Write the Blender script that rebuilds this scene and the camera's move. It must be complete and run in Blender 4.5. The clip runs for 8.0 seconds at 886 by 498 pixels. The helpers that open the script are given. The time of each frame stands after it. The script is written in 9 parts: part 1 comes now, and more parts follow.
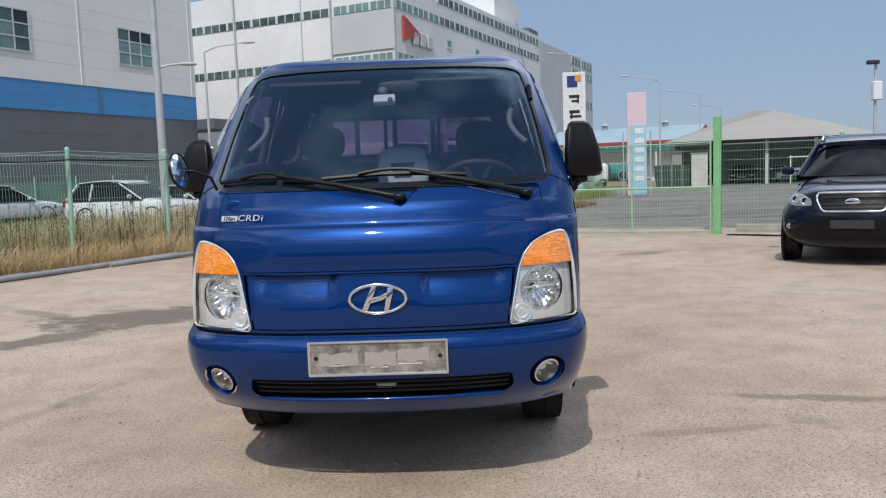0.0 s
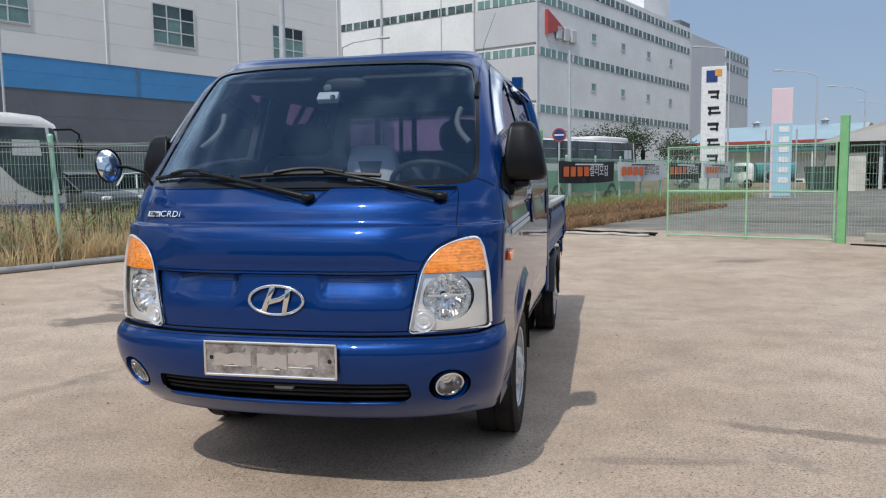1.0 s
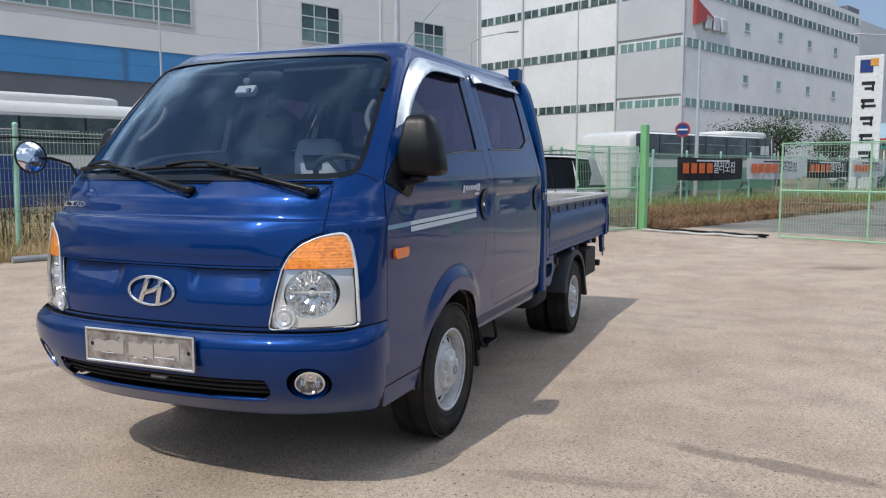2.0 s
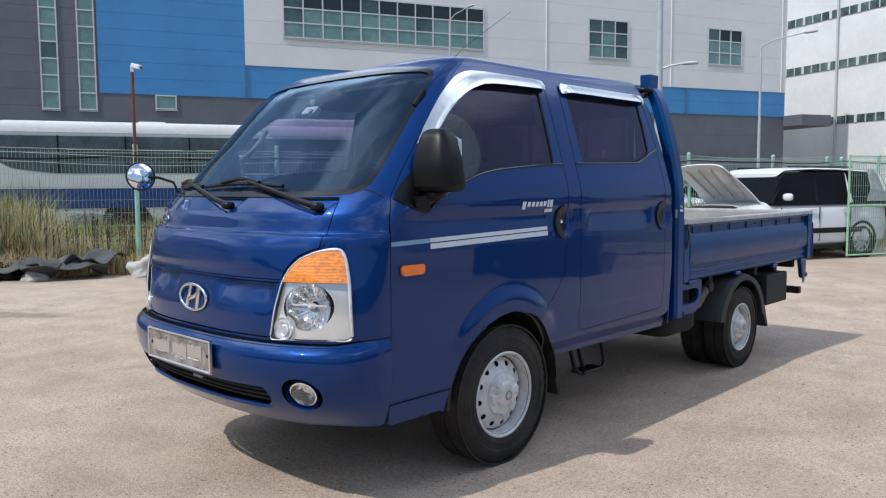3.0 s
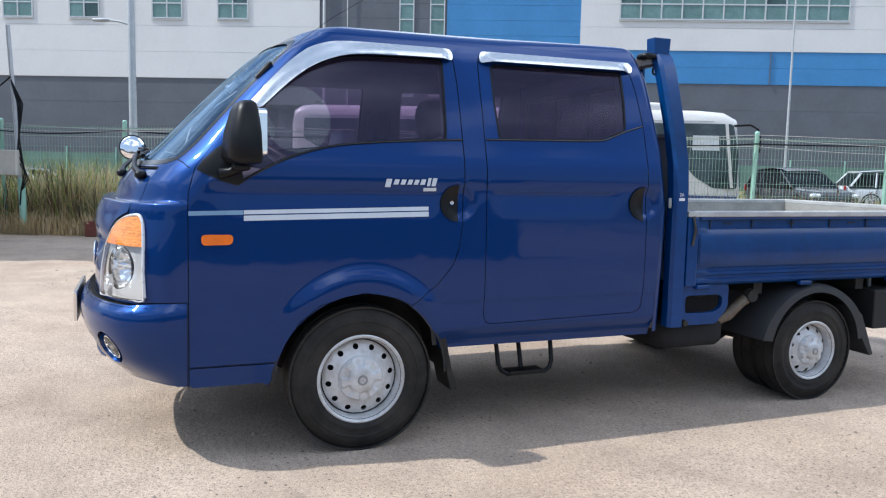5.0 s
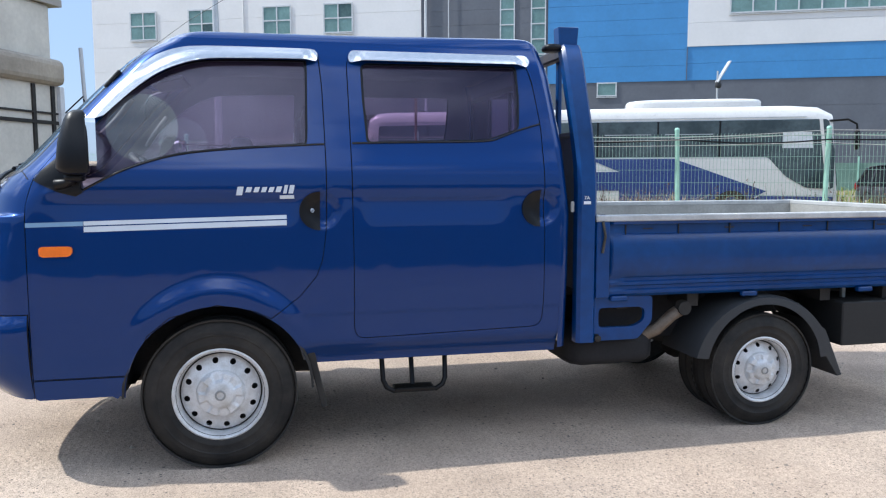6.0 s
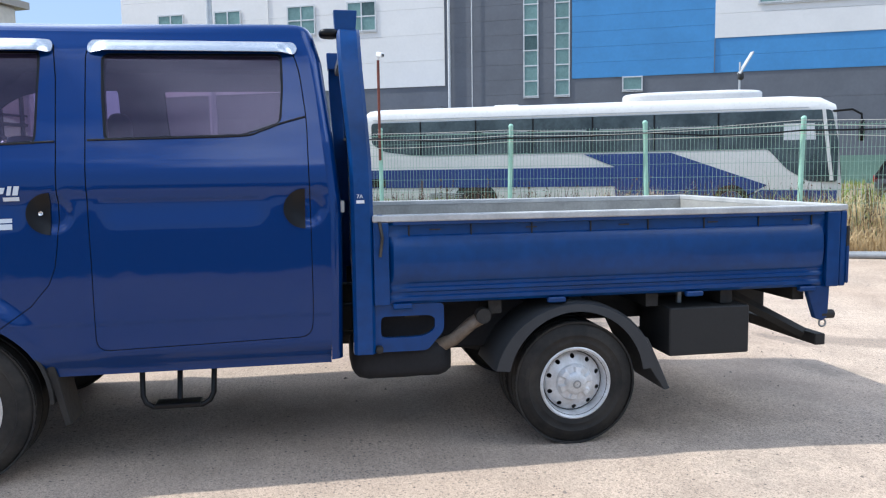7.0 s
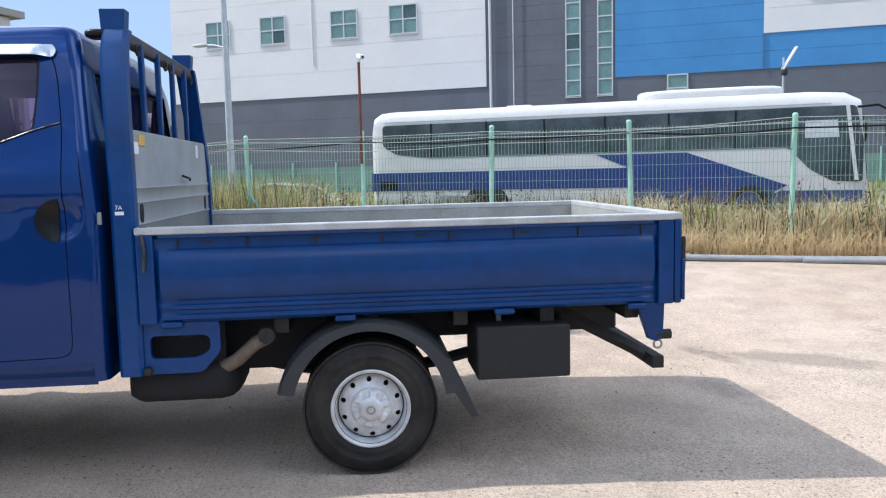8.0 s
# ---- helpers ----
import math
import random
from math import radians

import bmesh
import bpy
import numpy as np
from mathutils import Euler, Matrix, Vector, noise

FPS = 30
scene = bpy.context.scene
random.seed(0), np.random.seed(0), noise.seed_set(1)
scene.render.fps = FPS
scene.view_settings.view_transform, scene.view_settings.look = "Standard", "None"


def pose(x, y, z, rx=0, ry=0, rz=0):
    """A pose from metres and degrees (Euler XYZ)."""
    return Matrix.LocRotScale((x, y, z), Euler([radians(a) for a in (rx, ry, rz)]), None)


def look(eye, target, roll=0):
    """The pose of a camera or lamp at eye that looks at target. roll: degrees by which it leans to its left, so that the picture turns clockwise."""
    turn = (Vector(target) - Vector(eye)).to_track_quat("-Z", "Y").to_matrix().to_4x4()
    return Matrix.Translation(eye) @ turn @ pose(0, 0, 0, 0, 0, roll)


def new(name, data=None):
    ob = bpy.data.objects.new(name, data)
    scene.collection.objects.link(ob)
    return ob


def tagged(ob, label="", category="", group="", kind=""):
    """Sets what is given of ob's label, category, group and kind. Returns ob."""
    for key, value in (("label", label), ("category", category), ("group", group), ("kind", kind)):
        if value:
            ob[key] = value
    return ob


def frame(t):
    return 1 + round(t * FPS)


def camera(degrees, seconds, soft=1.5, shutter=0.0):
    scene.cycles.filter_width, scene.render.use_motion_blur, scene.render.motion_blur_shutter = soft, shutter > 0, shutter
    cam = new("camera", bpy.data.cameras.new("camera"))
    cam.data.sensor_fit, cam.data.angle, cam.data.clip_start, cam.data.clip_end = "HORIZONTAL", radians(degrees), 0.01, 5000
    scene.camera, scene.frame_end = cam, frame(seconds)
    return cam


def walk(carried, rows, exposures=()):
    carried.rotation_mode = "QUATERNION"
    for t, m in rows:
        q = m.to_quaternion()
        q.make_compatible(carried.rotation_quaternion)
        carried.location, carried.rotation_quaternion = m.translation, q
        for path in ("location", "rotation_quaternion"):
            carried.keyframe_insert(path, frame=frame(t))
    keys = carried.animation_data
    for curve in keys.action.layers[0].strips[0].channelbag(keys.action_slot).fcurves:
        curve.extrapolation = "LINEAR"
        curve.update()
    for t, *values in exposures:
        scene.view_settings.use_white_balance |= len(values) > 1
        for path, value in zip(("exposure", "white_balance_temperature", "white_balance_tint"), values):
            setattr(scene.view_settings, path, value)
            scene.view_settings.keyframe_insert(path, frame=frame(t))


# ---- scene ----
cam = camera(59.6, 8.0, soft=1.2)
EXPOSURES = [(0, 0.12, 6150, 9), (1.2, 0.13, 6150, 9), (2.5, 0.23, 5980, 9), (3.5, 0.42, 5890, 8), (4.2, 0.56, 5870, 8), (5.5, 0.82, 5800, 8), (6.5, 0.94, 5780, 8), (8, 0.88, 5830, 9)]
PATH = [
    (0, (0.116, 0.643, 1.297), (0.062, 2.634, 1.109), -2.0),
    (0.5, (0.518, 0.716, 1.301), (0.272, 2.691, 1.108), -2.0),
    (1, (1.011, 0.876, 1.304), (0.598, 2.823, 1.111), -0.7),
    (1.2, (1.228, 0.925, 1.315), (0.753, 2.854, 1.084), -0.5),
    (2.3, (2.23, 1.462, 1.296), (1.275, 3.211, 1.126), -0.4),
    (2.5, (2.414, 1.583, 1.298), (1.298, 3.235, 1.148), -0.8),
    (3, (2.829, 1.98, 1.296), (1.448, 3.417, 1.134), -0.4),
    (3.5, (3.216, 2.375, 1.294), (1.722, 3.692, 1.108), 1.3),
    (4, (3.484, 2.843, 1.25), (1.794, 3.895, 1.054), 1.6),
    (4.2, (3.583, 3.043, 1.272), (1.873, 4.058, 1.064), 1.5),
    (5.3, (3.958, 4.171, 1.272), (2.061, 4.775, 1.077), 0.9),
    (5.5, (4.005, 4.401, 1.277), (2.094, 4.959, 1.089), 0.6),
    (6, (3.978, 4.955, 1.276), (2.036, 5.388, 1.081), -0.1),
    (6.5, (3.956, 5.555, 1.277), (2.004, 5.943, 1.081), -0.3),
    (7, (3.909, 6.177, 1.264), (1.948, 6.517, 1.063), -0.8),
    (7.5, (3.855, 6.785, 1.278), (1.895, 7.132, 1.08), -0.7),
    (8, (3.789, 7.354, 1.268), (1.809, 7.558, 1.073), -1.3),
]
walk(cam, [(t, look(eye, target, roll)) for t, eye, target, roll in PATH], exposures=EXPOSURES)

# ---------------------------------------------------------------- light
SUN_FROM = Vector((-0.155, -0.80, 1.0)).normalized()
elev = math.asin(SUN_FROM.z)
azim = math.atan2(SUN_FROM.x, SUN_FROM.y)
world = bpy.data.worlds.new("sky")
scene.world = world
world.use_nodes = True
wn = world.node_tree.nodes
wl = world.node_tree.links
sky = wn.new("ShaderNodeTexSky")
sky.sky_type = "NISHITA"
sky.sun_disc = False
sky.sun_elevation = elev
sky.sun_rotation = azim
sky.altitude = 0
sky.air_density = 1.2
sky.dust_density = 0.6
sky.ozone_density = 3.0
haze = wn.new("ShaderNodeMix")  # summer haze: an even veil over the clear sky
haze.data_type = "RGBA"
haze.inputs[0].default_value = 0.86
haze.inputs[7].default_value = (1.64, 2.08, 2.90, 1)
wl.new(sky.outputs["Color"], haze.inputs[6])
# scattered summer clouds over the whole sky
way = wn.new("ShaderNodeTexCoord")
flat = wn.new("ShaderNodeMapping")
flat.inputs["Location"].default_value = (2.83, 0.7, 0.0)
flat.inputs["Scale"].default_value = (1.0, 1.0, 2.2)
wl.new(way.outputs["Generated"], flat.inputs["Vector"])
puff = wn.new("ShaderNodeTexNoise")
puff.inputs["Scale"].default_value = 1.7
puff.inputs["Detail"].default_value = 7
puff.inputs["Roughness"].default_value = 0.55
wl.new(flat.outputs["Vector"], puff.inputs["Vector"])
cover = wn.new("ShaderNodeMapRange")
cover.interpolation_type = "SMOOTHSTEP"
cover.inputs["From Min"].default_value = 0.45
cover.inputs["From Max"].default_value = 0.70
wl.new(puff.outputs["Fac"], cover.inputs["Value"])
high = wn.new("ShaderNodeSeparateXYZ")
wl.new(way.outputs["Generated"], high.inputs[0])
veil = wn.new("ShaderNodeMapRange")  # clouds dissolve into the haze towards the horizon
veil.interpolation_type = "SMOOTHSTEP"
veil.inputs["From Min"].default_value = 0.22
veil.inputs["From Max"].default_value = 0.50
wl.new(high.outputs["Z"], veil.inputs["Value"])
seen = wn.new("ShaderNodeMath")
seen.operation = "MULTIPLY"
wl.new(cover.outputs["Result"], seen.inputs[0])
wl.new(veil.outputs["Result"], seen.inputs[1])
cloud = wn.new("ShaderNodeMix")
cloud.data_type = "RGBA"
cloud.inputs[7].default_value = (13.0, 13.5, 14.2, 1)
wl.new(seen.outputs[0], cloud.inputs[0])
wl.new(haze.outputs[2], cloud.inputs[6])
wl.new(cloud.outputs[2], wn["Background"].inputs["Color"])
wn["Background"].inputs["Strength"].default_value = 0.149
sun = new("sun", bpy.data.lights.new("sun", "SUN"))
sun.data.energy = 2.55
sun.data.angle = radians(0.6)
sun.data.color = (1.0, 0.93, 0.82)
sun.matrix_world = look(SUN_FROM * 50, (0, 0, 0))

# ---------------------------------------------------------------- materials


def nodes_of(name):
    m = bpy.data.materials.new(name)
    m.use_nodes = True
    nt = m.node_tree
    return m, nt, nt.nodes["Principled BSDF"]


def link(nt, a, b):
    nt.links.new(a, b)


def noise_node(nt, scale, detail=4, rough=0.55, src=None):
    n = nt.nodes.new("ShaderNodeTexNoise")
    n.inputs["Scale"].default_value = scale
    n.inputs["Detail"].default_value = detail
    n.inputs["Roughness"].default_value = rough
    if src is not None:
        link(nt, src, n.inputs["Vector"])
    return n


def ramp_node(nt, fac, stops):
    r = nt.nodes.new("ShaderNodeValToRGB")
    els = r.color_ramp.elements
    while len(els) < len(stops):
        els.new(0.5)
    for e, (p, c) in zip(els, stops):
        e.position = p
        e.color = (*c, 1) if len(c) == 3 else c
    link(nt, fac, r.inputs["Fac"])
    return r


def mix_rgb(nt, fac, a, b, mode="MIX"):
    n = nt.nodes.new("ShaderNodeMix")
    n.data_type = "RGBA"
    n.blend_type = mode
    for i, v in ((0, fac), (6, a), (7, b)):
        if isinstance(v, bpy.types.NodeSocket):
            link(nt, v, n.inputs[i])
        elif isinstance(v, (int, float)):
            n.inputs[i].default_value = v
        else:
            n.inputs[i].default_value = (*v, 1)
    return n.outputs[2]


def grey(v):
    return (v, v, v)


def mat(name, col, rough=0.5, metal=0.0, vary=0.2, scale=6.0, bump=0.0, bscale=80.0, coat=0.0, col2=None, rvary=0.1, random_col=0.0):
    """A plain material with tone, roughness and relief varied at two scales."""
    m, nt, p = nodes_of(name)
    tc = nt.nodes.new("ShaderNodeTexCoord").outputs["Object"]
    big = noise_node(nt, scale, 5, 0.6, tc)
    small = noise_node(nt, scale * 11, 3, 0.6, tc)
    dark = col2 or tuple(c * (1 - vary) for c in col)
    f1 = ramp_node(nt, big.outputs["Fac"], [(0.35, grey(0)), (0.7, grey(1))])
    c = mix_rgb(nt, f1.outputs["Color"], col, dark)
    f2 = ramp_node(nt, small.outputs["Fac"], [(0.3, grey(1 - vary * 0.6)), (0.7, grey(1.0))])
    c = mix_rgb(nt, 1.0, c, f2.outputs["Color"], "MULTIPLY")
    if random_col:
        oi = nt.nodes.new("ShaderNodeObjectInfo")
        f3 = ramp_node(nt, oi.outputs["Random"], [(0.0, grey(1 - random_col)), (1.0, grey(1.0))])
        c = mix_rgb(nt, 1.0, c, f3.outputs["Color"], "MULTIPLY")
    link(nt, c, p.inputs["Base Color"])
    mr = nt.nodes.new("ShaderNodeMapRange")
    mr.inputs["To Min"].default_value = max(0.02, rough - rvary)
    mr.inputs["To Max"].default_value = min(1.0, rough + rvary)
    link(nt, small.outputs["Fac"], mr.inputs["Value"])
    link(nt, mr.outputs["Result"], p.inputs["Roughness"])
    p.inputs["Metallic"].default_value = metal
    p.inputs["Coat Weight"].default_value = coat
    p.inputs["Coat Roughness"].default_value = 0.06
    if bump:
        bn = noise_node(nt, bscale, 4, 0.6, tc)
        b = nt.nodes.new("ShaderNodeBump")
        b.inputs["Strength"].default_value = bump
        b.inputs["Distance"].default_value = 0.01
        link(nt, bn.outputs["Fac"], b.inputs["Height"])
        link(nt, b.outputs["Normal"], p.inputs["Normal"])
    return m


def paint(name, col, dusty=0.25, metal=0.25, rough=0.32):
    """Car paint under clear coat with a thin film of dust."""
    m, nt, p = nodes_of(name)
    tc = nt.nodes.new("ShaderNodeTexCoord").outputs["Object"]
    big = noise_node(nt, 2.3, 5, 0.6, tc)
    flake = noise_node(nt, 900, 1, 0.5, tc)
    f = ramp_node(nt, flake.outputs["Fac"], [(0.3, grey(0.85)), (0.75, grey(1.15))])
    c = mix_rgb(nt, 1.0, col, f.outputs["Color"], "MULTIPLY")
    d = ramp_node(nt, big.outputs["Fac"], [(0.42, grey(0)), (0.85, grey(dusty))])
    c = mix_rgb(nt, d.outputs["Color"], c, tuple(x * 0.75 + 0.05 for x in col))
    link(nt, c, p.inputs["Base Color"])
    p.inputs["Metallic"].default_value = metal
    p.inputs["Roughness"].default_value = rough
    p.inputs["Coat Weight"].default_value = 1.0
    p.inputs["Coat IOR"].default_value = 1.39
    p.inputs["Specular IOR Level"].default_value = 0.05
    mr = nt.nodes.new("ShaderNodeMapRange")
    mr.inputs["To Min"].default_value = 0.015
    mr.inputs["To Max"].default_value = 0.05
    link(nt, big.outputs["Fac"], mr.inputs["Value"])
    link(nt, mr.outputs["Result"], p.inputs["Coat Roughness"])
    wob = noise_node(nt, 5.0, 2, 0.5, tc)
    b = nt.nodes.new("ShaderNodeBump")
    b.inputs["Strength"].default_value = 0.04
    b.inputs["Distance"].default_value = 0.02
    link(nt, wob.outputs["Fac"], b.inputs["Height"])
    link(nt, b.outputs["Normal"], p.inputs["Coat Normal"])
    return m


def glass(name, tint, gloss_rough=0.01, ior=1.5, dirt=0.03, sheen=(1, 1, 1), film=(0.5, 0.48, 0.45)):
    """A thin pane: clear tint, with gloss by Fresnel, and a faint film of dust and painted sheen."""
    m = bpy.data.materials.new(name)
    m.use_nodes = True
    nt = m.node_tree
    nt.nodes.clear()
    out = nt.nodes.new("ShaderNodeOutputMaterial")
    tr = nt.nodes.new("ShaderNodeBsdfTransparent")
    tr.inputs["Color"].default_value = (*tint, 1)
    gl = nt.nodes.new("ShaderNodeBsdfGlossy")
    gl.inputs["Roughness"].default_value = gloss_rough
    gl.inputs["Color"].default_value = (*sheen, 1)
    df = nt.nodes.new("ShaderNodeBsdfDiffuse")
    df.inputs["Color"].default_value = (*film, 1)
    tc = nt.nodes.new("ShaderNodeTexCoord").outputs["Object"]
    dn = noise_node(nt, 7, 5, 0.65, tc)
    dr = ramp_node(nt, dn.outputs["Fac"], [(0.3, grey(dirt * 0.6)), (0.75, grey(dirt))])
    fr = nt.nodes.new("ShaderNodeFresnel")
    fr.inputs["IOR"].default_value = ior
    m1 = nt.nodes.new("ShaderNodeMixShader")
    link(nt, dr.outputs["Color"], m1.inputs[0])
    link(nt, tr.outputs[0], m1.inputs[1])
    link(nt, df.outputs[0], m1.inputs[2])
    m2 = nt.nodes.new("ShaderNodeMixShader")
    link(nt, fr.outputs[0], m2.inputs[0])
    link(nt, m1.outputs[0], m2.inputs[1])
    link(nt, gl.outputs[0], m2.inputs[2])
    link(nt, m2.outputs[0], out.inputs["Surface"])
    return m


BLUE = paint("blue_car_paint", (0.0008, 0.0292, 0.146), dusty=0.003, metal=0.42, rough=0.36)
BLUE_BED = mat("weathered_blue_paint", (0.0010, 0.046, 0.190), rough=0.36, metal=0.0, vary=0.35, scale=2.0, bump=0.05, bscale=30, coat=0.12)
BLUE_BED.node_tree.nodes["Principled BSDF"].inputs["Specular IOR Level"].default_value = 0.3
BLACK = mat("black_plastic", (0.006, 0.006, 0.007), rough=0.36, vary=0.35, scale=9, bump=0.08, bscale=300)
BLACK.node_tree.nodes["Principled BSDF"].inputs["Specular IOR Level"].default_value = 0.25
CERAMIC = mat("black_glass_border", (0.006, 0.006, 0.007), rough=0.18, vary=0.2)
SEAM = mat("dark_gap", (0.006, 0.006, 0.008), rough=0.8)
UNDER = mat("grimy_black_underbody", (0.009, 0.0088, 0.0085), rough=0.7, vary=0.5, scale=9, bump=0.3, bscale=40, col2=(0.026, 0.022, 0.018))
RUBBER = mat("tyre_rubber", (0.014, 0.0135, 0.013), rough=0.75, vary=0.4, scale=7, bump=0.15, bscale=120, col2=(0.042, 0.037, 0.031))
RUBBER.node_tree.nodes["Principled BSDF"].inputs["Specular IOR Level"].default_value = 0.3
CHROME = mat("chrome", (0.8, 0.8, 0.8), rough=0.1, metal=1.0, vary=0.05, rvary=0.05)
SILVER = mat("silver_wheel_paint", (0.70, 0.71, 0.72), rough=0.42, metal=0.15, vary=0.28, scale=16, col2=(0.48, 0.465, 0.44))
GALV = mat("worn_grey_sheet_metal", (0.34, 0.345, 0.34), rough=0.5, metal=0.35, vary=0.25, scale=4, bump=0.05, bscale=30)
GREYBED = mat("grey_bed_lining", (0.38, 0.37, 0.34), rough=0.6, vary=0.3, scale=5, bump=0.1, bscale=90)
CAPRAIL = mat("worn_white_rail_paint", (0.50, 0.50, 0.49), rough=0.45, vary=0.25, scale=8)
# blue film and sheen paint the sky's reflection into the windscreen
WS_GLASS = glass("windscreen_glass", (0.68, 0.75, 0.84), dirt=0.048, ior=1.66, sheen=(0.60, 0.80, 1.0), film=(0.06, 0.17, 0.40))
TINT = glass("smoked_glass", (0.50, 0.405, 0.53), dirt=0.08, sheen=(0.82, 0.78, 1.0), film=(0.26, 0.19, 0.36))
TINT_CLEAR = glass("clear_patch_glass", (0.78, 0.78, 0.82), dirt=0.16, film=(0.46, 0.46, 0.52))
LENS = glass("lamp_lens", (0.93, 0.94, 0.95), dirt=0.03)
REFLECTOR = mat("lamp_reflector", (0.88, 0.89, 0.91), rough=0.20, metal=0.55, vary=0.06, scale=20, bump=0.5, bscale=14)
BOWL_METAL = mat("bright_lamp_bowl", (0.94, 0.95, 0.96), rough=0.10, metal=0.9, vary=0.04)
HOUSING = mat("lamp_housing_mirror", (0.92, 0.92, 0.92), rough=0.18, metal=0.45, vary=0.05, scale=20, bump=0.15, bscale=9)


def ribbed_amber():
    """Amber lens with moulded ribs; glints of ribs and of facets behind are painted as tone."""
    m, nt, p = nodes_of("amber_lens")
    tc = nt.nodes.new("ShaderNodeTexCoord").outputs["Object"]
    mp = nt.nodes.new("ShaderNodeMapping")
    mp.inputs["Scale"].default_value = (1, 1, 1.6)
    link(nt, tc, mp.inputs["Vector"])
    wv = nt.nodes.new("ShaderNodeTexWave")
    wv.bands_direction = "Z"
    wv.inputs["Scale"].default_value = 17
    wv.inputs["Distortion"].default_value = 1.2
    wv.inputs["Detail Scale"].default_value = 3
    link(nt, mp.outputs["Vector"], wv.inputs["Vector"])
    vo = nt.nodes.new("ShaderNodeTexVoronoi")
    vo.inputs["Scale"].default_value = 70
    link(nt, mp.outputs["Vector"], vo.inputs["Vector"])
    # deeper amber in a low crescent, paler over the rest of the lens
    sep = nt.nodes.new("ShaderNodeSeparateXYZ")
    link(nt, tc, sep.inputs[0])

    def calc(op, a, b):
        nd = nt.nodes.new("ShaderNodeMath")
        nd.operation = op
        for i, v in enumerate((a, b)):
            if isinstance(v, float):
                nd.inputs[i].default_value = v
            else:
                link(nt, v, nd.inputs[i])
        return nd.outputs[0]

    ex = calc("DIVIDE", calc("SUBTRACT", calc("ABSOLUTE", sep.outputs["X"], 0.0), 0.615), 0.095)
    ez = calc("DIVIDE", calc("SUBTRACT", sep.outputs["Z"], 0.925), 0.052)
    cup = calc("ADD", calc("MULTIPLY", ex, ex), calc("MULTIPLY", ez, ez))
    cup = calc("ADD", cup, calc("MULTIPLY", calc("SUBTRACT", vo.outputs["Distance"], 0.4), 0.5))
    depth = ramp_node(nt, cup, [(0.0, (0.80, 0.20, 0.004, 1)), (0.72, (0.86, 0.27, 0.010, 1)), (1.0, (0.90, 0.30, 0.05, 1))])
    c = mix_rgb(nt, wv.outputs["Color"], depth.outputs["Color"], (0.94, 0.42, 0.12))
    c = mix_rgb(nt, 0.92, c, depth.outputs["Color"])
    f = ramp_node(nt, vo.outputs["Color"], [(0.2, grey(0.74)), (0.55, grey(1.0)), (0.9, grey(1.12))])
    c = mix_rgb(nt, 1.0, c, f.outputs["Color"], "MULTIPLY")
    link(nt, c, p.inputs["Base Color"])
    p.inputs["Roughness"].default_value = 0.25
    p.inputs["Coat Weight"].default_value = 1.0
    p.inputs["Coat Roughness"].default_value = 0.03
    b = nt.nodes.new("ShaderNodeBump")
    b.inputs["Strength"].default_value = 0.10
    b.inputs["Distance"].default_value = 0.01
    link(nt, wv.outputs["Color"], b.inputs["Height"])
    link(nt, b.outputs["Normal"], p.inputs["Normal"])
    return m


AMBER = ribbed_amber()
VISOR = mat("polished_visor_chrome", (0.70, 0.71, 0.72), rough=0.20, metal=0.80, vary=0.06, scale=3, bump=0.06, bscale=6)
LAMP_RIM = mat("pale_silver_rim", (0.72, 0.73, 0.75), rough=0.3, metal=0.3, vary=0.08)
AMBER_SIDE = mat("orange_marker_lens", (0.95, 0.20, 0.01), rough=0.2, vary=0.15, scale=20, coat=0.8)
TRIM_GREY = mat("grey_interior_plastic", (0.16, 0.165, 0.17), rough=0.6, vary=0.15, scale=8)
SEAT = mat("dark_seat_cloth", (0.04, 0.04, 0.045), rough=0.9, vary=0.3, scale=14, bump=0.2, bscale=200)
CONSOLE = mat("pale_grey_plastic", (0.58, 0.60, 0.60), rough=0.5, vary=0.1)
MIRROR = mat("mirror_glass", (0.9, 0.9, 0.9), rough=0.02, metal=1.0, vary=0.02, rvary=0.01)
DECAL = mat("silver_white_decal", (0.62, 0.66, 0.70), rough=0.35, vary=0.08)
DECAL_BLUE = mat("pale_blue_decal", (0.22, 0.36, 0.52), rough=0.35, vary=0.1)
PLATE = mat("weathered_plate_metal", (0.50, 0.46, 0.43), rough=0.35, metal=0.4, vary=0.5, scale=16, col2=(0.13, 0.11, 0.10))
PLATE_BAR = mat("pale_beige_plate_patch", (0.40, 0.35, 0.31), rough=0.5, vary=0.12, scale=30)
DARKGREY = mat("dark_grey_plastic", (0.028, 0.030, 0.033), rough=0.6, vary=0.2, scale=9)
YELLOW = mat("faded_yellow_label", (0.75, 0.45, 0.12), rough=0.6)
WHITE_LABEL = mat("white_label", (0.75, 0.76, 0.78), rough=0.5, vary=0.08)

# ---------------------------------------------------------------- mesh tools


def part(name, bm, material, parent=None, label="", smooth=None, m=None):
    """Links a bmesh as one mesh object, under a thing or a part."""
    me = bpy.data.meshes.new(name)
    if smooth is not None:
        for f in bm.faces:
            f.smooth = True
        for e in bm.edges:
            if len(e.link_faces) == 2 and e.calc_face_angle(0) > radians(smooth):
                e.smooth = False
    bm.to_mesh(me)
    bm.free()
    me.materials.append(material)
    ob = new(name, me)
    if parent is not None:
        ob.parent = parent
    if m is not None:
        ob.matrix_basis = m
    if label:
        ob["label"] = label
    return ob


def thing(name, m, label, category, group="", kind=""):
    ob = new(name)
    ob.matrix_basis = m
    ob.empty_display_size = 0.2
    return tagged(ob, label, category, group, kind)


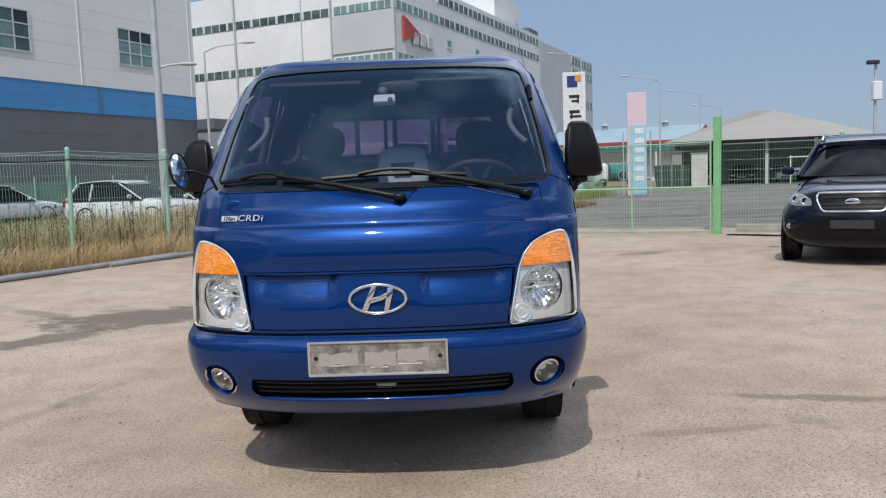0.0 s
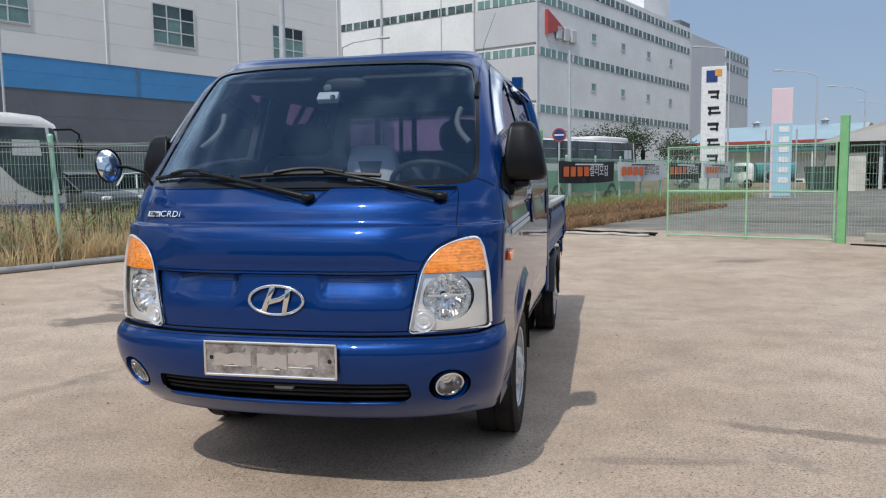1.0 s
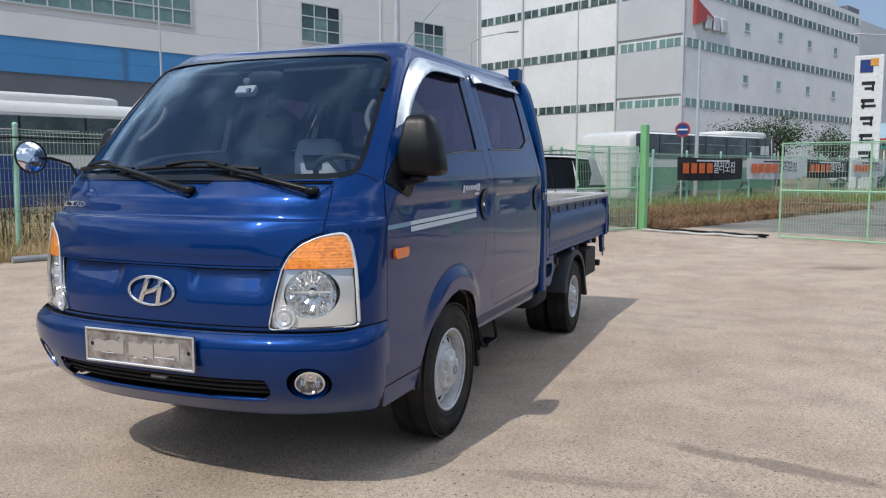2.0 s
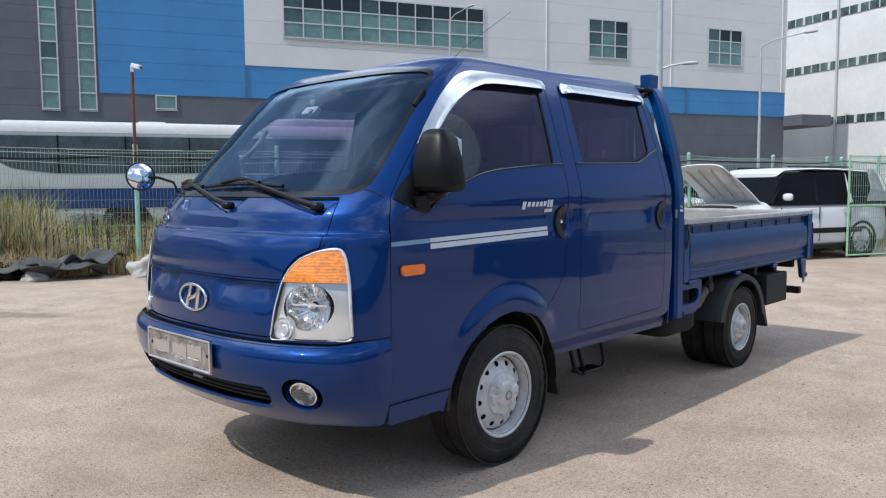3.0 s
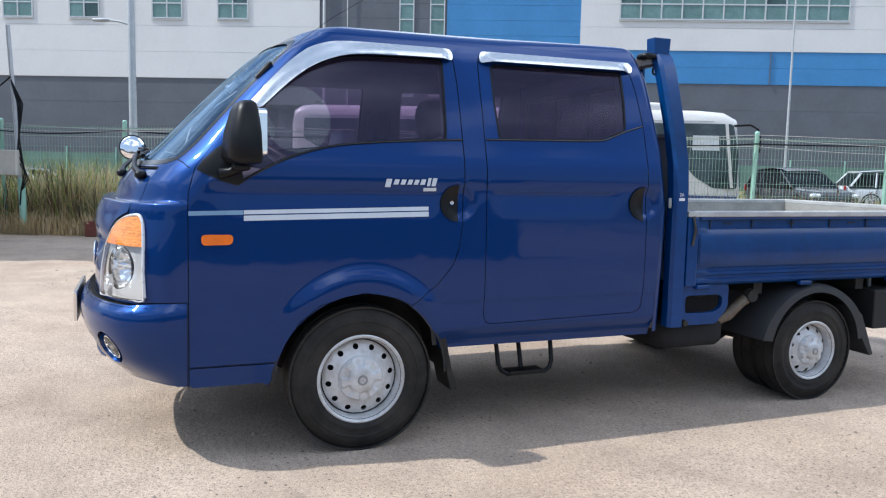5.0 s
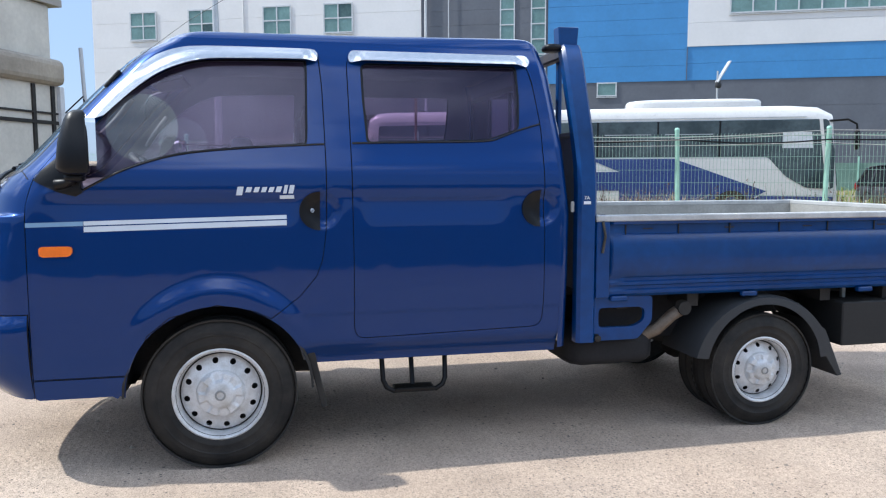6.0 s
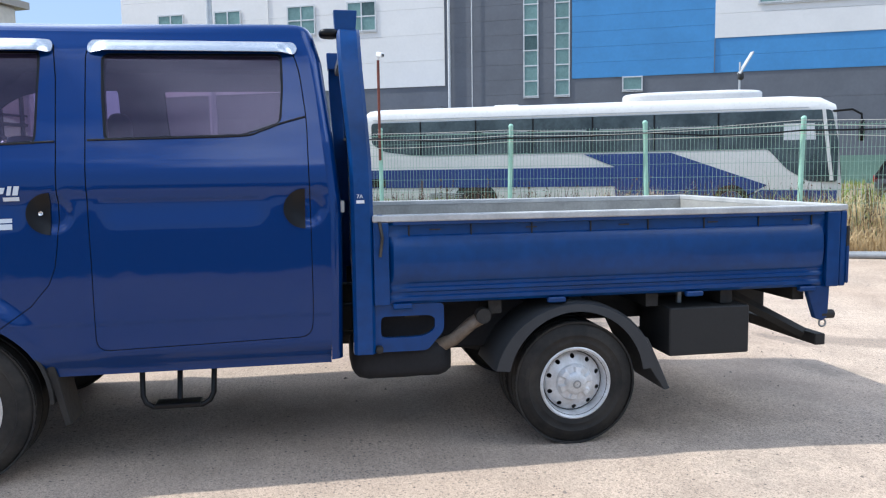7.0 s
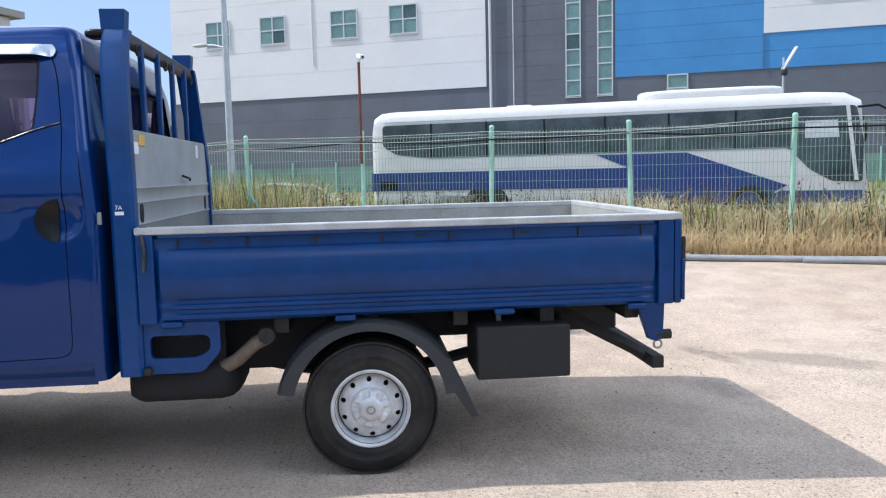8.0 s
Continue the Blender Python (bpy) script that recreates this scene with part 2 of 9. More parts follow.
def add_box(bm, c, size, rot=None, bevel=0.0, seg=1):
    """A box by centre and size, with rounded edges where bevel is given."""
    t = Matrix.Translation(c) @ (rot or Matrix()) @ Matrix.Diagonal((*size, 1))
    r = bmesh.ops.create_cube(bm, size=1, matrix=t)
    if bevel:
        vs = set(r["verts"])
        es = [e for e in bm.edges if e.verts[0] in vs and e.verts[1] in vs]
        bmesh.ops.bevel(bm, geom=es, offset=bevel, segments=seg, affect="EDGES", profile=0.5)
    return bm


def box(c, size, rot=None, bevel=0.0, seg=1):
    return add_box(bmesh.new(), c, size, rot, bevel, seg)


def add_tube(bm, pts, r, n=8, caps=True):
    """A round bar along points; r is one radius or one for each point."""
    pts = [Vector(p) for p in pts]
    rs = r if isinstance(r, (list, tuple)) else [r] * len(pts)
    rings = []
    ref = None
    for i, p in enumerate(pts):
        d = (pts[min(i + 1, len(pts) - 1)] - pts[max(i - 1, 0)]).normalized()
        if ref is None:
            ref = Vector((0, 0, 1)) if abs(d.z) < 0.9 else Vector((1, 0, 0))
        a = d.cross(ref).normalized()
        b = d.cross(a).normalized()
        rings.append([bm.verts.new(p + rs[i] * (math.cos(k * 2 * math.pi / n) * a + math.sin(k * 2 * math.pi / n) * b)) for k in range(n)])
    for r0, r1 in zip(rings, rings[1:]):
        for k in range(n):
            bm.faces.new((r0[k], r0[(k + 1) % n], r1[(k + 1) % n], r1[k]))
    if caps:
        bm.faces.new(rings[0][::-1])
        bm.faces.new(rings[-1])
    return bm


def tube(pts, r, n=8, caps=True):
    bm = add_tube(bmesh.new(), pts, r, n, caps)
    bmesh.ops.recalc_face_normals(bm, faces=bm.faces[:])
    return bm


def add_lathe(bm, profile, n=48, axis="x", at=(0, 0, 0), close=False):
    """Turns a profile of (along, radius) round an axis through at."""
    rings = []
    for a, r in profile:
        ring = []
        for k in range(n):
            t = 2 * math.pi * k / n
            c, s = r * math.cos(t), r * math.sin(t)
            v = (a, c, s) if axis == "x" else (c, a, s) if axis == "y" else (c, s, a)
            ring.append(bm.verts.new(Vector(v) + Vector(at)))
        rings.append(ring)
    pairs = list(zip(rings, rings[1:]))
    if close:
        pairs.append((rings[-1], rings[0]))
    for r0, r1 in pairs:
        for k in range(n):
            bm.faces.new((r0[k], r0[(k + 1) % n], r1[(k + 1) % n], r1[k]))
    return bm


def lathe(profile, n=48, axis="x", at=(0, 0, 0), close=False, caps=False):
    bm = add_lathe(bmesh.new(), profile, n, axis, at, close)
    if caps:
        bmesh.ops.holes_fill(bm, edges=[e for e in bm.edges if e.is_boundary])
    bmesh.ops.recalc_face_normals(bm, faces=bm.faces[:])
    return bm


def add_prism(bm, outline, axis, a0, a1):
    """A flat outline of (p, q) pulled from a0 to a1 along an axis; x: (y, z), y: (x, z), z: (x, y)."""
    def at(p, q, a):
        return (a, p, q) if axis == "x" else (p, a, q) if axis == "y" else (p, q, a)
    lo = [bm.verts.new(at(p, q, a0)) for p, q in outline]
    hi = [bm.verts.new(at(p, q, a1)) for p, q in outline]
    bm.faces.new(lo)
    bm.faces.new(hi[::-1])
    n = len(outline)
    for k in range(n):
        bm.faces.new((lo[k], hi[k], hi[(k + 1) % n], lo[(k + 1) % n]))
    return bm


def prism(outline, axis, a0, a1, bevel=0.0, seg=2):
    bm = add_prism(bmesh.new(), outline, axis, a0, a1)
    bmesh.ops.recalc_face_normals(bm, faces=bm.faces[:])
    if bevel:
        bmesh.ops.bevel(bm, geom=[e for e in bm.edges if e.calc_face_angle(0) > 0.3], offset=bevel, segments=seg, affect="EDGES", profile=0.5)
    return bm


def round_box(c, size, e=4.0, n=20, m=None):
    """A softly rounded block."""
    bm = bmesh.new()
    bmesh.ops.create_uvsphere(bm, u_segments=n * 2, v_segments=n, radius=1)
    for v in bm.verts:
        k = (abs(v.co.x) ** e + abs(v.co.y) ** e + abs(v.co.z) ** e) ** (-1 / e)
        v.co = Vector(v.co) * k
        v.co = Vector((v.co.x * size[0] / 2, v.co.y * size[1] / 2, v.co.z * size[2] / 2))
        if m is not None:
            v.co = m @ v.co
        v.co += Vector(c)
    return bm


def letters(text, size, depth=0.002, shear=0.0, spacing=1.0):
    """Raised letters in Blender's own font, as a mesh lying in x, y."""
    c = bpy.data.curves.new("letters", "FONT")
    c.body, c.size, c.extrude, c.shear, c.space_character = text, size, depth, shear, spacing
    c.align_x, c.align_y, c.resolution_u = "CENTER", "CENTER", 3
    o = bpy.data.objects.new("letters", c)
    scene.collection.objects.link(o)
    me = bpy.data.meshes.new_from_object(o.evaluated_get(bpy.context.evaluated_depsgraph_get()))
    bm = bmesh.new()
    bm.from_mesh(me)
    bpy.data.objects.remove(o)
    bpy.data.curves.remove(c)
    bpy.data.meshes.remove(me)
    return bm


def smoothstep(a, b, x):
    t = min(1.0, max(0.0, (x - a) / (b - a)))
    return t * t * (3 - 2 * t)


def ground_z(x, y):
    """The yard falls away a little behind the truck, and the waste land behind the fence lies lower."""
    u, v = 0.40674 * x + 0.91355 * y, 0.40674 * y - 0.91355 * x
    low = 0.34 * smoothstep(12.6, 17.0, v) * smoothstep(-0.6, -2.6, u) * smoothstep(-40.0, -25.0, u)
    return -0.10 * smoothstep(7.2, 10.5, y) * smoothstep(-6.0, -2.0, x) - low

# ---------------------------------------------------------------- the truck
truck = thing("pickup_truck", pose(-0.225, 3.52, 0), "dark blue double-cab light truck with an empty drop-side bed", "truck")

# cab shape: centre line, half width and corner depth by height
ZK = [0.30, 0.50, 0.62, 0.70, 0.80, 0.90, 1.00, 1.08, 1.13, 1.20, 1.27, 1.35, 1.45, 1.55, 1.65, 1.79, 1.82, 1.84, 1.86]
YK = [0.14, 0.10, 0.088, 0.083, 0.083, 0.093, 0.115, 0.135, 0.160, 0.215, 0.275, 0.365, 0.460, 0.556, 0.657, 0.808, 0.858, 0.902, 0.960]
WZ = [0.30, 0.42, 0.55, 0.80, 1.10, 1.28, 1.38, 1.50, 1.62, 1.76, 1.80, 1.83, 1.86]
WK = [0.800, 0.818, 0.828, 0.834, 0.834, 0.828, 0.806, 0.775, 0.741, 0.700, 0.686, 0.668, 0.642]
DZ = [0.30, 1.20, 1.30, 1.50, 1.79, 1.86]
DK = [0.35, 0.35, 0.33, 0.27, 0.19, 0.17]
RZ = [0.30, 1.10, 1.60, 1.80, 1.86]
RK = [2.785, 2.80, 2.752, 2.722, 2.695]
ZTOP = 1.86
POW = 2.6
UU = np.concatenate([np.linspace(0, 0.9, 200), 1 - 0.1 * (1 - np.linspace(0, 1, 200)[1:]) ** 2])
HH = 1 - np.sqrt(np.clip(1 - UU ** POW, 0, 1))
QQ = np.concatenate([[0], np.cumsum(np.hypot(np.diff(UU), 0.43 * np.diff(HH)))])
QQ = QQ / QQ[-1]
ARC_U = [float(a) for a in np.interp(np.linspace(0, 1, 2001), QQ, UU)]


TABLE_Z = np.arange(0.2, 2.0, 0.002)
TABLES = {}


def soft(zs, vs, z):
    """A smoothed reading of a profile."""
    key = vs[0] * 1000 + vs[-1]
    if key not in TABLES:
        TABLES[key] = [float(a) for a in sum(np.interp(TABLE_Z + d, zs, vs) for d in (-0.03, -0.015, 0, 0.015, 0.03)) / 5]
    tb = TABLES[key]
    f = (z - 0.2) / 0.002
    i = int(f)
    f -= i
    return tb[i] * (1 - f) + tb[i + 1] * f


def arc_u(s):
    return ARC_U[min(1999, int(s * 2000))] + (ARC_U[min(2000, int(s * 2000) + 1)] - ARC_U[min(2000, int(s * 2000))]) * (s * 2000 - int(s * 2000))


def arc_h(s):
    return 1 - math.sqrt(max(0.0, 1 - min(1.0, arc_u(s)) ** POW))


def from_x(x, z):
    """Arc place of a point of the front, by its distance from the centre line."""
    return float(np.interp(abs(x) / soft(WZ, WK, z), UU, QQ))


def from_y(y, z):
    """Arc place of a point of the side, by its distance back."""
    return float(1 + y - soft(ZK, YK, z) - soft(DZ, DK, z))


HUB_F, HUB_R = (1.207, 0.327), (3.843, 0.285)
BUMP_Z = [0.34, 0.38, 0.42, 0.46, 0.50, 0.56, 0.62, 0.66, 0.685, 0.70, 0.72]
BUMP_D = [-0.05, -0.02, 0.008, 0.03, 0.043, 0.060, 0.066, 0.060, 0.045, 0.012, 0.0]
BUMP_T = np.arange(0.30, 0.76, 0.002)
BUMP_S = sum(np.interp(BUMP_T + d, BUMP_Z, BUMP_D) for d in np.linspace(-0.018, 0.018, 9)) / 9


def relief(s, z, region):
    """How far the skin stands out from the plain cab shape."""
    d = 0.0
    w = soft(WZ, WK, z)
    if s > 1:
        y = s - 1 + soft(ZK, YK, z) + soft(DZ, DK, z)
        r = math.hypot(y - HUB_F[0], z - 0.335)
        re = math.hypot((y - HUB_F[0]) / 0.475, (z - 0.335) / 0.515)
        d += 0.022 * smoothstep(1.0, 0.86, re) * smoothstep(0.50, 0.90, (z - 0.335) / max(r, 0.01))
        d -= 0.010 * smoothstep(1.176, 1.158, z) * smoothstep(1.03, 1.15, z) * smoothstep(0.5, 0.8, y) * (1 - smoothstep(1.50, 1.58, y) + smoothstep(1.80, 1.90, y)) * (1 - smoothstep(2.42, 2.52, y))
        d += 0.006 * smoothstep(1.17, 1.21, z) * smoothstep(1.40, 1.25, z)
        d -= 0.004 * smoothstep(0.67, 0.65, z) * smoothstep(1.35, 1.5, y)
        d -= 0.032 * smoothstep(0.545, 0.442, z) * smoothstep(1.5, 1.6, y)
        for hy in (1.655, 2.655):
            rr = math.hypot(y - hy, z - 1.115) / 0.085
            if rr < 1:
                d -= 0.016 * smoothstep(1.0, 0.5, rr)
    if region in ("bumper",):
        d += float(np.interp(z, BUMP_T, BUMP_S)) * (1 - 0.75 * smoothstep(0.75, 1.06, s))
    if region == "grille_panel":
        x = w * arc_u(min(s, 1))
        pocket = smoothstep(0.15, 0.19, x) * (1 - smoothstep(0.46, 0.53, x))
        d -= 0.008 + 0.030 * smoothstep(0.80, 0.925, z) * (0.25 + 0.75 * pocket)
    bonnet = region.startswith("bonnet")
    if (bonnet or region == "cab_shell") and s < 1.1:
        low = smoothstep(0.93, 0.98, z) if bonnet else smoothstep(1.05, 1.09, z)
        fold = 0.008 * smoothstep(1.121, 1.104, z) * low - 0.022 * smoothstep(1.20, 1.124, z) * smoothstep(1.104, 1.121, z)
        if bonnet:
            fold += 0.016 * max(0.0, 1 - ((z - 1.045) / 0.085) ** 2) * smoothstep(0.94, 0.98, z) * (1 - smoothstep(0.40, 0.58, w * arc_u(min(s, 1))))
        d += fold * (1 - smoothstep(0.70, 1.05, s))
    if region in ("bonnet_near", "bonnet_far"):
        # hollows that run up from below the wiper pivots
        x = w * arc_u(min(s, 1)) * (1 if region == "bonnet_near" else -1)
        cut = 0.0
        for px in (0.095, 0.605):
            cut = max(cut, smoothstep(0.0, 0.016, z - 1.186 - (0.27 * (px - x) if x < px else 0.85 * (x - px))))
        d -= 0.013 * cut
    return d


def skin(s, z):
    yf, w, dd = soft(ZK, YK, z), soft(WZ, WK, z), soft(DZ, DK, z)
    if s <= 1:
        u, h = arc_u(s), arc_h(s)
        return Vector((w * u, yf + dd * h, z))
    return Vector((w, yf + dd + s - 1, z))


def skin_normal(s, z):
    e = 0.012
    def q(a, b):
        p = skin(a, b)
        return p
    du = q(s + e, z) - q(max(s - e, -0.0), z)
    dz = q(s, z + e) - q(s, z - e)
    n = du.cross(dz)
    return n.normalized()


def skin_at(s, z, region):
    return skin(s, z) + skin_normal(s, z) * relief(s, z, region)


def skin_full_normal(s, z, region):
    e = 0.006
    du = skin_at(s + e, z, region) - skin_at(max(s - e, 0), z, region)
    dz = skin_at(s, z + e, region) - skin_at(s, z - e, region)
    return du.cross(dz).normalized()


def dense(pts, step=0.022):
    out = []
    for (a, b), (c, d) in zip(pts, pts[1:] + pts[:1]):
        n = max(1, int(math.hypot(c - a, d - b) / step))
        out += [(a + (c - a) * k / n, b + (d - b) * k / n) for k in range(n)]
    return out


def rounded(pts, r=0.03, n=4):
    """Corners of an outline made round."""
    out = []
    m = len(pts)
    for i, p in enumerate(pts):
        a, b, c = Vector(pts[i - 1]), Vector(p), Vector(pts[(i + 1) % m])
        d1, d2 = (a - b), (c - b)
        k = min(r, d1.length * 0.45, d2.length * 0.45)
        p1, p2 = b + d1.normalized() * k, b + d2.normalized() * k
        for j in range(n + 1):
            t = j / n
            q = p1 * (1 - t) ** 2 + b * 2 * t * (1 - t) + p2 * t * t
            out.append((q.x, q.y))
    return out


def inset(pts, d):
    """An outline moved inwards."""
    n = len(pts)
    area = sum(pts[i - 1][0] * pts[i][1] - pts[i][0] * pts[i - 1][1] for i in range(n))
    sg = 1 if area > 0 else -1
    out = []
    for i in range(n):
        a, b, c = Vector(pts[i - 1]), Vector(pts[i]), Vector(pts[(i + 1) % n])
        t1, t2 = (b - a).normalized(), (c - b).normalized()
        n1, n2 = Vector((-t1.y, t1.x)), Vector((-t2.y, t2.x))
        v = n1 + n2
        v = v.normalized() / max(0.45, v.length / 2) if v.length > 0.1 else n1
        out.append((b.x + sg * d * v.x, b.y + sg * d * v.y))
    return out


def by_x(pts):
    return [(from_x(x, z) if x > 0 else -0.02, z) for x, z in dense(pts)]


def by_y(pts):
    return [(from_y(y, z), z) for y, z in dense(pts)]


def inside(poly, px, py):
    """Which of many points lie in an outline."""
    res = np.zeros(len(px), bool)
    xs, ys = np.array([p[0] for p in poly]), np.array([p[1] for p in poly])
    x0, y0 = np.roll(xs, 1), np.roll(ys, 1)
    for a, b, c, d in zip(x0, y0, xs, ys):
        if b == d:
            continue
        cross = ((b > py) != (d > py)) & (px < (c - a) * (py - b) / (d - b) + a)
        res ^= cross
    return res


def ring(cy, cz, r, n=40):
    return [(cy + r * math.cos(2 * math.pi * k / n), cz + r * math.sin(2 * math.pi * k / n)) for k in range(n)]


ARCH = ring(HUB_F[0], 0.335, 0.385, 72)
LAMP = rounded([(0.511, 0.708), (0.535, 0.835), (0.556, 0.935), (0.578, 0.983), (0.612, 1.021), (0.660, 1.045), (0.704, 1.056), (0.745, 1.060), (0.764, 1.022), (0.782, 0.93), (0.789, 0.845), (0.793, 0.712)], 0.018)
WSCREEN = [(-0.08, 1.256), (0.40, 1.257), (0.62, 1.262), (0.685, 1.268), (0.715, 1.282), (0.726, 1.305), (0.722, 1.36), (0.700, 1.52), (0.668, 1.70), (0.650, 1.765), (0.634, 1.795), (0.605, 1.815), (0.56, 1.826), (0.40, 1.834), (-0.08, 1.838)]
FDOOR = [(0.472, 0.432), (0.848, 0.432), (0.921, 0.60), (1.014, 0.676), (1.207, 0.722), (1.36, 0.69), (1.429, 0.655), (1.552, 0.743), (1.625, 0.83), (1.652, 0.90), (1.668, 1.005), (1.675, 1.10), (1.675, 1.33), (1.668, 1.66), (1.655, 1.80), (1.12, 1.802), (1.0, 1.772), (0.861, 1.688), (0.716, 1.54), (0.57, 1.365), (0.498, 1.262), (0.475, 1.15)]
SAIL = [(0.505, 1.248), (0.60, 1.205), (0.672, 1.185), (0.70, 1.203), (0.69, 1.215), (0.668, 1.38), (0.655, 1.385), (0.58, 1.33), (0.53, 1.285)]
RDOOR = rounded([(1.785, 0.545), (2.66, 0.565), (2.668, 0.70), (2.668, 1.105), (2.663, 1.488), (2.638, 1.70), (2.605, 1.80), (1.775, 1.80), (1.78, 1.40), (1.786, 0.90)], 0.055)
RWIN = rounded([(1.862, 1.415), (2.40, 1.428), (2.548, 1.478), (2.558, 1.62), (2.556, 1.762), (1.848, 1.757), (1.85, 1.60)], 0.018)
RVISOR = rounded([(1.79, 1.762), (2.62, 1.764), (2.632, 1.79), (2.615, 1.815), (1.80, 1.815), (1.785, 1.79)], 0.015)


def flowing(pts, n=6):
    """A smooth line through points."""
    out = []
    for i in range(len(pts) - 1):
        p0, p1, p2, p3 = (Vector(pts[max(0, min(len(pts) - 1, j))]) for j in (i - 1, i, i + 1, i + 2))
        for k in range(n):
            t = k / n
            q = 0.5 * (2 * p1 + (p2 - p0) * t + (2 * p0 - 5 * p1 + 4 * p2 - p3) * t * t + (3 * p1 - p0 - 3 * p2 + p3) * t ** 3)
            out.append((q.x, q.y))
    return out + [tuple(pts[-1])]


FWIN = flowing([(0.695, 1.213), (0.828, 1.286), (0.966, 1.337), (1.11, 1.369), (1.328, 1.390), (1.575, 1.405)], 3) + flowing([(1.575, 1.405), (1.588, 1.42), (1.592, 1.60), (1.594, 1.745), (1.58, 1.762)], 3)[1:] + flowing([(1.57, 1.762), (1.36, 1.760), (1.18, 1.752), (1.08, 1.730), (0.985, 1.685), (0.885, 1.612), (0.76, 1.492), (0.665, 1.385)], 3)
FVISOR = [(0.690, 1.475), (0.662, 1.462)] + flowing([(0.716, 1.535), (0.800, 1.628), (0.880, 1.704), (0.965, 1.762), (1.05, 1.798), (1.14, 1.813), (1.30, 1.816), (1.62, 1.815)], 4) + flowing([(1.64, 1.812), (1.652, 1.795), (1.648, 1.768), (1.63, 1.760)], 3) + flowing([(1.60, 1.760), (1.36, 1.757), (1.19, 1.750), (1.09, 1.728), (0.99, 1.684), (0.89, 1.612), (0.78, 1.508)], 4)

shapes = {
    "windscreen": by_x(WSCREEN),
    "bonnet_panel": by_x([(-0.02, 0.938), (0.546, 0.938), (0.569, 0.988), (0.605, 1.029), (0.655, 1.054), (0.678, 1.061), (0.680, 1.09), (0.675, 1.15), (0.669, 1.20), (0.664, 1.238), (0.655, 1.2555), (0.40, 1.2555), (-0.02, 1.2555)]),
    "grille_panel": by_x([(-0.02, 0.712), (0.508, 0.712), (0.542, 0.932), (-0.02, 0.932)]),
    "headlamp": by_x(LAMP),
    "front_door": by_y(FDOOR),
    "rear_door": by_y(RDOOR),
}
bump_top = [(from_x(x, 0.70), 0.70) for x in np.linspace(0, 0.75, 25)] + [(from_y(y, 0.71), 0.71) for y in np.linspace(0.36, 0.4705, 6)]
shapes["bumper"] = [(-0.02, 0.33), (-0.02, 0.70)] + bump_top[1:] + [(from_y(0.4705, z), z) for z in np.linspace(0.69, 0.33, 16)]
shapes["lower_strip"] = by_y([(0.472, 0.33), (0.86, 0.33), (0.846, 0.4312), (0.472, 0.4312)])
holes_in = {
    "front_window": by_y(FWIN),
    "mirror_sail": by_y(SAIL),
    "rear_window": by_y(RWIN),
    "arch": by_y(ARCH),
    "clear_patch": by_y(ring(0.925, 1.468, 0.142)),
    "intake": by_x(rounded([(-0.6, 0.441), (0.485, 0.448), (0.512, 0.475), (0.50, 0.530), (-0.6, 0.526)], 0.015)),
    "fog_hole": by_x(ring(0.638, 0.512, 0.068)),
}
holes_in["intake"] = [(max(-0.02, s), z) for s, z in holes_in["intake"]]
for cy in (1.655, 2.655):
    holes_in["cup%d" % int(cy)] = by_y(ring(cy, 1.115, 0.086))
GAP = 0.0035
edges_2d, pts_2d = [], []


def add_loop(poly):
    i0 = len(pts_2d)
    pts_2d.extend(poly)
    edges_2d.extend((i0 + k, i0 + (k + 1) % len(poly)) for k in range(len(poly)))


inner_shapes = {k: inset(v, GAP) for k, v in shapes.items()}
for k in shapes:
    add_loop(shapes[k])
    add_loop(inner_shapes[k])
rims = {k: inset(v, -0.008) for k, v in holes_in.items() if k in ("front_window", "rear_window")}
rims["windscreen"] = [(-0.05 if s < 0.012 else s, z) for s, z in inset(shapes["windscreen"], 0.022)]
for v in list(holes_in.values()) + list(rims.values()):
    add_loop(v)
for z in np.arange(0.345, ZTOP + 0.001, 0.034):
    for s in np.arange(0.0, 3.75, 0.036):
        if not 0.385 < math.hypot(s - 1 + soft(ZK, YK, z) + soft(DZ, DK, z) - HUB_F[0], z - 0.335) < 0.535:
            pts_2d.append((float(s), float(min(z, ZTOP))))
for cy in (1.655, 2.655):
    for r in (0.075, 0.06, 0.04, 0.02):
        pts_2d.extend(by_y(ring(cy, 1.115, r, 24)))
for r in (0.395, 0.42, 0.445, 0.46, 0.468, 0.476, 0.484, 0.492, 0.50, 0.508, 0.516, 0.526):
    pts_2d.extend(by_y([p for p in ring(HUB_F[0], 0.335, r, 200) if p[1] > 0.36]))
for z in (0.345, 0.36, 0.375, 0.39, 0.405, 0.42, 0.435, 0.56, 0.585, 0.605, 0.62, 0.632, 0.645, 0.653, 0.66, 0.668, 0.675, 0.68, 0.685, 0.689, 0.693, 0.698, 0.86, 0.88, 0.895, 0.91, 0.92, 0.928, 1.06, 1.075, 1.14, 1.15, 1.165, 1.18, 1.19):
    pts_2d.extend((float(s), z) for s in np.arange(0.0, 3.6, 0.03))


def add_line(poly):
    i0 = len(pts_2d)
    pts_2d.extend(poly)
    edges_2d.extend((i0 + k, i0 + k + 1) for k in range(len(poly) - 1))


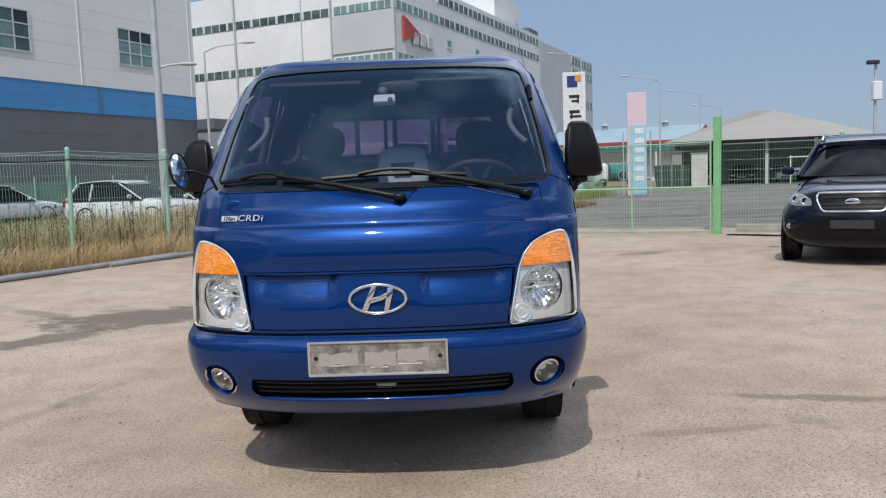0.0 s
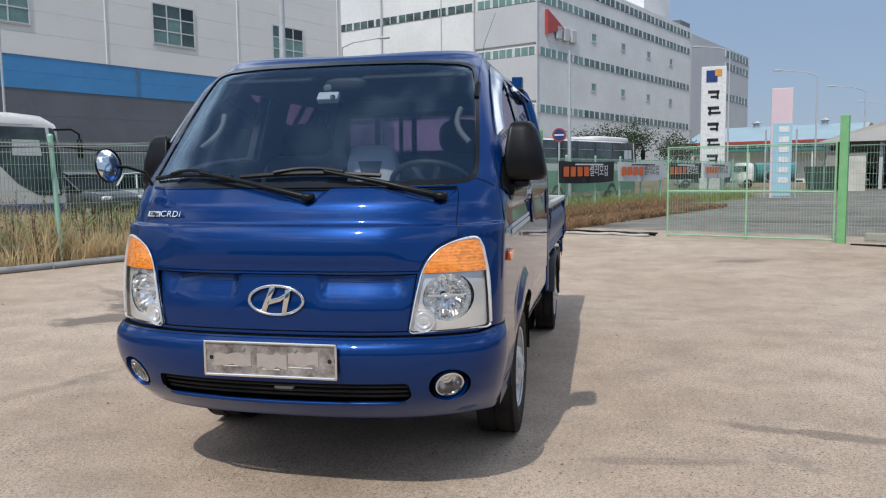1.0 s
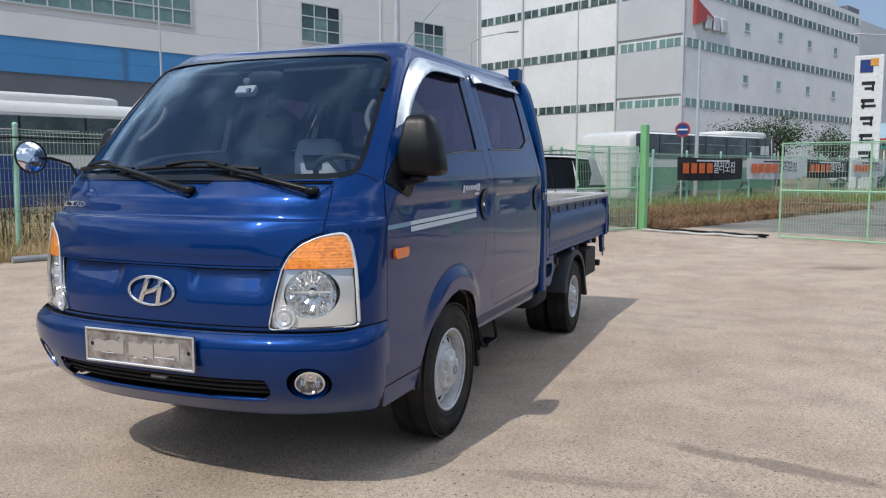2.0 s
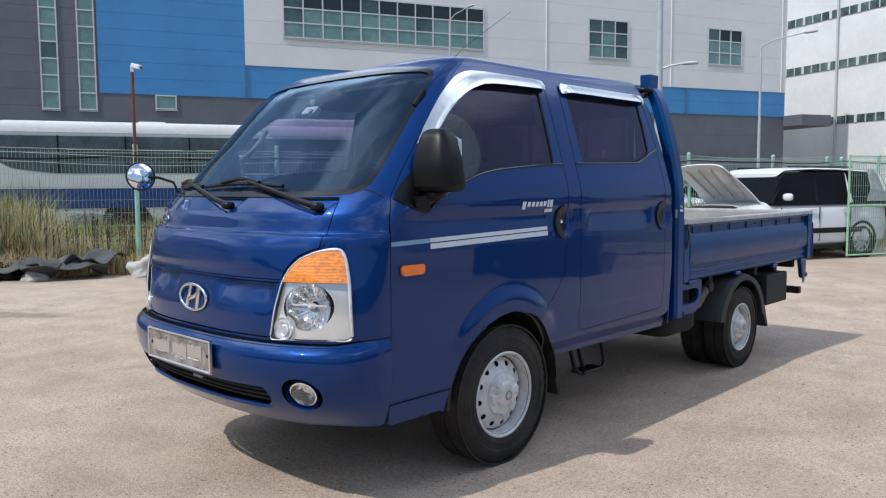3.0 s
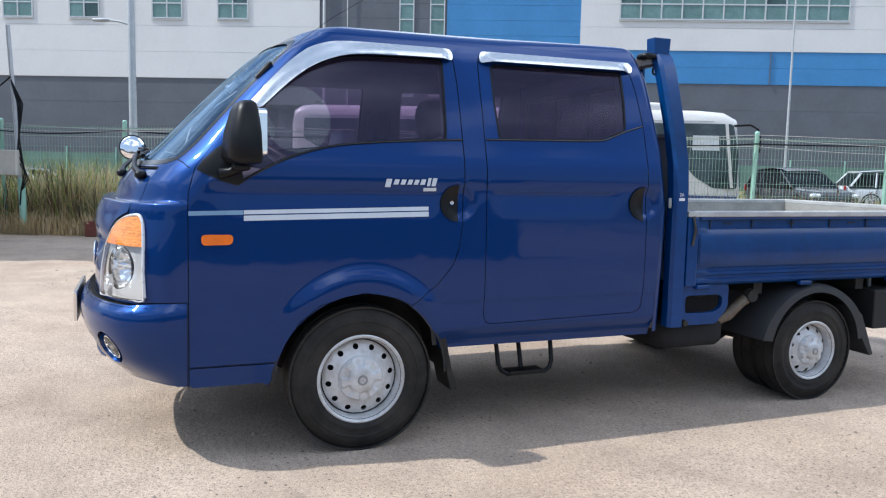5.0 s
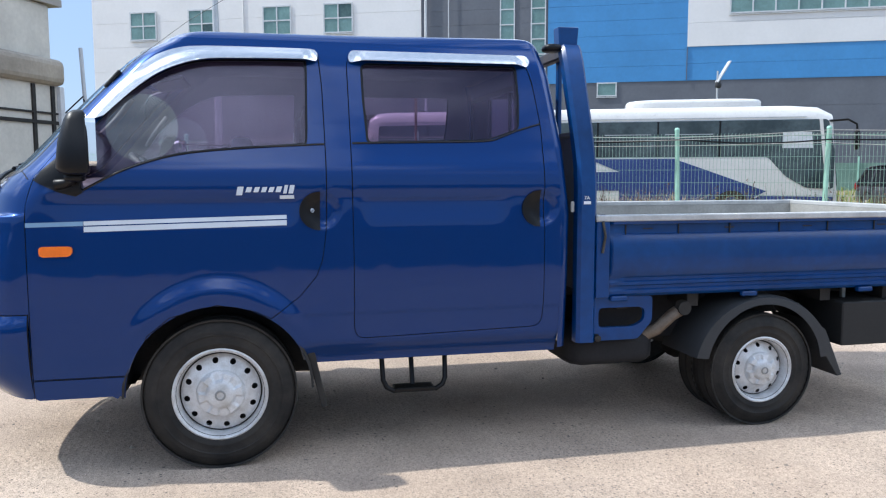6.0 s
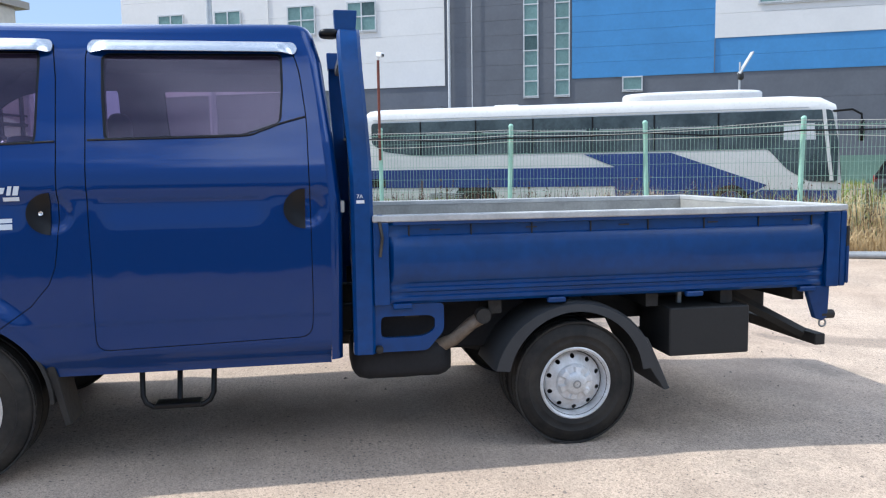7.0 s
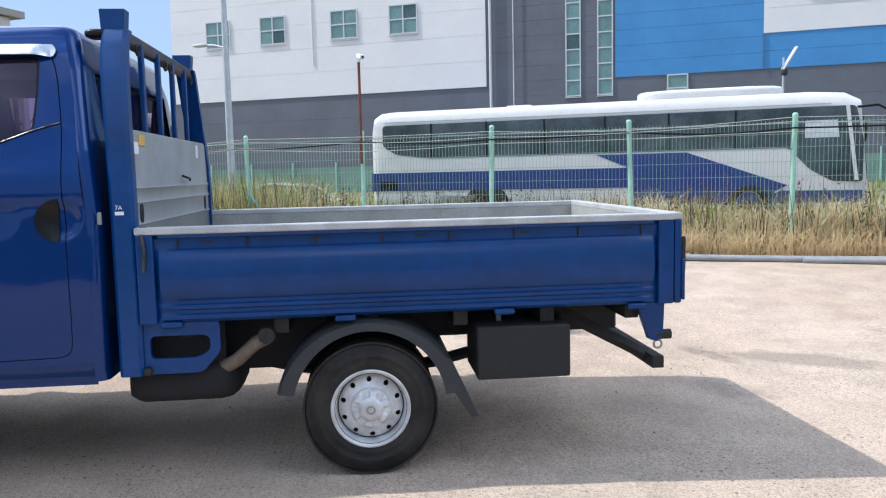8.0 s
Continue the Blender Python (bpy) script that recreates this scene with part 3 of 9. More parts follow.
for z in (1.085, 1.093, 1.099, 1.104, 1.108, 1.112, 1.116, 1.121, 1.127):
    add_line([(float(s), z) for s in np.arange(0.0, 1.11, 0.02)])
for z in np.arange(1.186, 1.252, 0.008):
    pts_2d.extend((float(s), float(z)) for s in np.arange(0.0, 0.80, 0.012))
for z in (0.955, 0.97, 0.985, 1.0, 1.015, 1.03, 1.045):
    pts_2d.extend((float(s), z) for s in np.arange(0.0, 0.80, 0.02))
add_line([(0.0, float(z)) for z in np.linspace(0.325, ZTOP + 0.01, 60)])
add_line([(float(s), ZTOP) for s in np.arange(0.003, 3.75, 0.03)])
pts_2d.extend((float(s), ZTOP + 0.03) for s in np.arange(-0.05, 3.75, 0.06))
add_line([(from_y(y, 0.436), 0.436) for y in np.arange(1.3, 2.75, 0.02)])
add_line([(from_y(soft(RZ, RK, z) - 0.05, z), z) for z in np.arange(0.345, ZTOP, 0.02)] + [(from_y(soft(RZ, RK, ZTOP) - 0.05, ZTOP), ZTOP)])
add_line([(from_x(x, 0.932), 0.932) for x in np.arange(0.5, 0.815, 0.01)])
BOWL = by_x(ring(0.655, 0.838, 0.092, 36))
add_loop(BOWL)
from mathutils.bvhtree import BVHTree
from mathutils.geometry import delaunay_2d_cdt
cd_v, _, cd_f, _, _, _ = delaunay_2d_cdt([Vector(p) for p in pts_2d], edges_2d, [], 0, 1e-5, False)
tri = np.array([list(f) for f in cd_f])
vv = np.array([(v.x, v.y) for v in cd_v])
cen = vv[tri].mean(1)
cs, cz = cen[:, 0], cen[:, 1]
rear_s = np.array([from_y(float(soft(RZ, RK, z)) - 0.05, z) for z in cz])
names = np.array(["cab_shell"] * len(tri), dtype=object)
for k in ("bonnet_panel", "grille_panel", "bumper", "lower_strip", "headlamp", "front_door", "rear_door"):
    names[inside(shapes[k], cs, cz)] = "gap_" + k
    names[inside(inner_shapes[k], cs, cz)] = k
names[(names == "headlamp") & (cz > 0.932)] = "indicator"
names[(names == "headlamp") & inside(BOWL, cs, cz)] = "lamp_bowl"
for k in ("front_window", "rear_window"):
    names[inside(rims[k], cs, cz)] = "seal_" + k
    names[inside(holes_in[k], cs, cz)] = k
names[inside(holes_in["mirror_sail"], cs, cz)] = "mirror_sail"
names[inside(holes_in["clear_patch"], cs, cz) & (names == "front_window")] = "clear_patch"
names[inside(shapes["windscreen"], cs, cz)] = "seal_windscreen"
names[inside(rims["windscreen"], cs, cz)] = "windscreen"
for k in ("intake", "fog_hole", "arch"):
    names[inside(holes_in[k], cs, cz)] = "out"
side_y = np.array([s - 1 + soft(ZK, YK, z) + soft(DZ, DK, z) for s, z in zip(cs, cz)])
names[(cs < 0) | (cs > rear_s) | (cz < 0.345) | (cz > ZTOP)] = "out"
names[(side_y > 1.3) & (cz < 0.436) & (cs > 1)] = "out"


def skin_part(regions, name, material, parent, label="", sides=(1, -1), off=0.0, shape=None):
    """One mesh of all faces of some regions, on one flank or both."""
    idx = np.nonzero(np.isin(names, list(regions)))[0]
    me = bpy.data.meshes.new(name)
    co, faces, norms = [], [], []
    for sg in sides:
        remap = {}
        for f in idx:
            if all(vv[i][0] < 1e-6 for i in tri[f]):
                continue
            face = []
            for i in tri[f]:
                if i not in remap:
                    remap[i] = len(co)
                    s, z = max(0.0, vv[i][0]), vv[i][1]
                    reg = shape or names[f].replace("gap_", "").replace("seal_", "")
                    if names[f] == "bonnet_panel" and not shape:
                        reg = "bonnet_near" if sg > 0 else "bonnet_far"
                    n = skin_full_normal(s, z, reg)
                    if s < 1e-6:
                        n.x = 0
                        n.normalize()
                    p = skin_at(s, z, reg) + n * off
                    if s < 1e-6:
                        p.x = 0
                    co.append((sg * p.x, p.y, p.z))
                    norms.append((sg * n.x, n.y, n.z))
                face.append(remap[i])
            faces.append(face if sg > 0 else face[::-1])
    me.from_pydata(co, [], faces)
    me.materials.append(material)
    for p in me.polygons:
        p.use_smooth = True
    me.normals_split_custom_set_from_vertices(norms)
    ob = new(name, me)
    ob.parent = parent
    if label:
        ob["label"] = label
    return ob


cab = skin_part(["cab_shell"], "cab_shell", BLUE, truck)
skin_part([n for n in set(names) if n.startswith("gap_")], "panel_gap", SEAM, cab, "dark gaps between body panels", off=-0.007)
skin_part(["cab_shell", "front_door", "rear_door", "bonnet_panel", "grille_panel", "seal_front_window", "seal_rear_window", "mirror_sail", "gap_front_door", "gap_rear_door"], "cab_lining", TRIM_GREY, truck, "grey plastic cab lining", off=-0.045, shape="lining")
ws = skin_part(["windscreen"], "windscreen", WS_GLASS, truck, "clear laminated windscreen", off=-0.004)
skin_part(["seal_windscreen"], "windscreen_seal", CERAMIC, ws, "black rubber windscreen seal", off=0.001)
ws.visible_shadow = False
skin_part(["bonnet_panel"], "bonnet_panel", BLUE, truck)
skin_part(["grille_panel"], "grille_panel", BLUE, truck)
bumper = skin_part(["bumper"], "front_bumper", BLUE, truck)
for sg in (1, -1):
    fd = skin_part(["front_door"], "front_door", BLUE, truck, sides=(sg,))
    skin_part(["lower_strip"], "lower_strip", BLUE, truck, sides=(sg,))
    g = skin_part(["front_window"], "door_window", TINT, fd, "smoked purple-tinted window", sides=(sg,), off=-0.006)
    g.visible_shadow = False
    g = skin_part(["clear_patch"], "clear_patch", TINT_CLEAR, fd, "round clear patch in the window film", sides=(sg,), off=-0.006)
    g.visible_shadow = False
    skin_part(["seal_front_window"], "window_seal", BLACK, fd, "black window seal", sides=(sg,), off=-0.001)
    skin_part(["mirror_sail"], "mirror_sail", BLACK, fd, "black plastic corner cover", sides=(sg,), off=0.006)
    rd = skin_part(["rear_door"], "rear_door", BLUE, truck, sides=(sg,))
    g = skin_part(["rear_window"], "door_window", TINT, rd, "smoked purple-tinted window", sides=(sg,), off=-0.006)
    g.visible_shadow = False
    skin_part(["seal_rear_window"], "window_seal", BLACK, rd, "black window seal", sides=(sg,), off=-0.001)


def on_side(y, z, off=0.0, sg=1):
    s = from_y(y, z)
    p = skin_at(s, z, "") + skin_normal(s, z) * off
    return Vector((sg * p.x, p.y, p.z))


def side_sheet(outline, off, thick, sg=1, grid=0.02, proud=None):
    """A thin raised piece that follows the cab's flank."""
    poly = dense(outline, grid)
    n = len(poly)
    pts = list(poly)
    ys, zs = [p[0] for p in poly], [p[1] for p in poly]
    cand = [(y, z) for y in np.arange(min(ys), max(ys), grid) for z in np.arange(min(zs), max(zs), grid)]
    if cand:
        keep = inside(inset(poly, grid * 0.4), np.array([c[0] for c in cand]), np.array([c[1] for c in cand]))
        pts += [c for c, k in zip(cand, keep) if k]
    v2, _, f2, _, _, _ = delaunay_2d_cdt([Vector(p) for p in pts], [(k, (k + 1) % n) for k in range(n)], [], 1, 1e-5, False)
    c2 = np.array([[sum(v2[i].x for i in f) / 3, sum(v2[i].y for i in f) / 3] for f in f2])
    ok = inside(poly, c2[:, 0], c2[:, 1])
    bm = bmesh.new()
    vs = [bm.verts.new(on_side(v.x, v.y, off + (proud(v.x, v.y) if proud else 0), sg)) for v in v2]
    for f, k in zip(f2, ok):
        if k:
            bm.faces.new([vs[i] for i in f])
    for v in [v for v in bm.verts if not v.link_faces]:
        bm.verts.remove(v)
    bmesh.ops.recalc_face_normals(bm, faces=bm.faces[:])
    if sum(f.normal.x for f in bm.faces) * sg < 0:
        bmesh.ops.reverse_faces(bm, faces=bm.faces[:])
    if thick:
        r = bmesh.ops.extrude_face_region(bm, geom=bm.faces[:])
        for v in [g for g in r["geom"] if isinstance(g, bmesh.types.BMVert)]:
            s = from_y(v.co.y, v.co.z)
            nn = skin_normal(s, v.co.z)
            v.co += Vector((sg * nn.x, nn.y, nn.z)) * thick
    return bm


# roof
def roof_mesh(drop=0.0, h=0.046):
    bm = bmesh.new()
    out = []
    for s in np.linspace(0, 1, 26):
        out.append(skin(float(s), ZTOP))
    s_end = from_y(float(soft(RZ, RK, ZTOP)) - 0.05, ZTOP)
    for s in np.linspace(1, s_end, 30)[1:]:
        out.append(skin(float(s), ZTOP))
    yr = float(soft(RZ, RK, ZTOP))
    wr = out[-1].x
    for a in np.linspace(0, math.pi / 2, 6)[1:]:
        out.append(Vector((wr - 0.05 + 0.05 * math.cos(a), yr - 0.05 + 0.05 * math.sin(a), ZTOP)))
    for x in np.linspace(wr - 0.05, 0, 10)[1:]:
        out.append(Vector((x, yr, ZTOP)))
    loop = out + [Vector((-p.x, p.y, p.z)) for p in out[-2:0:-1]]
    c = Vector((0, 1.78, ZTOP))
    rings_r = [1.0, 0.99, 0.98, 0.965, 0.95, 0.93, 0.91, 0.88, 0.85, 0.81, 0.76, 0.68, 0.58, 0.45, 0.3, 0.15]
    rows = []
    for r in rings_r:
        row = []
        for p in loop:
            dv = p - c
            nx, ny = dv.x / 0.67, dv.y / 0.93
            q = ny * ny / (nx * nx + ny * ny + 1e-9)
            slope = 1.1 + ((0.34 - 1.1) * q if ny < 0 else 1.5 * q)
            pt = c + dv * r
            pt.z = ZTOP - drop + h * (1 - math.exp(-dv.length * (1 - r) * slope / h)) + 0.012 * (pt.y - 1.1) * (1 - r ** 6)
            row.append(bm.verts.new(pt))
        rows.append(row)
    n = len(loop)
    for a, b in zip(rows, rows[1:]):
        for k in range(n):
            bm.faces.new((a[k], a[(k + 1) % n], b[(k + 1) % n], b[k]))
    bm.faces.new(rows[-1])
    bmesh.ops.recalc_face_normals(bm, faces=bm.faces[:])
    return bm


part("roof", roof_mesh(), BLUE, truck, smooth=60)
part("roof_lining", roof_mesh(0.04, 0.04), TRIM_GREY, truck, "grey roof lining", smooth=60)


# rear wall of the cab with its window
def rear_wall():
    bm = bmesh.new()
    zs = [0.46, 0.8, 1.1, 1.38, 1.40, 1.72, 1.74, ZTOP]
    xs = [0, 0.28, 0.30, 0.60, 0.62]
    vs = {}
    def vert(x, z):
        key = (round(x, 4), round(z, 4))
        if key not in vs:
            vs[key] = bm.verts.new((x, float(soft(RZ, RK, z)), z))
        return vs[key]
    for z0, z1 in zip(zs, zs[1:]):
        edge0, edge1 = float(soft(WZ, WK, z0)) - 0.05, float(soft(WZ, WK, z1)) - 0.05
        cols = [(-edge0, -edge1)] + [(x, x) for x in (-0.58, -0.30, 0.30, 0.58)] + [(edge0, edge1)]
        for (a0, a1), (b0, b1) in zip(cols, cols[1:]):
            mid = (a0 + b0) / 2
            if z0 >= 1.39 and z1 <= 1.73 and abs(mid) < 0.58:
                continue
            bm.faces.new((vert(b0, z0), vert(a0, z0), vert(a1, z1), vert(b1, z1)))
        for sg in (1, -1):
            prev = None
            for a in np.linspace(0, math.pi / 2, 6):
                pr = []
                for z, e in ((z0, edge0), (z1, edge1)):
                    yr = float(soft(RZ, RK, z))
                    pr.append(bm.verts.new((sg * (e + 0.05 * math.cos(a)), yr - 0.05 + 0.05 * math.sin(a), z)))
                if prev:
                    bm.faces.new((prev[0], prev[1], pr[1], pr[0]))
                prev = pr
    bmesh.ops.remove_doubles(bm, verts=bm.verts[:], dist=0.0005)
    bmesh.ops.recalc_face_normals(bm, faces=bm.faces[:])
    return bm


rw = part("rear_wall", rear_wall(), BLUE, truck, smooth=40)
g = part("rear_glass", box((0, 2.70, 1.56), (1.14, 0.006, 0.31)), TINT, rw, "smoked rear cab window")
g.visible_shadow = False
bm = bmesh.new()
for x in (-0.19, 0.19):
    add_box(bm, (x, 2.70, 1.56), (0.025, 0.02, 0.33))
for z in (1.40, 1.72):
    add_box(bm, (0, 2.70, z), (1.18, 0.02, 0.03))
for x in (-0.58, 0.58):
    add_box(bm, (x, 2.70, 1.56), (0.03, 0.02, 0.35))
part("rear_window_frame", bm, BLACK, rw, "black window frame")
bm = box((0, 1.09, 0.52), (0.98, 1.14, 0.04))
add_box(bm, (0, 2.19, 0.52), (1.5, 1.06, 0.04))
part("cab_floor", bm, UNDER, truck, "dark cab floor")

# wheel wells
for sg in (1, -1):
    bm = bmesh.new()
    prof = [(sg * 0.822, 0.388), (sg * 0.815, 0.40), (sg * 0.52, 0.40), (sg * 0.50, 0.2), (sg * 0.50, 0.01)]
    add_lathe(bm, prof, 48, "x", (0, HUB_F[0], 0.335))
    bmesh.ops.delete(bm, geom=[v for v in bm.verts if v.co.z < 0.30], context="VERTS")
    bmesh.ops.recalc_face_normals(bm, faces=bm.faces[:])
    part("wheel_well", bm, UNDER, truck, "black wheel arch liner", smooth=40)

# deflectors over the door windows
def hood_out(win, y, z):
    """How far a visor stands out: most next to the glass."""
    d = min(math.hypot(y - a, z - b) for a, b in dense(win, 0.01))
    return 0.026 * smoothstep(0.062, 0.0, d) * (0.35 + 0.65 * smoothstep(0.80, 1.05, y))


for sg in (1, -1):
    part("window_visor", side_sheet(FVISOR, 0.006, 0.006, sg, 0.012, lambda y, z: hood_out(FWIN, y, z)), VISOR, truck, "polished chrome window visor", smooth=40)
    part("window_visor", side_sheet(RVISOR, 0.006, 0.006, sg, 0.012, lambda y, z: hood_out(RWIN, y, z)), VISOR, truck, "polished chrome window visor", smooth=40)
    for line in ([(0.70, 1.210), (0.828, 1.279), (0.966, 1.330), (1.11, 1.362), (1.328, 1.383), (1.585, 1.398), (1.668, 1.402)], [(1.790, 1.407), (2.10, 1.413), (2.39, 1.420), (2.47, 1.440), (2.55, 1.470), (2.655, 1.500)]):
        part("belt_trim", tube([on_side(y, z, 0.002, sg) for y, z in flowing(line, 4)], 0.0045, 6), CERAMIC, truck, "thin glossy black trim under the window", smooth=60)
    d = 0.0025
    part("side_stripe", side_sheet([(0.695, 1.067), (1.502, 1.083), (1.502, 1.100), (0.695, 1.084)], d, 0, sg), DECAL, truck, "silver-white adhesive stripe")
    part("side_stripe", side_sheet([(0.695, 1.040), (1.502, 1.056), (1.502, 1.078), (0.695, 1.062)], d, 0, sg), DECAL, truck, "silver-white adhesive stripe")
    part("side_stripe", side_sheet([(0.478, 1.062), (0.693, 1.066), (0.693, 1.084), (0.478, 1.08)], d, 0, sg), DECAL_BLUE, truck, "pale blue adhesive stripe")
    part("side_marker", side_sheet(rounded([(0.527, 0.942), (0.648, 0.944), (0.652, 0.985), (0.525, 0.985)], 0.018), 0.002, 0.014, sg), AMBER_SIDE, truck, "orange side marker lamp", smooth=40)
    # model badge as plain slanted strokes
    x = 1.295
    for wd, low, hi in ((0.038, -0.012, 0.024), (0.033, 0.0, 0.022), (0.031, 0.0, 0.022), (0.030, 0.0, 0.022), (0.030, 0.0, 0.022), (0.032, 0.0, 0.024), (0.022, -0.006, 0.030), (0.030, -0.006, 0.030)):
        o = side_sheet([(x, 1.197 + low), (x + wd * 0.66, 1.197 + low), (x + wd * 0.66 + 0.008, 1.197 + hi), (x + 0.008, 1.197 + hi)], 0.0025, 0.002, sg, 0.03)
        part("badge_stroke", o, DECAL, truck, "pale slanted badge stroke")
        x += wd
    bm = side_sheet([(1.475, 1.168), (1.535, 1.169), (1.535, 1.184), (1.475, 1.183)], 0.0025, 0.001, sg, 0.03)
    part("trim_badge", bm, DECAL, truck, "small pale trim badge")
    for hy in (1.615, 2.615):
        h = part("door_handle", side_sheet([(hy + 0.028, 1.032), (hy + 0.030, 1.198)] + [(hy + 0.028 - 0.088 * math.sin(a), 1.115 + 0.083 * math.cos(a)) for a in np.linspace(0.05, math.pi - 0.05, 18)], 0.002, 0.006, sg, 0.025), BLACK, truck, "dark plastic door handle", smooth=40)
        if hy < 2:
            p = on_side(hy - 0.004, 1.118, 0.014, sg)
            part("lock", lathe([(-0.002, 0.001), (0.006, 0.009), (0.0, 0.011)], 14, "x", p), CHROME, h, "small chrome key lock")

# ---- wheels


def disc_with_holes(r_in, r_out, hole_r, hole_at, count, depth, n=72):
    """A dished plate with round holes; depth gives its place along x by radius."""
    loops = [ring(0, 0, r_out, n), ring(0, 0, r_in, n)]
    hole_loops = [[(hole_at * math.cos(2 * math.pi * k / count) + hole_r * math.cos(a), hole_at * math.sin(2 * math.pi * k / count) + hole_r * math.sin(a)) for a in np.linspace(0, 2 * math.pi, 15)[:-1]] for k in range(count)]
    pts, eds = [], []
    for lp in loops + hole_loops:
        i0 = len(pts)
        pts += lp
        eds += [(i0 + k, i0 + (k + 1) % len(lp)) for k in range(len(lp))]
    for r in np.linspace(r_in, r_out, 7)[1:-1]:
        pts += ring(0, 0, float(r), 60)
    v2, _, f2, _, _, _ = delaunay_2d_cdt([Vector(p) for p in pts], eds, [], 0, 1e-5, False)
    bm = bmesh.new()
    vs = [bm.verts.new((depth(math.hypot(v.x, v.y)), v.x, v.y)) for v in v2]
    for f in f2:
        cx, cy = sum(v2[i].x for i in f) / 3, sum(v2[i].y for i in f) / 3
        r = math.hypot(cx, cy)
        if r < r_in or r > r_out:
            continue
        a = math.atan2(cy, cx)
        k = round(a / (2 * math.pi / count))
        if math.hypot(cx - hole_at * math.cos(2 * math.pi * k / count), cy - hole_at * math.sin(2 * math.pi * k / count)) < hole_r * 0.99:
            continue
        bm.faces.new([vs[i] for i in f])
    for v in [v for v in bm.verts if not v.link_faces]:
        bm.verts.remove(v)
    bmesh.ops.recalc_face_normals(bm, faces=bm.faces[:])
    return bm


def tyre_mesh(R, W, rim):
    h = W / 2
    prof = [(-h * 0.80, rim - 0.004), (-h * 0.98, rim + 0.035), (-h, (R + rim) / 2), (-h * 0.95, R - 0.035), (-h * 0.86, R - 0.012), (-h * 0.72, R - 0.001)]
    for g in (-0.42, 0.0, 0.42):
        prof += [((g - 0.05) * W, R), ((g - 0.04) * W, R - 0.008), ((g + 0.04) * W, R - 0.008), ((g + 0.05) * W, R)]
    prof = [p for p in prof if abs(p[0]) < h * 1.03]
    prof += [(h * 0.72, R - 0.001), (h * 0.86, R - 0.012), (h * 0.95, R - 0.035), (h, (R + rim) / 2 + 0.02), (h * 1.0, (R + rim) / 2 + 0.006), (h * 1.025, (R + rim) / 2 + 0.003), (h * 1.025, (R + rim) / 2 - 0.001), (h * 0.995, (R + rim) / 2 - 0.004), (h * 0.98, rim + 0.035), (h * 0.995, rim + 0.031), (h * 0.995, rim + 0.027), (h * 0.97, rim + 0.023), (h * 0.94, rim + 0.012), (h * 0.80, rim - 0.004)]
    prof.sort(key=lambda p: 0)
    bm = lathe(prof, 96, "x")
    # shoulder blocks: every other step of the outer edge is cut back
    for v in bm.verts:
        r = math.hypot(v.co.y, v.co.z)
        if abs(abs(v.co.x) - h * 0.95) < 1e-4 or abs(abs(v.co.x) - h * 0.86) < 1e-4 or abs(abs(v.co.x) - h * 0.72) < 1e-4:
            k = int(round((math.atan2(v.co.z, v.co.y) % (2 * math.pi)) / (2 * math.pi) * 96))
            if k % 2:
                f = (r - 0.007) / r
                v.co.y *= f
                v.co.z *= f
    return bm


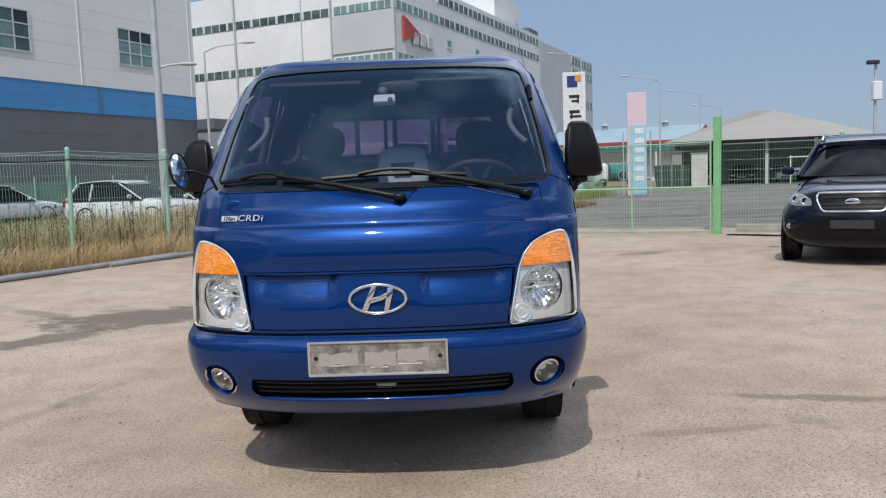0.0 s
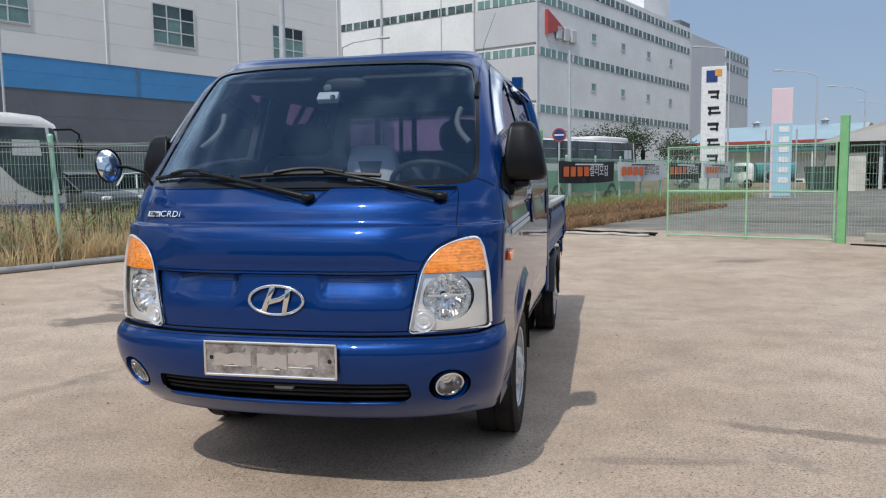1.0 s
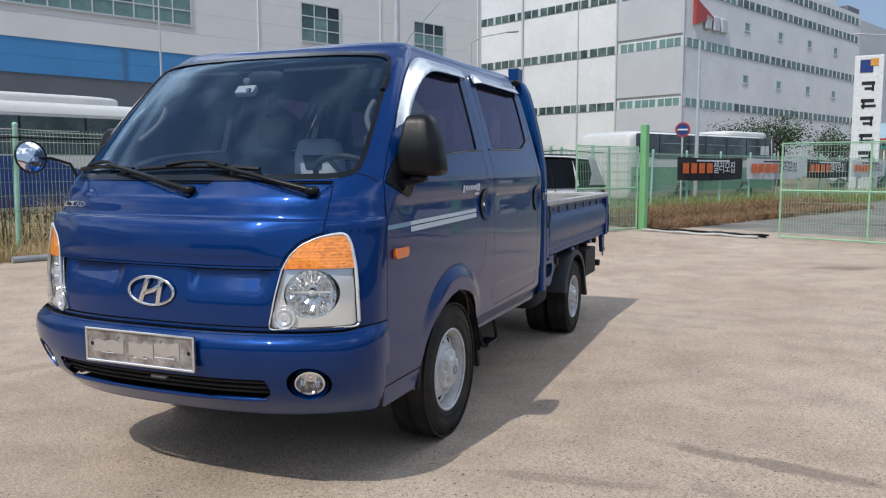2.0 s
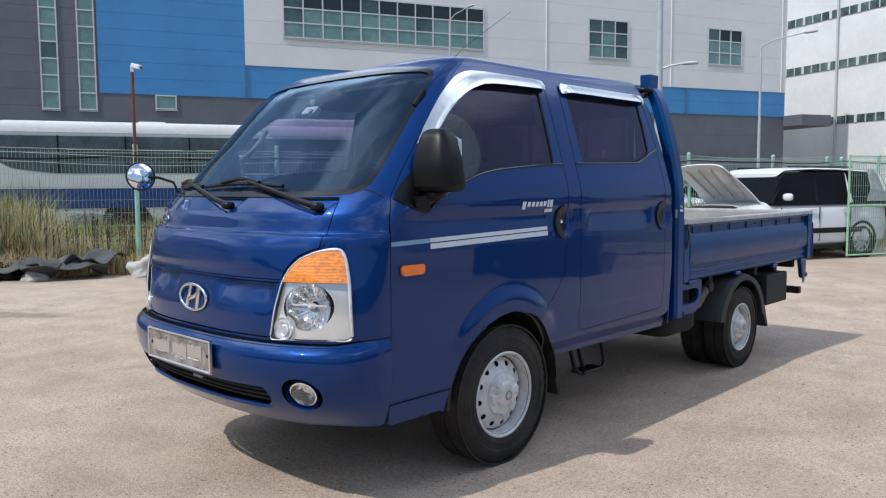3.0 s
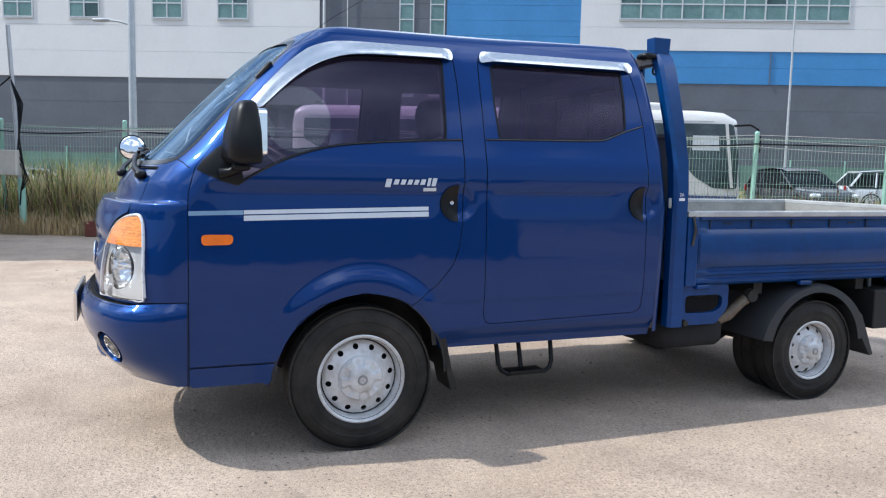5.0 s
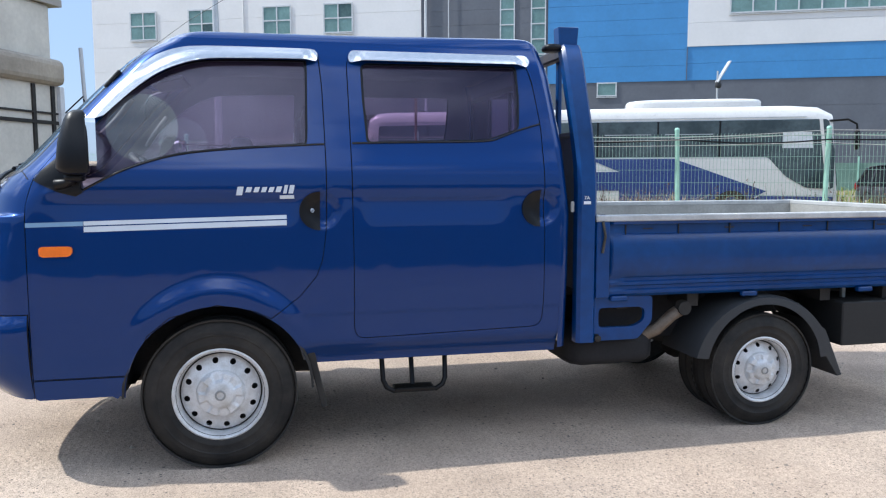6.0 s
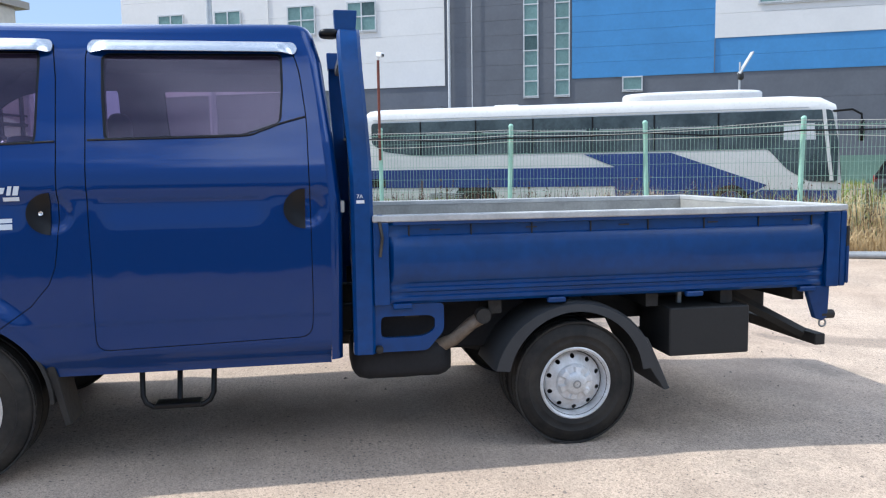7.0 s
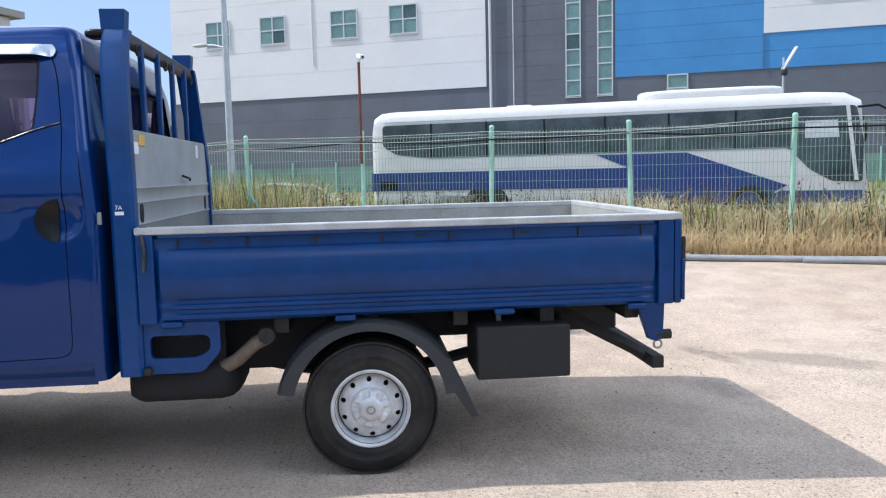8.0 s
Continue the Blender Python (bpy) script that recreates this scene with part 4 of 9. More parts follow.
def wheel(name, centre, R, W, rim, count, sg, label="", turn=0.0):
    """A wheel whose outer face looks along +x for sg = 1."""
    w = new(name)
    w.parent = truck
    w.matrix_basis = Matrix.Translation(centre) @ (pose(0, 0, 0, turn, 0, 0) if sg > 0 else pose(0, 0, 0, turn, 0, 180))
    if label:
        w["label"] = label
    part("tyre", tyre_mesh(R, W, rim), RUBBER, w, "worn black rubber tyre", smooth=35)
    h = W / 2
    o = h * 0.80
    lip = lathe([(o - 0.004, rim - 0.004), (o + 0.010, rim + 0.006), (o + 0.014, rim), (o + 0.008, rim - 0.010), (o - 0.01, rim - 0.016), (o - 0.055, rim - 0.022), (-h * 0.8, rim - 0.022), (-h * 0.85, rim)], 72, "x")
    part("rim", lip, SILVER, w, "silver painted steel rim", smooth=50)
    part("rim_line", lathe([(o + 0.0095, rim - 0.0075), (o + 0.0075, rim - 0.0095), (o + 0.0055, rim - 0.0125), (o + 0.0065, rim - 0.0085)], 60, "x", close=True), UNDER, w, "dark line inside the rim flange", smooth=60)
    part("rim_groove", lathe([(o - 0.044, rim - 0.0215), (o - 0.041, rim - 0.030), (o - 0.044, rim - 0.032), (o - 0.048, rim - 0.030)], 60, "x", close=True), UNDER, w, "dark groove round the disc", smooth=60)
    ro, ri = rim - 0.021, rim * 0.50
    xs = [0, ri, ri * 1.15, (ri + ro) / 2, ro * 0.93, ro]
    ds = [o - 0.008, o - 0.008, o - 0.014, o - 0.022, o - 0.034, o - 0.050]
    part("wheel_disc", disc_with_holes(ri, ro, rim * 0.066, rim * 0.735, count, lambda r: float(np.interp(r, xs, ds))), SILVER, w, "silver steel disc with round vent holes", smooth=40)
    bm = bmesh.new()
    cap = [(o - 0.010, ri + 0.006), (o + 0.002, ri + 0.002), (o + 0.005, ri * 0.93), (o + 0.006, ri * 0.88), (o + 0.007, ri * 0.76), (o + 0.008, ri * 0.66), (o + 0.024, ri * 0.58), (o + 0.030, ri * 0.46), (o + 0.033, ri * 0.2), (o + 0.034, 0.001)]
    add_lathe(bm, cap, 96, "x")
    for v in bm.verts:
        r = math.hypot(v.co.y, v.co.z)
        if ri * 0.62 < r < ri * 0.95:
            a = math.atan2(v.co.z, v.co.y)
            v.co.x += 0.011 * smoothstep(-0.15, 0.25, math.cos(6 * a))
    bmesh.ops.recalc_face_normals(bm, faces=bm.faces[:])
    hubp = part("hub_cap", bm, SILVER, w, "silver hub cap with six shallow lobes", smooth=40)
    part("hub_emblem", lathe([(o + 0.033, ri * 0.24), (o + 0.037, ri * 0.22), (o + 0.037, ri * 0.16), (o + 0.0345, ri * 0.15)], 24, "x"), GALV, hubp, "worn oval maker's mark", smooth=40)
    part("brake_drum", lathe([(o - 0.075, 0.001), (o - 0.075, rim - 0.03), (-h, rim - 0.03)], 40, "x"), UNDER, w, "dark brake drum behind the vent holes", smooth=40)
    return w


for sg in (1, -1):
    wheel("front_wheel", (sg * 0.722, HUB_F[0], 0.327), 0.327, 0.19, 0.196, 12, sg, turn=8)
    wheel("rear_wheel", (sg * 0.742, HUB_R[0], 0.285), 0.285, 0.150, 0.163, 10, sg, turn=20)
    wheel("rear_wheel", (sg * 0.565, HUB_R[0], 0.285), 0.285, 0.150, 0.163, 10, sg, turn=33)

# ---- lamps, grille, plate, badges


def front_point(x, z, off=0.0, region=""):
    s = from_x(x, z)
    p = skin_at(s, z, region) + skin_normal(s, z) * off
    return Vector((math.copysign(1, x) * p.x if x else 0.0, p.y, p.z))


for sg in (1, -1):
    lamp = skin_part(["headlamp", "lamp_bowl"], "headlamp", LENS, truck, "clear headlamp lens over a chrome reflector", sides=(sg,), off=0.007, shape="headlamp")
    lamp.visible_shadow = False
    skin_part(["headlamp"], "reflector_housing", HOUSING, lamp, "bright metal lamp housing", sides=(sg,), off=-0.012, shape="headlamp")
    skin_part(["indicator"], "indicator_lens", AMBER, lamp, "ribbed amber indicator lens", sides=(sg,), off=0.007, shape="headlamp")
    rim_pts = [front_point(sg * x, z, 0.006) for x, z in LAMP]
    part("lamp_rim", tube(rim_pts + rim_pts[:2], [0.003 + 0.004 * smoothstep(0.64, 0.74, abs(p.x)) * smoothstep(0.70, 0.74, p.z) for p in rim_pts + rim_pts[:2]], 6), LAMP_RIM, lamp, "pale silver lamp rim", smooth=60)
    c = front_point(sg * 0.655, 0.838, -0.024)
    bm = bmesh.new()
    n = 48
    prof = [(0.0, 0.100), (0.010, 0.097), (0.026, 0.086), (0.040, 0.070), (0.052, 0.050), (0.060, 0.030), (0.062, 0.014)]
    rnd_b = random.Random(3)
    for i, (a, r) in enumerate(prof):
        for k in range(n):
            t = 2 * math.pi * k / n
            da = (0.0022 if k // 2 % 2 else -0.0012) * (1 if 0 < i < 5 else 0) * rnd_b.uniform(0.2, 1.4)
            bm.verts.new((sg * r * math.cos(t) * 0.95, a + da, r * math.sin(t)))
    bm.verts.ensure_lookup_table()
    for i in range(len(prof) - 1):
        for k in range(n):
            bm.faces.new([bm.verts[j] for j in (i * n + k, i * n + (k + 1) % n, (i + 1) * n + (k + 1) % n, (i + 1) * n + k)])
    bmesh.ops.recalc_face_normals(bm, faces=bm.faces[:])
    tilt = pose(*c, 0, 0, 26 * sg)
    part("reflector_bowl", bm, BOWL_METAL, lamp, "fluted round reflector", m=tilt)
    part("bulb", round_box((0, 0.034, 0), (0.034, 0.05, 0.022), 2.2, 10), HOUSING, lamp, "bright bulb shield", smooth=60, m=tilt)
    part("bulb_bridge", box((0, 0.016, 0.004), (0.15, 0.006, 0.008), bevel=0.002), LAMP_RIM, lamp, "thin bright bridge across the bowl", m=tilt)
    c2 = front_point(sg * 0.565, 0.752, -0.012)
    part("parking_lamp", lathe([(-0.010, 0.001), (-0.012, 0.012), (-0.006, 0.016), (-0.012, 0.028), (-0.004, 0.034), (-0.008, 0.044), (0.012, 0.048)], 28, "y", (0, 0, 0)), REFLECTOR, lamp, "small round parking lamp", smooth=60, m=pose(*c2, 0, 0, 15 * sg))
    # fog lamp in its closed recess
    c3 = front_point(sg * 0.642, 0.512, -0.016, "bumper")
    nf = skin_full_normal(from_x(0.642, 0.512), 0.512, "bumper")
    m3 = pose(*c3) @ Vector((sg * nf.x, nf.y, nf.z)).to_track_quat("-Y", "Z").to_matrix().to_4x4()
    fog = part("fog_lamp", lathe([(-0.007, 0.001), (-0.006, 0.030), (-0.002, 0.050)], 32, "y"), LENS, truck, "round clear fog lamp", smooth=60, m=m3)
    fog.visible_shadow = False
    part("fog_ring", lathe([(0.004, 0.048), (-0.006, 0.050), (-0.004, 0.056), (0.01, 0.056)], 32, "y"), CHROME, fog, "bright lamp ring", smooth=60)
    part("fog_reflector", lathe([(0.045, 0.001), (0.041, 0.012), (0.034, 0.013), (0.038, 0.024), (0.026, 0.036), (0.0, 0.050)], 20, "y"), BOWL_METAL, fog, "bright reflector", smooth=60)
    part("fog_recess", lathe([(-0.012, 0.0695), (0.0, 0.067), (0.018, 0.060), (0.030, 0.056), (0.055, 0.001)], 32, "y"), BLUE, bumper, smooth=60, m=m3)

# air intake with slats, over a black sheet that stands in for its shade
bm = bmesh.new()
for sg in (1, -1):
    for x0, x1 in zip(np.linspace(0, 0.52, 9), np.linspace(0, 0.52, 9)[1:]):
        a, b = front_point(x0 * sg, 0.43, -0.06, "bumper"), front_point(x1 * sg, 0.43, -0.06, "bumper")
        bm.faces.new([bm.verts.new(v) for v in (a, b, b + Vector((0, 0, 0.11)), a + Vector((0, 0, 0.11)))])
for sg in (1, -1):
    a, b = front_point(0.52 * sg, 0.43, -0.06, "bumper"), front_point(0.532 * sg, 0.43, -0.004, "bumper")
    bm.faces.new([bm.verts.new(v) for v in (a, b, b + Vector((0, 0, 0.11)), a + Vector((0, 0, 0.11)))])
part("intake_back", bm, SEAM, bumper, "black sheet that stands in for the intake's shade")
for z in (0.464, 0.486, 0.508):
    pts = [front_point(float(x), z, -0.026, "bumper") for x in np.linspace(-0.50, 0.50, 24)]
    part("intake_slat", tube(pts, 0.005, 6), UNDER, bumper, "black plastic intake slat")
part("tow_eye", box(front_point(0.02, 0.490, -0.034, "bumper"), (0.08, 0.02, 0.022), bevel=0.005), GALV, bumper, "worn tow bracket behind the slats")
pts = [front_point(float(x), 0.432 + 0.012 * abs(x), 0.0, "bumper") for x in np.linspace(-0.49, 0.49, 24)]
part("bumper_lip", tube(pts, [0.010 if abs(p.x) < 0.47 else 0.004 for p in pts], 10), BLUE, bumper, smooth=60)

# sheet added under the nose so that no sunlight leaks into the shadow
bm = bmesh.new()
cols = []
for x in np.linspace(-0.70, 0.70, 21):
    f = front_point(float(x) if abs(x) > 1e-6 else 0.0, 0.352, -0.004, "bumper")
    cols.append([bm.verts.new(f), bm.verts.new((f.x, 0.84, 0.36))])
for a, b in zip(cols, cols[1:]):
    bm.faces.new((a[0], b[0], b[1], a[1]))
bmesh.ops.solidify(bm, geom=bm.faces[:], thickness=0.006)
part("under_tray", bm, UNDER, bumper, "black sheet added under the nose to stop light leaks")

# added light stop behind the bumper's top edge; dark strip under the wipers
bm = bmesh.new()
cols = []
for x in np.linspace(-0.80, 0.80, 41):
    f = front_point(float(x) if abs(x) > 1e-6 else 0.0, 0.692, 0.003, "bumper")
    cols.append([bm.verts.new(f), bm.verts.new((f.x * 0.97, max(0.80, f.y + 0.3), 0.685))])
for a, b in zip(cols, cols[1:]):
    bm.faces.new((a[0], b[0], b[1], a[1]))
bmesh.ops.solidify(bm, geom=bm.faces[:], thickness=0.004)
part("lamp_shelf", bm, UNDER, truck, "black sheet added behind the lamps to stop light leaks")
bm = bmesh.new()
cols = []
for x in np.linspace(-0.69, 0.69, 41):
    x = float(x) if abs(x) > 1e-6 else 0.0
    cols.append([bm.verts.new(front_point(x, 1.225, -0.016)), bm.verts.new(front_point(x, 1.268, -0.016))])
for a, b in zip(cols, cols[1:]):
    bm.faces.new((a[0], b[0], b[1], a[1]))
bmesh.ops.solidify(bm, geom=bm.faces[:], thickness=0.004)
part("wiper_trough", bm, SEAM, truck, "black trough under the wipers")

# number plate, blank patches for its characters
py = front_point(0, 0.615, 0, "bumper").y - 0.006
plate = part("number_plate", box((0, py, 0.616), (0.525, 0.008, 0.122), bevel=0.003), PLATE, truck, "weathered number plate with blurred characters")
bm = bmesh.new()
for z in (0.553, 0.679):
    add_box(bm, (0, py - 0.004, z), (0.535, 0.016, 0.010), bevel=0.003)
for x in (-0.263, 0.263):
    add_box(bm, (x, py - 0.004, 0.616), (0.010, 0.016, 0.130), bevel=0.003)
part("plate_frame", bm, CHROME, plate, "chrome plate frame")
rnd = random.Random(31)
for x, z, w_, h_ in ((-0.150, 0.615, 0.150, 0.050), (0.010, 0.612, 0.120, 0.062), (0.135, 0.622, 0.120, 0.056)):
    edge = [(x - w_ / 2 + w_ * k / 6, z - h_ / 2 + rnd.uniform(-0.004, 0.010)) for k in range(7)] + [(x + w_ / 2 - w_ * k / 6, z + h_ / 2 + rnd.uniform(-0.012, 0.004)) for k in range(7)]
    part("plate_bar", prism(edge, "y", py - 0.0065, py - 0.0035), PLATE_BAR, plate, "plain beige bar")
for x0_, x1_, z in ((-0.19, -0.09, 0.588), (0.075, 0.17, 0.590), (-0.03, 0.04, 0.579)):
    part("plate_crease", box(((x0_ + x1_) / 2, py - 0.0045, z), (x1_ - x0_, 0.003, 0.004), bevel=0.001), LAMP_RIM, plate, "bright pressed crease")
for x in (-0.105, 0.105):
    part("plate_bolt", lathe([(-0.006, 0.001), (-0.006, 0.006), (0, 0.009)], 12, "y", (x, py - 0.004, 0.655)), GALV, plate, "steel bolt")
for x in (-0.238, 0.238):
    part("plate_hole", lathe([(-0.0012, 0.001), (-0.0012, 0.008), (0.001, 0.009)], 12, "y", (x, py - 0.004, 0.618)), SEAM, plate, "dark fixing hole")

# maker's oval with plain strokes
ey = front_point(0, 0.83, 0.0, "grille_panel").y
bm = bmesh.new()
n, k = 64, 10
vs = []
for i in range(n):
    t = 2 * math.pi * i / n
    cx, cz_ = 0.110 * math.cos(t), 0.056 * math.sin(t)
    nx, nz = math.cos(t) * 0.056, math.sin(t) * 0.110
    l = math.hypot(nx, nz)
    vs.append([bm.verts.new((cx + 0.007 * math.cos(a) * nx / l, ey - 0.006 - 0.006 * math.sin(a), 0.83 + cz_ + 0.007 * math.cos(a) * nz / l)) for a in np.linspace(0, 2 * math.pi, k, endpoint=False)])
for i in range(n):
    for j in range(k):
        bm.faces.new((vs[i][j], vs[(i + 1) % n][j], vs[(i + 1) % n][(j + 1) % k], vs[i][(j + 1) % k]))
bmesh.ops.recalc_face_normals(bm, faces=bm.faces[:])
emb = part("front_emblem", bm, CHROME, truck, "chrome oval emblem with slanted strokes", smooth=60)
for pts in ([(-0.062, -0.040), (-0.040, -0.044), (0.000, 0.050), (-0.022, 0.053)], [(0.022, -0.053), (0.042, -0.050), (0.064, 0.040), (0.040, 0.044)], [(-0.038, -0.020), (-0.010, -0.012), (0.020, -0.004), (0.042, 0.012), (0.036, 0.026), (0.010, 0.012), (-0.018, 0.006), (-0.034, -0.004)]):
    part("emblem_stroke", prism([(p, 0.83 + q) for p, q in pts], "y", ey - 0.012, ey + 0.002, 0.003), CHROME, emb, smooth=40)

# engine badge on the cowl
yaw = -math.degrees(math.atan2(front_point(-0.45, 1.152).y - front_point(-0.63, 1.152).y, 0.18)) * -1
mb = pose(-0.618, front_point(-0.618, 1.152, 0.004, "bonnet_panel").y, 1.152, 70, 0, yaw)
badge = part("power_badge", box((0, 0, 0), (0.078, 0.024, 0.003), bevel=0.001), VISOR, truck, "small chrome engine badge", m=mb)
part("badge_letters", letters("126ps", 0.024, 0.001), SEAM, badge, "dark raised letters", m=pose(0, 0, 0.0025))
part("engine_letters", letters("CRDi", 0.040, 0.003, spacing=1.1), CHROME, truck, "chrome raised letters", m=pose(-0.520, front_point(-0.520, 1.152, 0.005, "bonnet_panel").y, 1.152, 70, 0, yaw) @ Matrix.Diagonal((1.25, 0.9, 1, 1)))
part("washer_cap", round_box(front_point(-0.60, 1.205, 0.0, "bonnet_panel"), (0.07, 0.012, 0.045), 2.2, 10), BLUE, truck, smooth=60)

for sg in (1, -1):
    pts = [front_point(sg * x, z, 0.0005) for x, z in ((0.716, 1.288), (0.735, 1.282), (0.755, 1.275), (0.775, 1.264), (0.790, 1.254))]
    part("pillar_seam", tube(pts, 0.0022, 6), SEAM, cab, "dark seam at the foot of the pillar")


# fillers added so that no light shows through the bumper's end seam
for sg in (1, -1):
    p = skin(from_y(0.471, 0.39), 0.39)
    part("seam_backing", box((sg * (p.x - 0.050), 0.475, 0.385), (0.012, 0.10, 0.08)), UNDER, bumper, "black filler added behind the bumper end to block light")

# ---- wipers


def wiper(pivot_x, tip_x, blade_a, blade_b):
    w = new("wiper")
    w.parent = truck
    w["label"] = "black windscreen wiper at rest"
    p0 = front_point(pivot_x, 1.212, 0.012, "bonnet_panel")
    tip = front_point(tip_x, 1.300, 0.030)
    part("wiper_pivot", round_box(p0, (0.056, 0.050, 0.036), 2.6, 10), BLACK, w, smooth=60)
    mid = (p0 + tip) / 2 + Vector((0, -0.020, 0.006))
    part("wiper_arm", tube([p0, p0.lerp(mid, 0.5) + Vector((0, -0.012, 0)), mid, tip], [0.014, 0.012, 0.010, 0.007], 8), BLACK, w, smooth=60)
    pts = [front_point(float(x), 1.292 + 0.012 * math.sin(3.14 * k / 14), 0.012) for k, x in enumerate(np.linspace(blade_a, blade_b, 15))]
    part("wiper_blade", tube(pts, 0.010, 6), BLACK, w)
    pts = [front_point(float(x), 1.298 + 0.016 * math.sin(3.14 * k / 9), 0.026) for k, x in enumerate(np.linspace(blade_a * 0.75 + blade_b * 0.25, blade_a * 0.25 + blade_b * 0.75, 10))]
    part("wiper_bow", tube(pts, 0.008, 6), BLACK, w)


wiper(0.09, -0.42, -0.68, -0.27)
wiper(0.60, 0.13, -0.23, 0.36)

# ---- mirrors and aerial
for sg in (1, -1):
    bm = bmesh.new()
    rings = []
    # housing in level slices: height, inner edge, outer edge, front, back
    for z, xi, xo, yf, yb in ((1.272, 0.845, 0.955, 0.655, 0.72), (1.280, 0.818, 0.978, 0.630, 0.738), (1.300, 0.810, 0.985, 0.618, 0.742), (1.40, 0.812, 0.972, 0.630, 0.742), (1.485, 0.824, 0.945, 0.655, 0.739), (1.512, 0.832, 0.930, 0.668, 0.735), (1.525, 0.848, 0.912, 0.690, 0.726)):
        cx, cy, hx, hy = (xi + xo) / 2, (yf + yb) / 2, (xo - xi) / 2, (yb - yf) / 2
        ring_ = []
        for k in range(28):
            t = 2 * math.pi * k / 28
            c_, s_ = math.cos(t), math.sin(t)
            ring_.append(bm.verts.new((sg * (cx + hx * math.copysign(abs(c_) ** 0.45, c_)), cy + hy * math.copysign(abs(s_) ** 0.45, s_) + 0.03 * (cx + hx * c_ - 0.895) / 0.09, z)))
        rings.append(ring_)
    for r0, r1 in zip(rings, rings[1:]):
        for k in range(28):
            bm.faces.new((r0[k], r0[(k + 1) % 28], r1[(k + 1) % 28], r1[k]))
    bm.faces.new(rings[0])
    bm.faces.new(rings[-1])
    bmesh.ops.recalc_face_normals(bm, faces=bm.faces[:])
    mir = part("door_mirror", bm, BLACK, truck, "large black door mirror", smooth=50, m=pose(0, 0, 0) if sg > 0 else pose(-0.035, 0.15, -0.015))
    part("mirror_glass", box((sg * 0.885, 0.741, 1.40), (0.120, 0.004, 0.19), pose(0, 0, 0, 0, 0, sg * 18), 0.02, 3), MIRROR, mir, "flat mirror glass")
    part("mirror_base", round_box((sg * 0.872, 0.68, 1.262), (0.085, 0.075, 0.035), 3.5, 12), BLACK, mir, smooth=60)
    part("mirror_arm", tube([on_side(0.60, 1.232, 0.0, sg), Vector((sg * 0.845, 0.645, 1.240)), Vector((sg * 0.878, 0.68, 1.262))], [0.024, 0.019, 0.022], 12), BLACK, mir, smooth=60)
rm = part("round_mirror", lathe([(0.016, 0.001), (0.019, 0.035), (0.027, 0.066), (0.032, 0.070), (0.036, 0.066), (0.042, 0.035), (0.046, 0.001)], 36, "y"), MIRROR, truck, "round convex mirror on a bent arm", smooth=70, m=pose(-0.772, 0.247, 1.36, -8, 0, 82))
part("mirror_rim", lathe([(0.030, 0.066), (0.026, 0.072), (0.034, 0.075), (0.040, 0.070)], 36, "y"), BLACK, rm, "black rim", smooth=60)
part("mirror_arm", tube([(-0.795, 0.275, 1.352), (-0.770, 0.33, 1.350), (-0.72, 0.385, 1.325), (-0.70, 0.40, 1.27)], 0.007, 8), BLACK, truck, "thin black mirror arm", smooth=60)
c0 = Vector((0.672, 0.80, 1.672))
part("aerial_base", tube([c0 - Vector((0, 0.03, 0.035)), c0 + Vector((-0.002, 0.03, 0.035))], [0.012, 0.010], 8), BLACK, truck, "black aerial base", smooth=60)
part("aerial", tube([c0 + Vector((-0.002, 0.03, 0.035)), (0.655, 1.10, 1.92), (0.665, 1.43, 2.13)], 0.0011, 5), BLACK, truck, "thin whip aerial")

# ---- inside the cab
bm = bmesh.new()
add_prism(bm, [(0.42, 0.90), (0.42, 1.16), (0.55, 1.225), (0.80, 1.215), (0.90, 1.12), (0.92, 0.90)], "x", -0.72, 0.72)
bmesh.ops.recalc_face_normals(bm, faces=bm.faces[:])
part("dashboard", bm, mat("grey_dashboard", (0.17, 0.178, 0.185), rough=0.65), truck, "grey moulded dashboard")
part("instrument_hood", round_box((0.42, 0.72, 1.21), (0.42, 0.26, 0.10), 2.8, 14), mat("pale_dash_top", (0.20, 0.205, 0.20), rough=0.6), truck, smooth=60)


def torus(R, r, n=40, k=8):
    bm = bmesh.new()
    vs = [[bm.verts.new(((R + r * math.cos(b)) * math.cos(a), (R + r * math.cos(b)) * math.sin(a), r * math.sin(b))) for b in np.linspace(0, 2 * math.pi, k, endpoint=False)] for a in np.linspace(0, 2 * math.pi, n, endpoint=False)]
    for i in range(n):
        for j in range(k):
            bm.faces.new((vs[i][j], vs[(i + 1) % n][j], vs[(i + 1) % n][(j + 1) % k], vs[i][(j + 1) % k]))
    bmesh.ops.recalc_face_normals(bm, faces=bm.faces[:])
    return bm


sw = part("steering_wheel", torus(0.195, 0.015), DARKGREY, truck, "black four-spoke steering wheel", smooth=60, m=pose(0.42, 0.98, 1.24, -38, 0, 0))
part("wheel_boss", round_box((0, 0, -0.02), (0.16, 0.12, 0.05), 3, 10), BLACK, sw, smooth=60)
for a in (20, 160, 250, 290):
    part("spoke", tube([(0.05 * math.cos(radians(a)), 0.05 * math.sin(radians(a)), -0.02), (0.19 * math.cos(radians(a)), 0.19 * math.sin(radians(a)), 0)], 0.012, 6), GALV, sw)
part("steering_column", tube([(0.42, 0.96, 1.22), (0.42, 0.72, 1.02)], 0.04, 10), BLACK, truck, smooth=60)


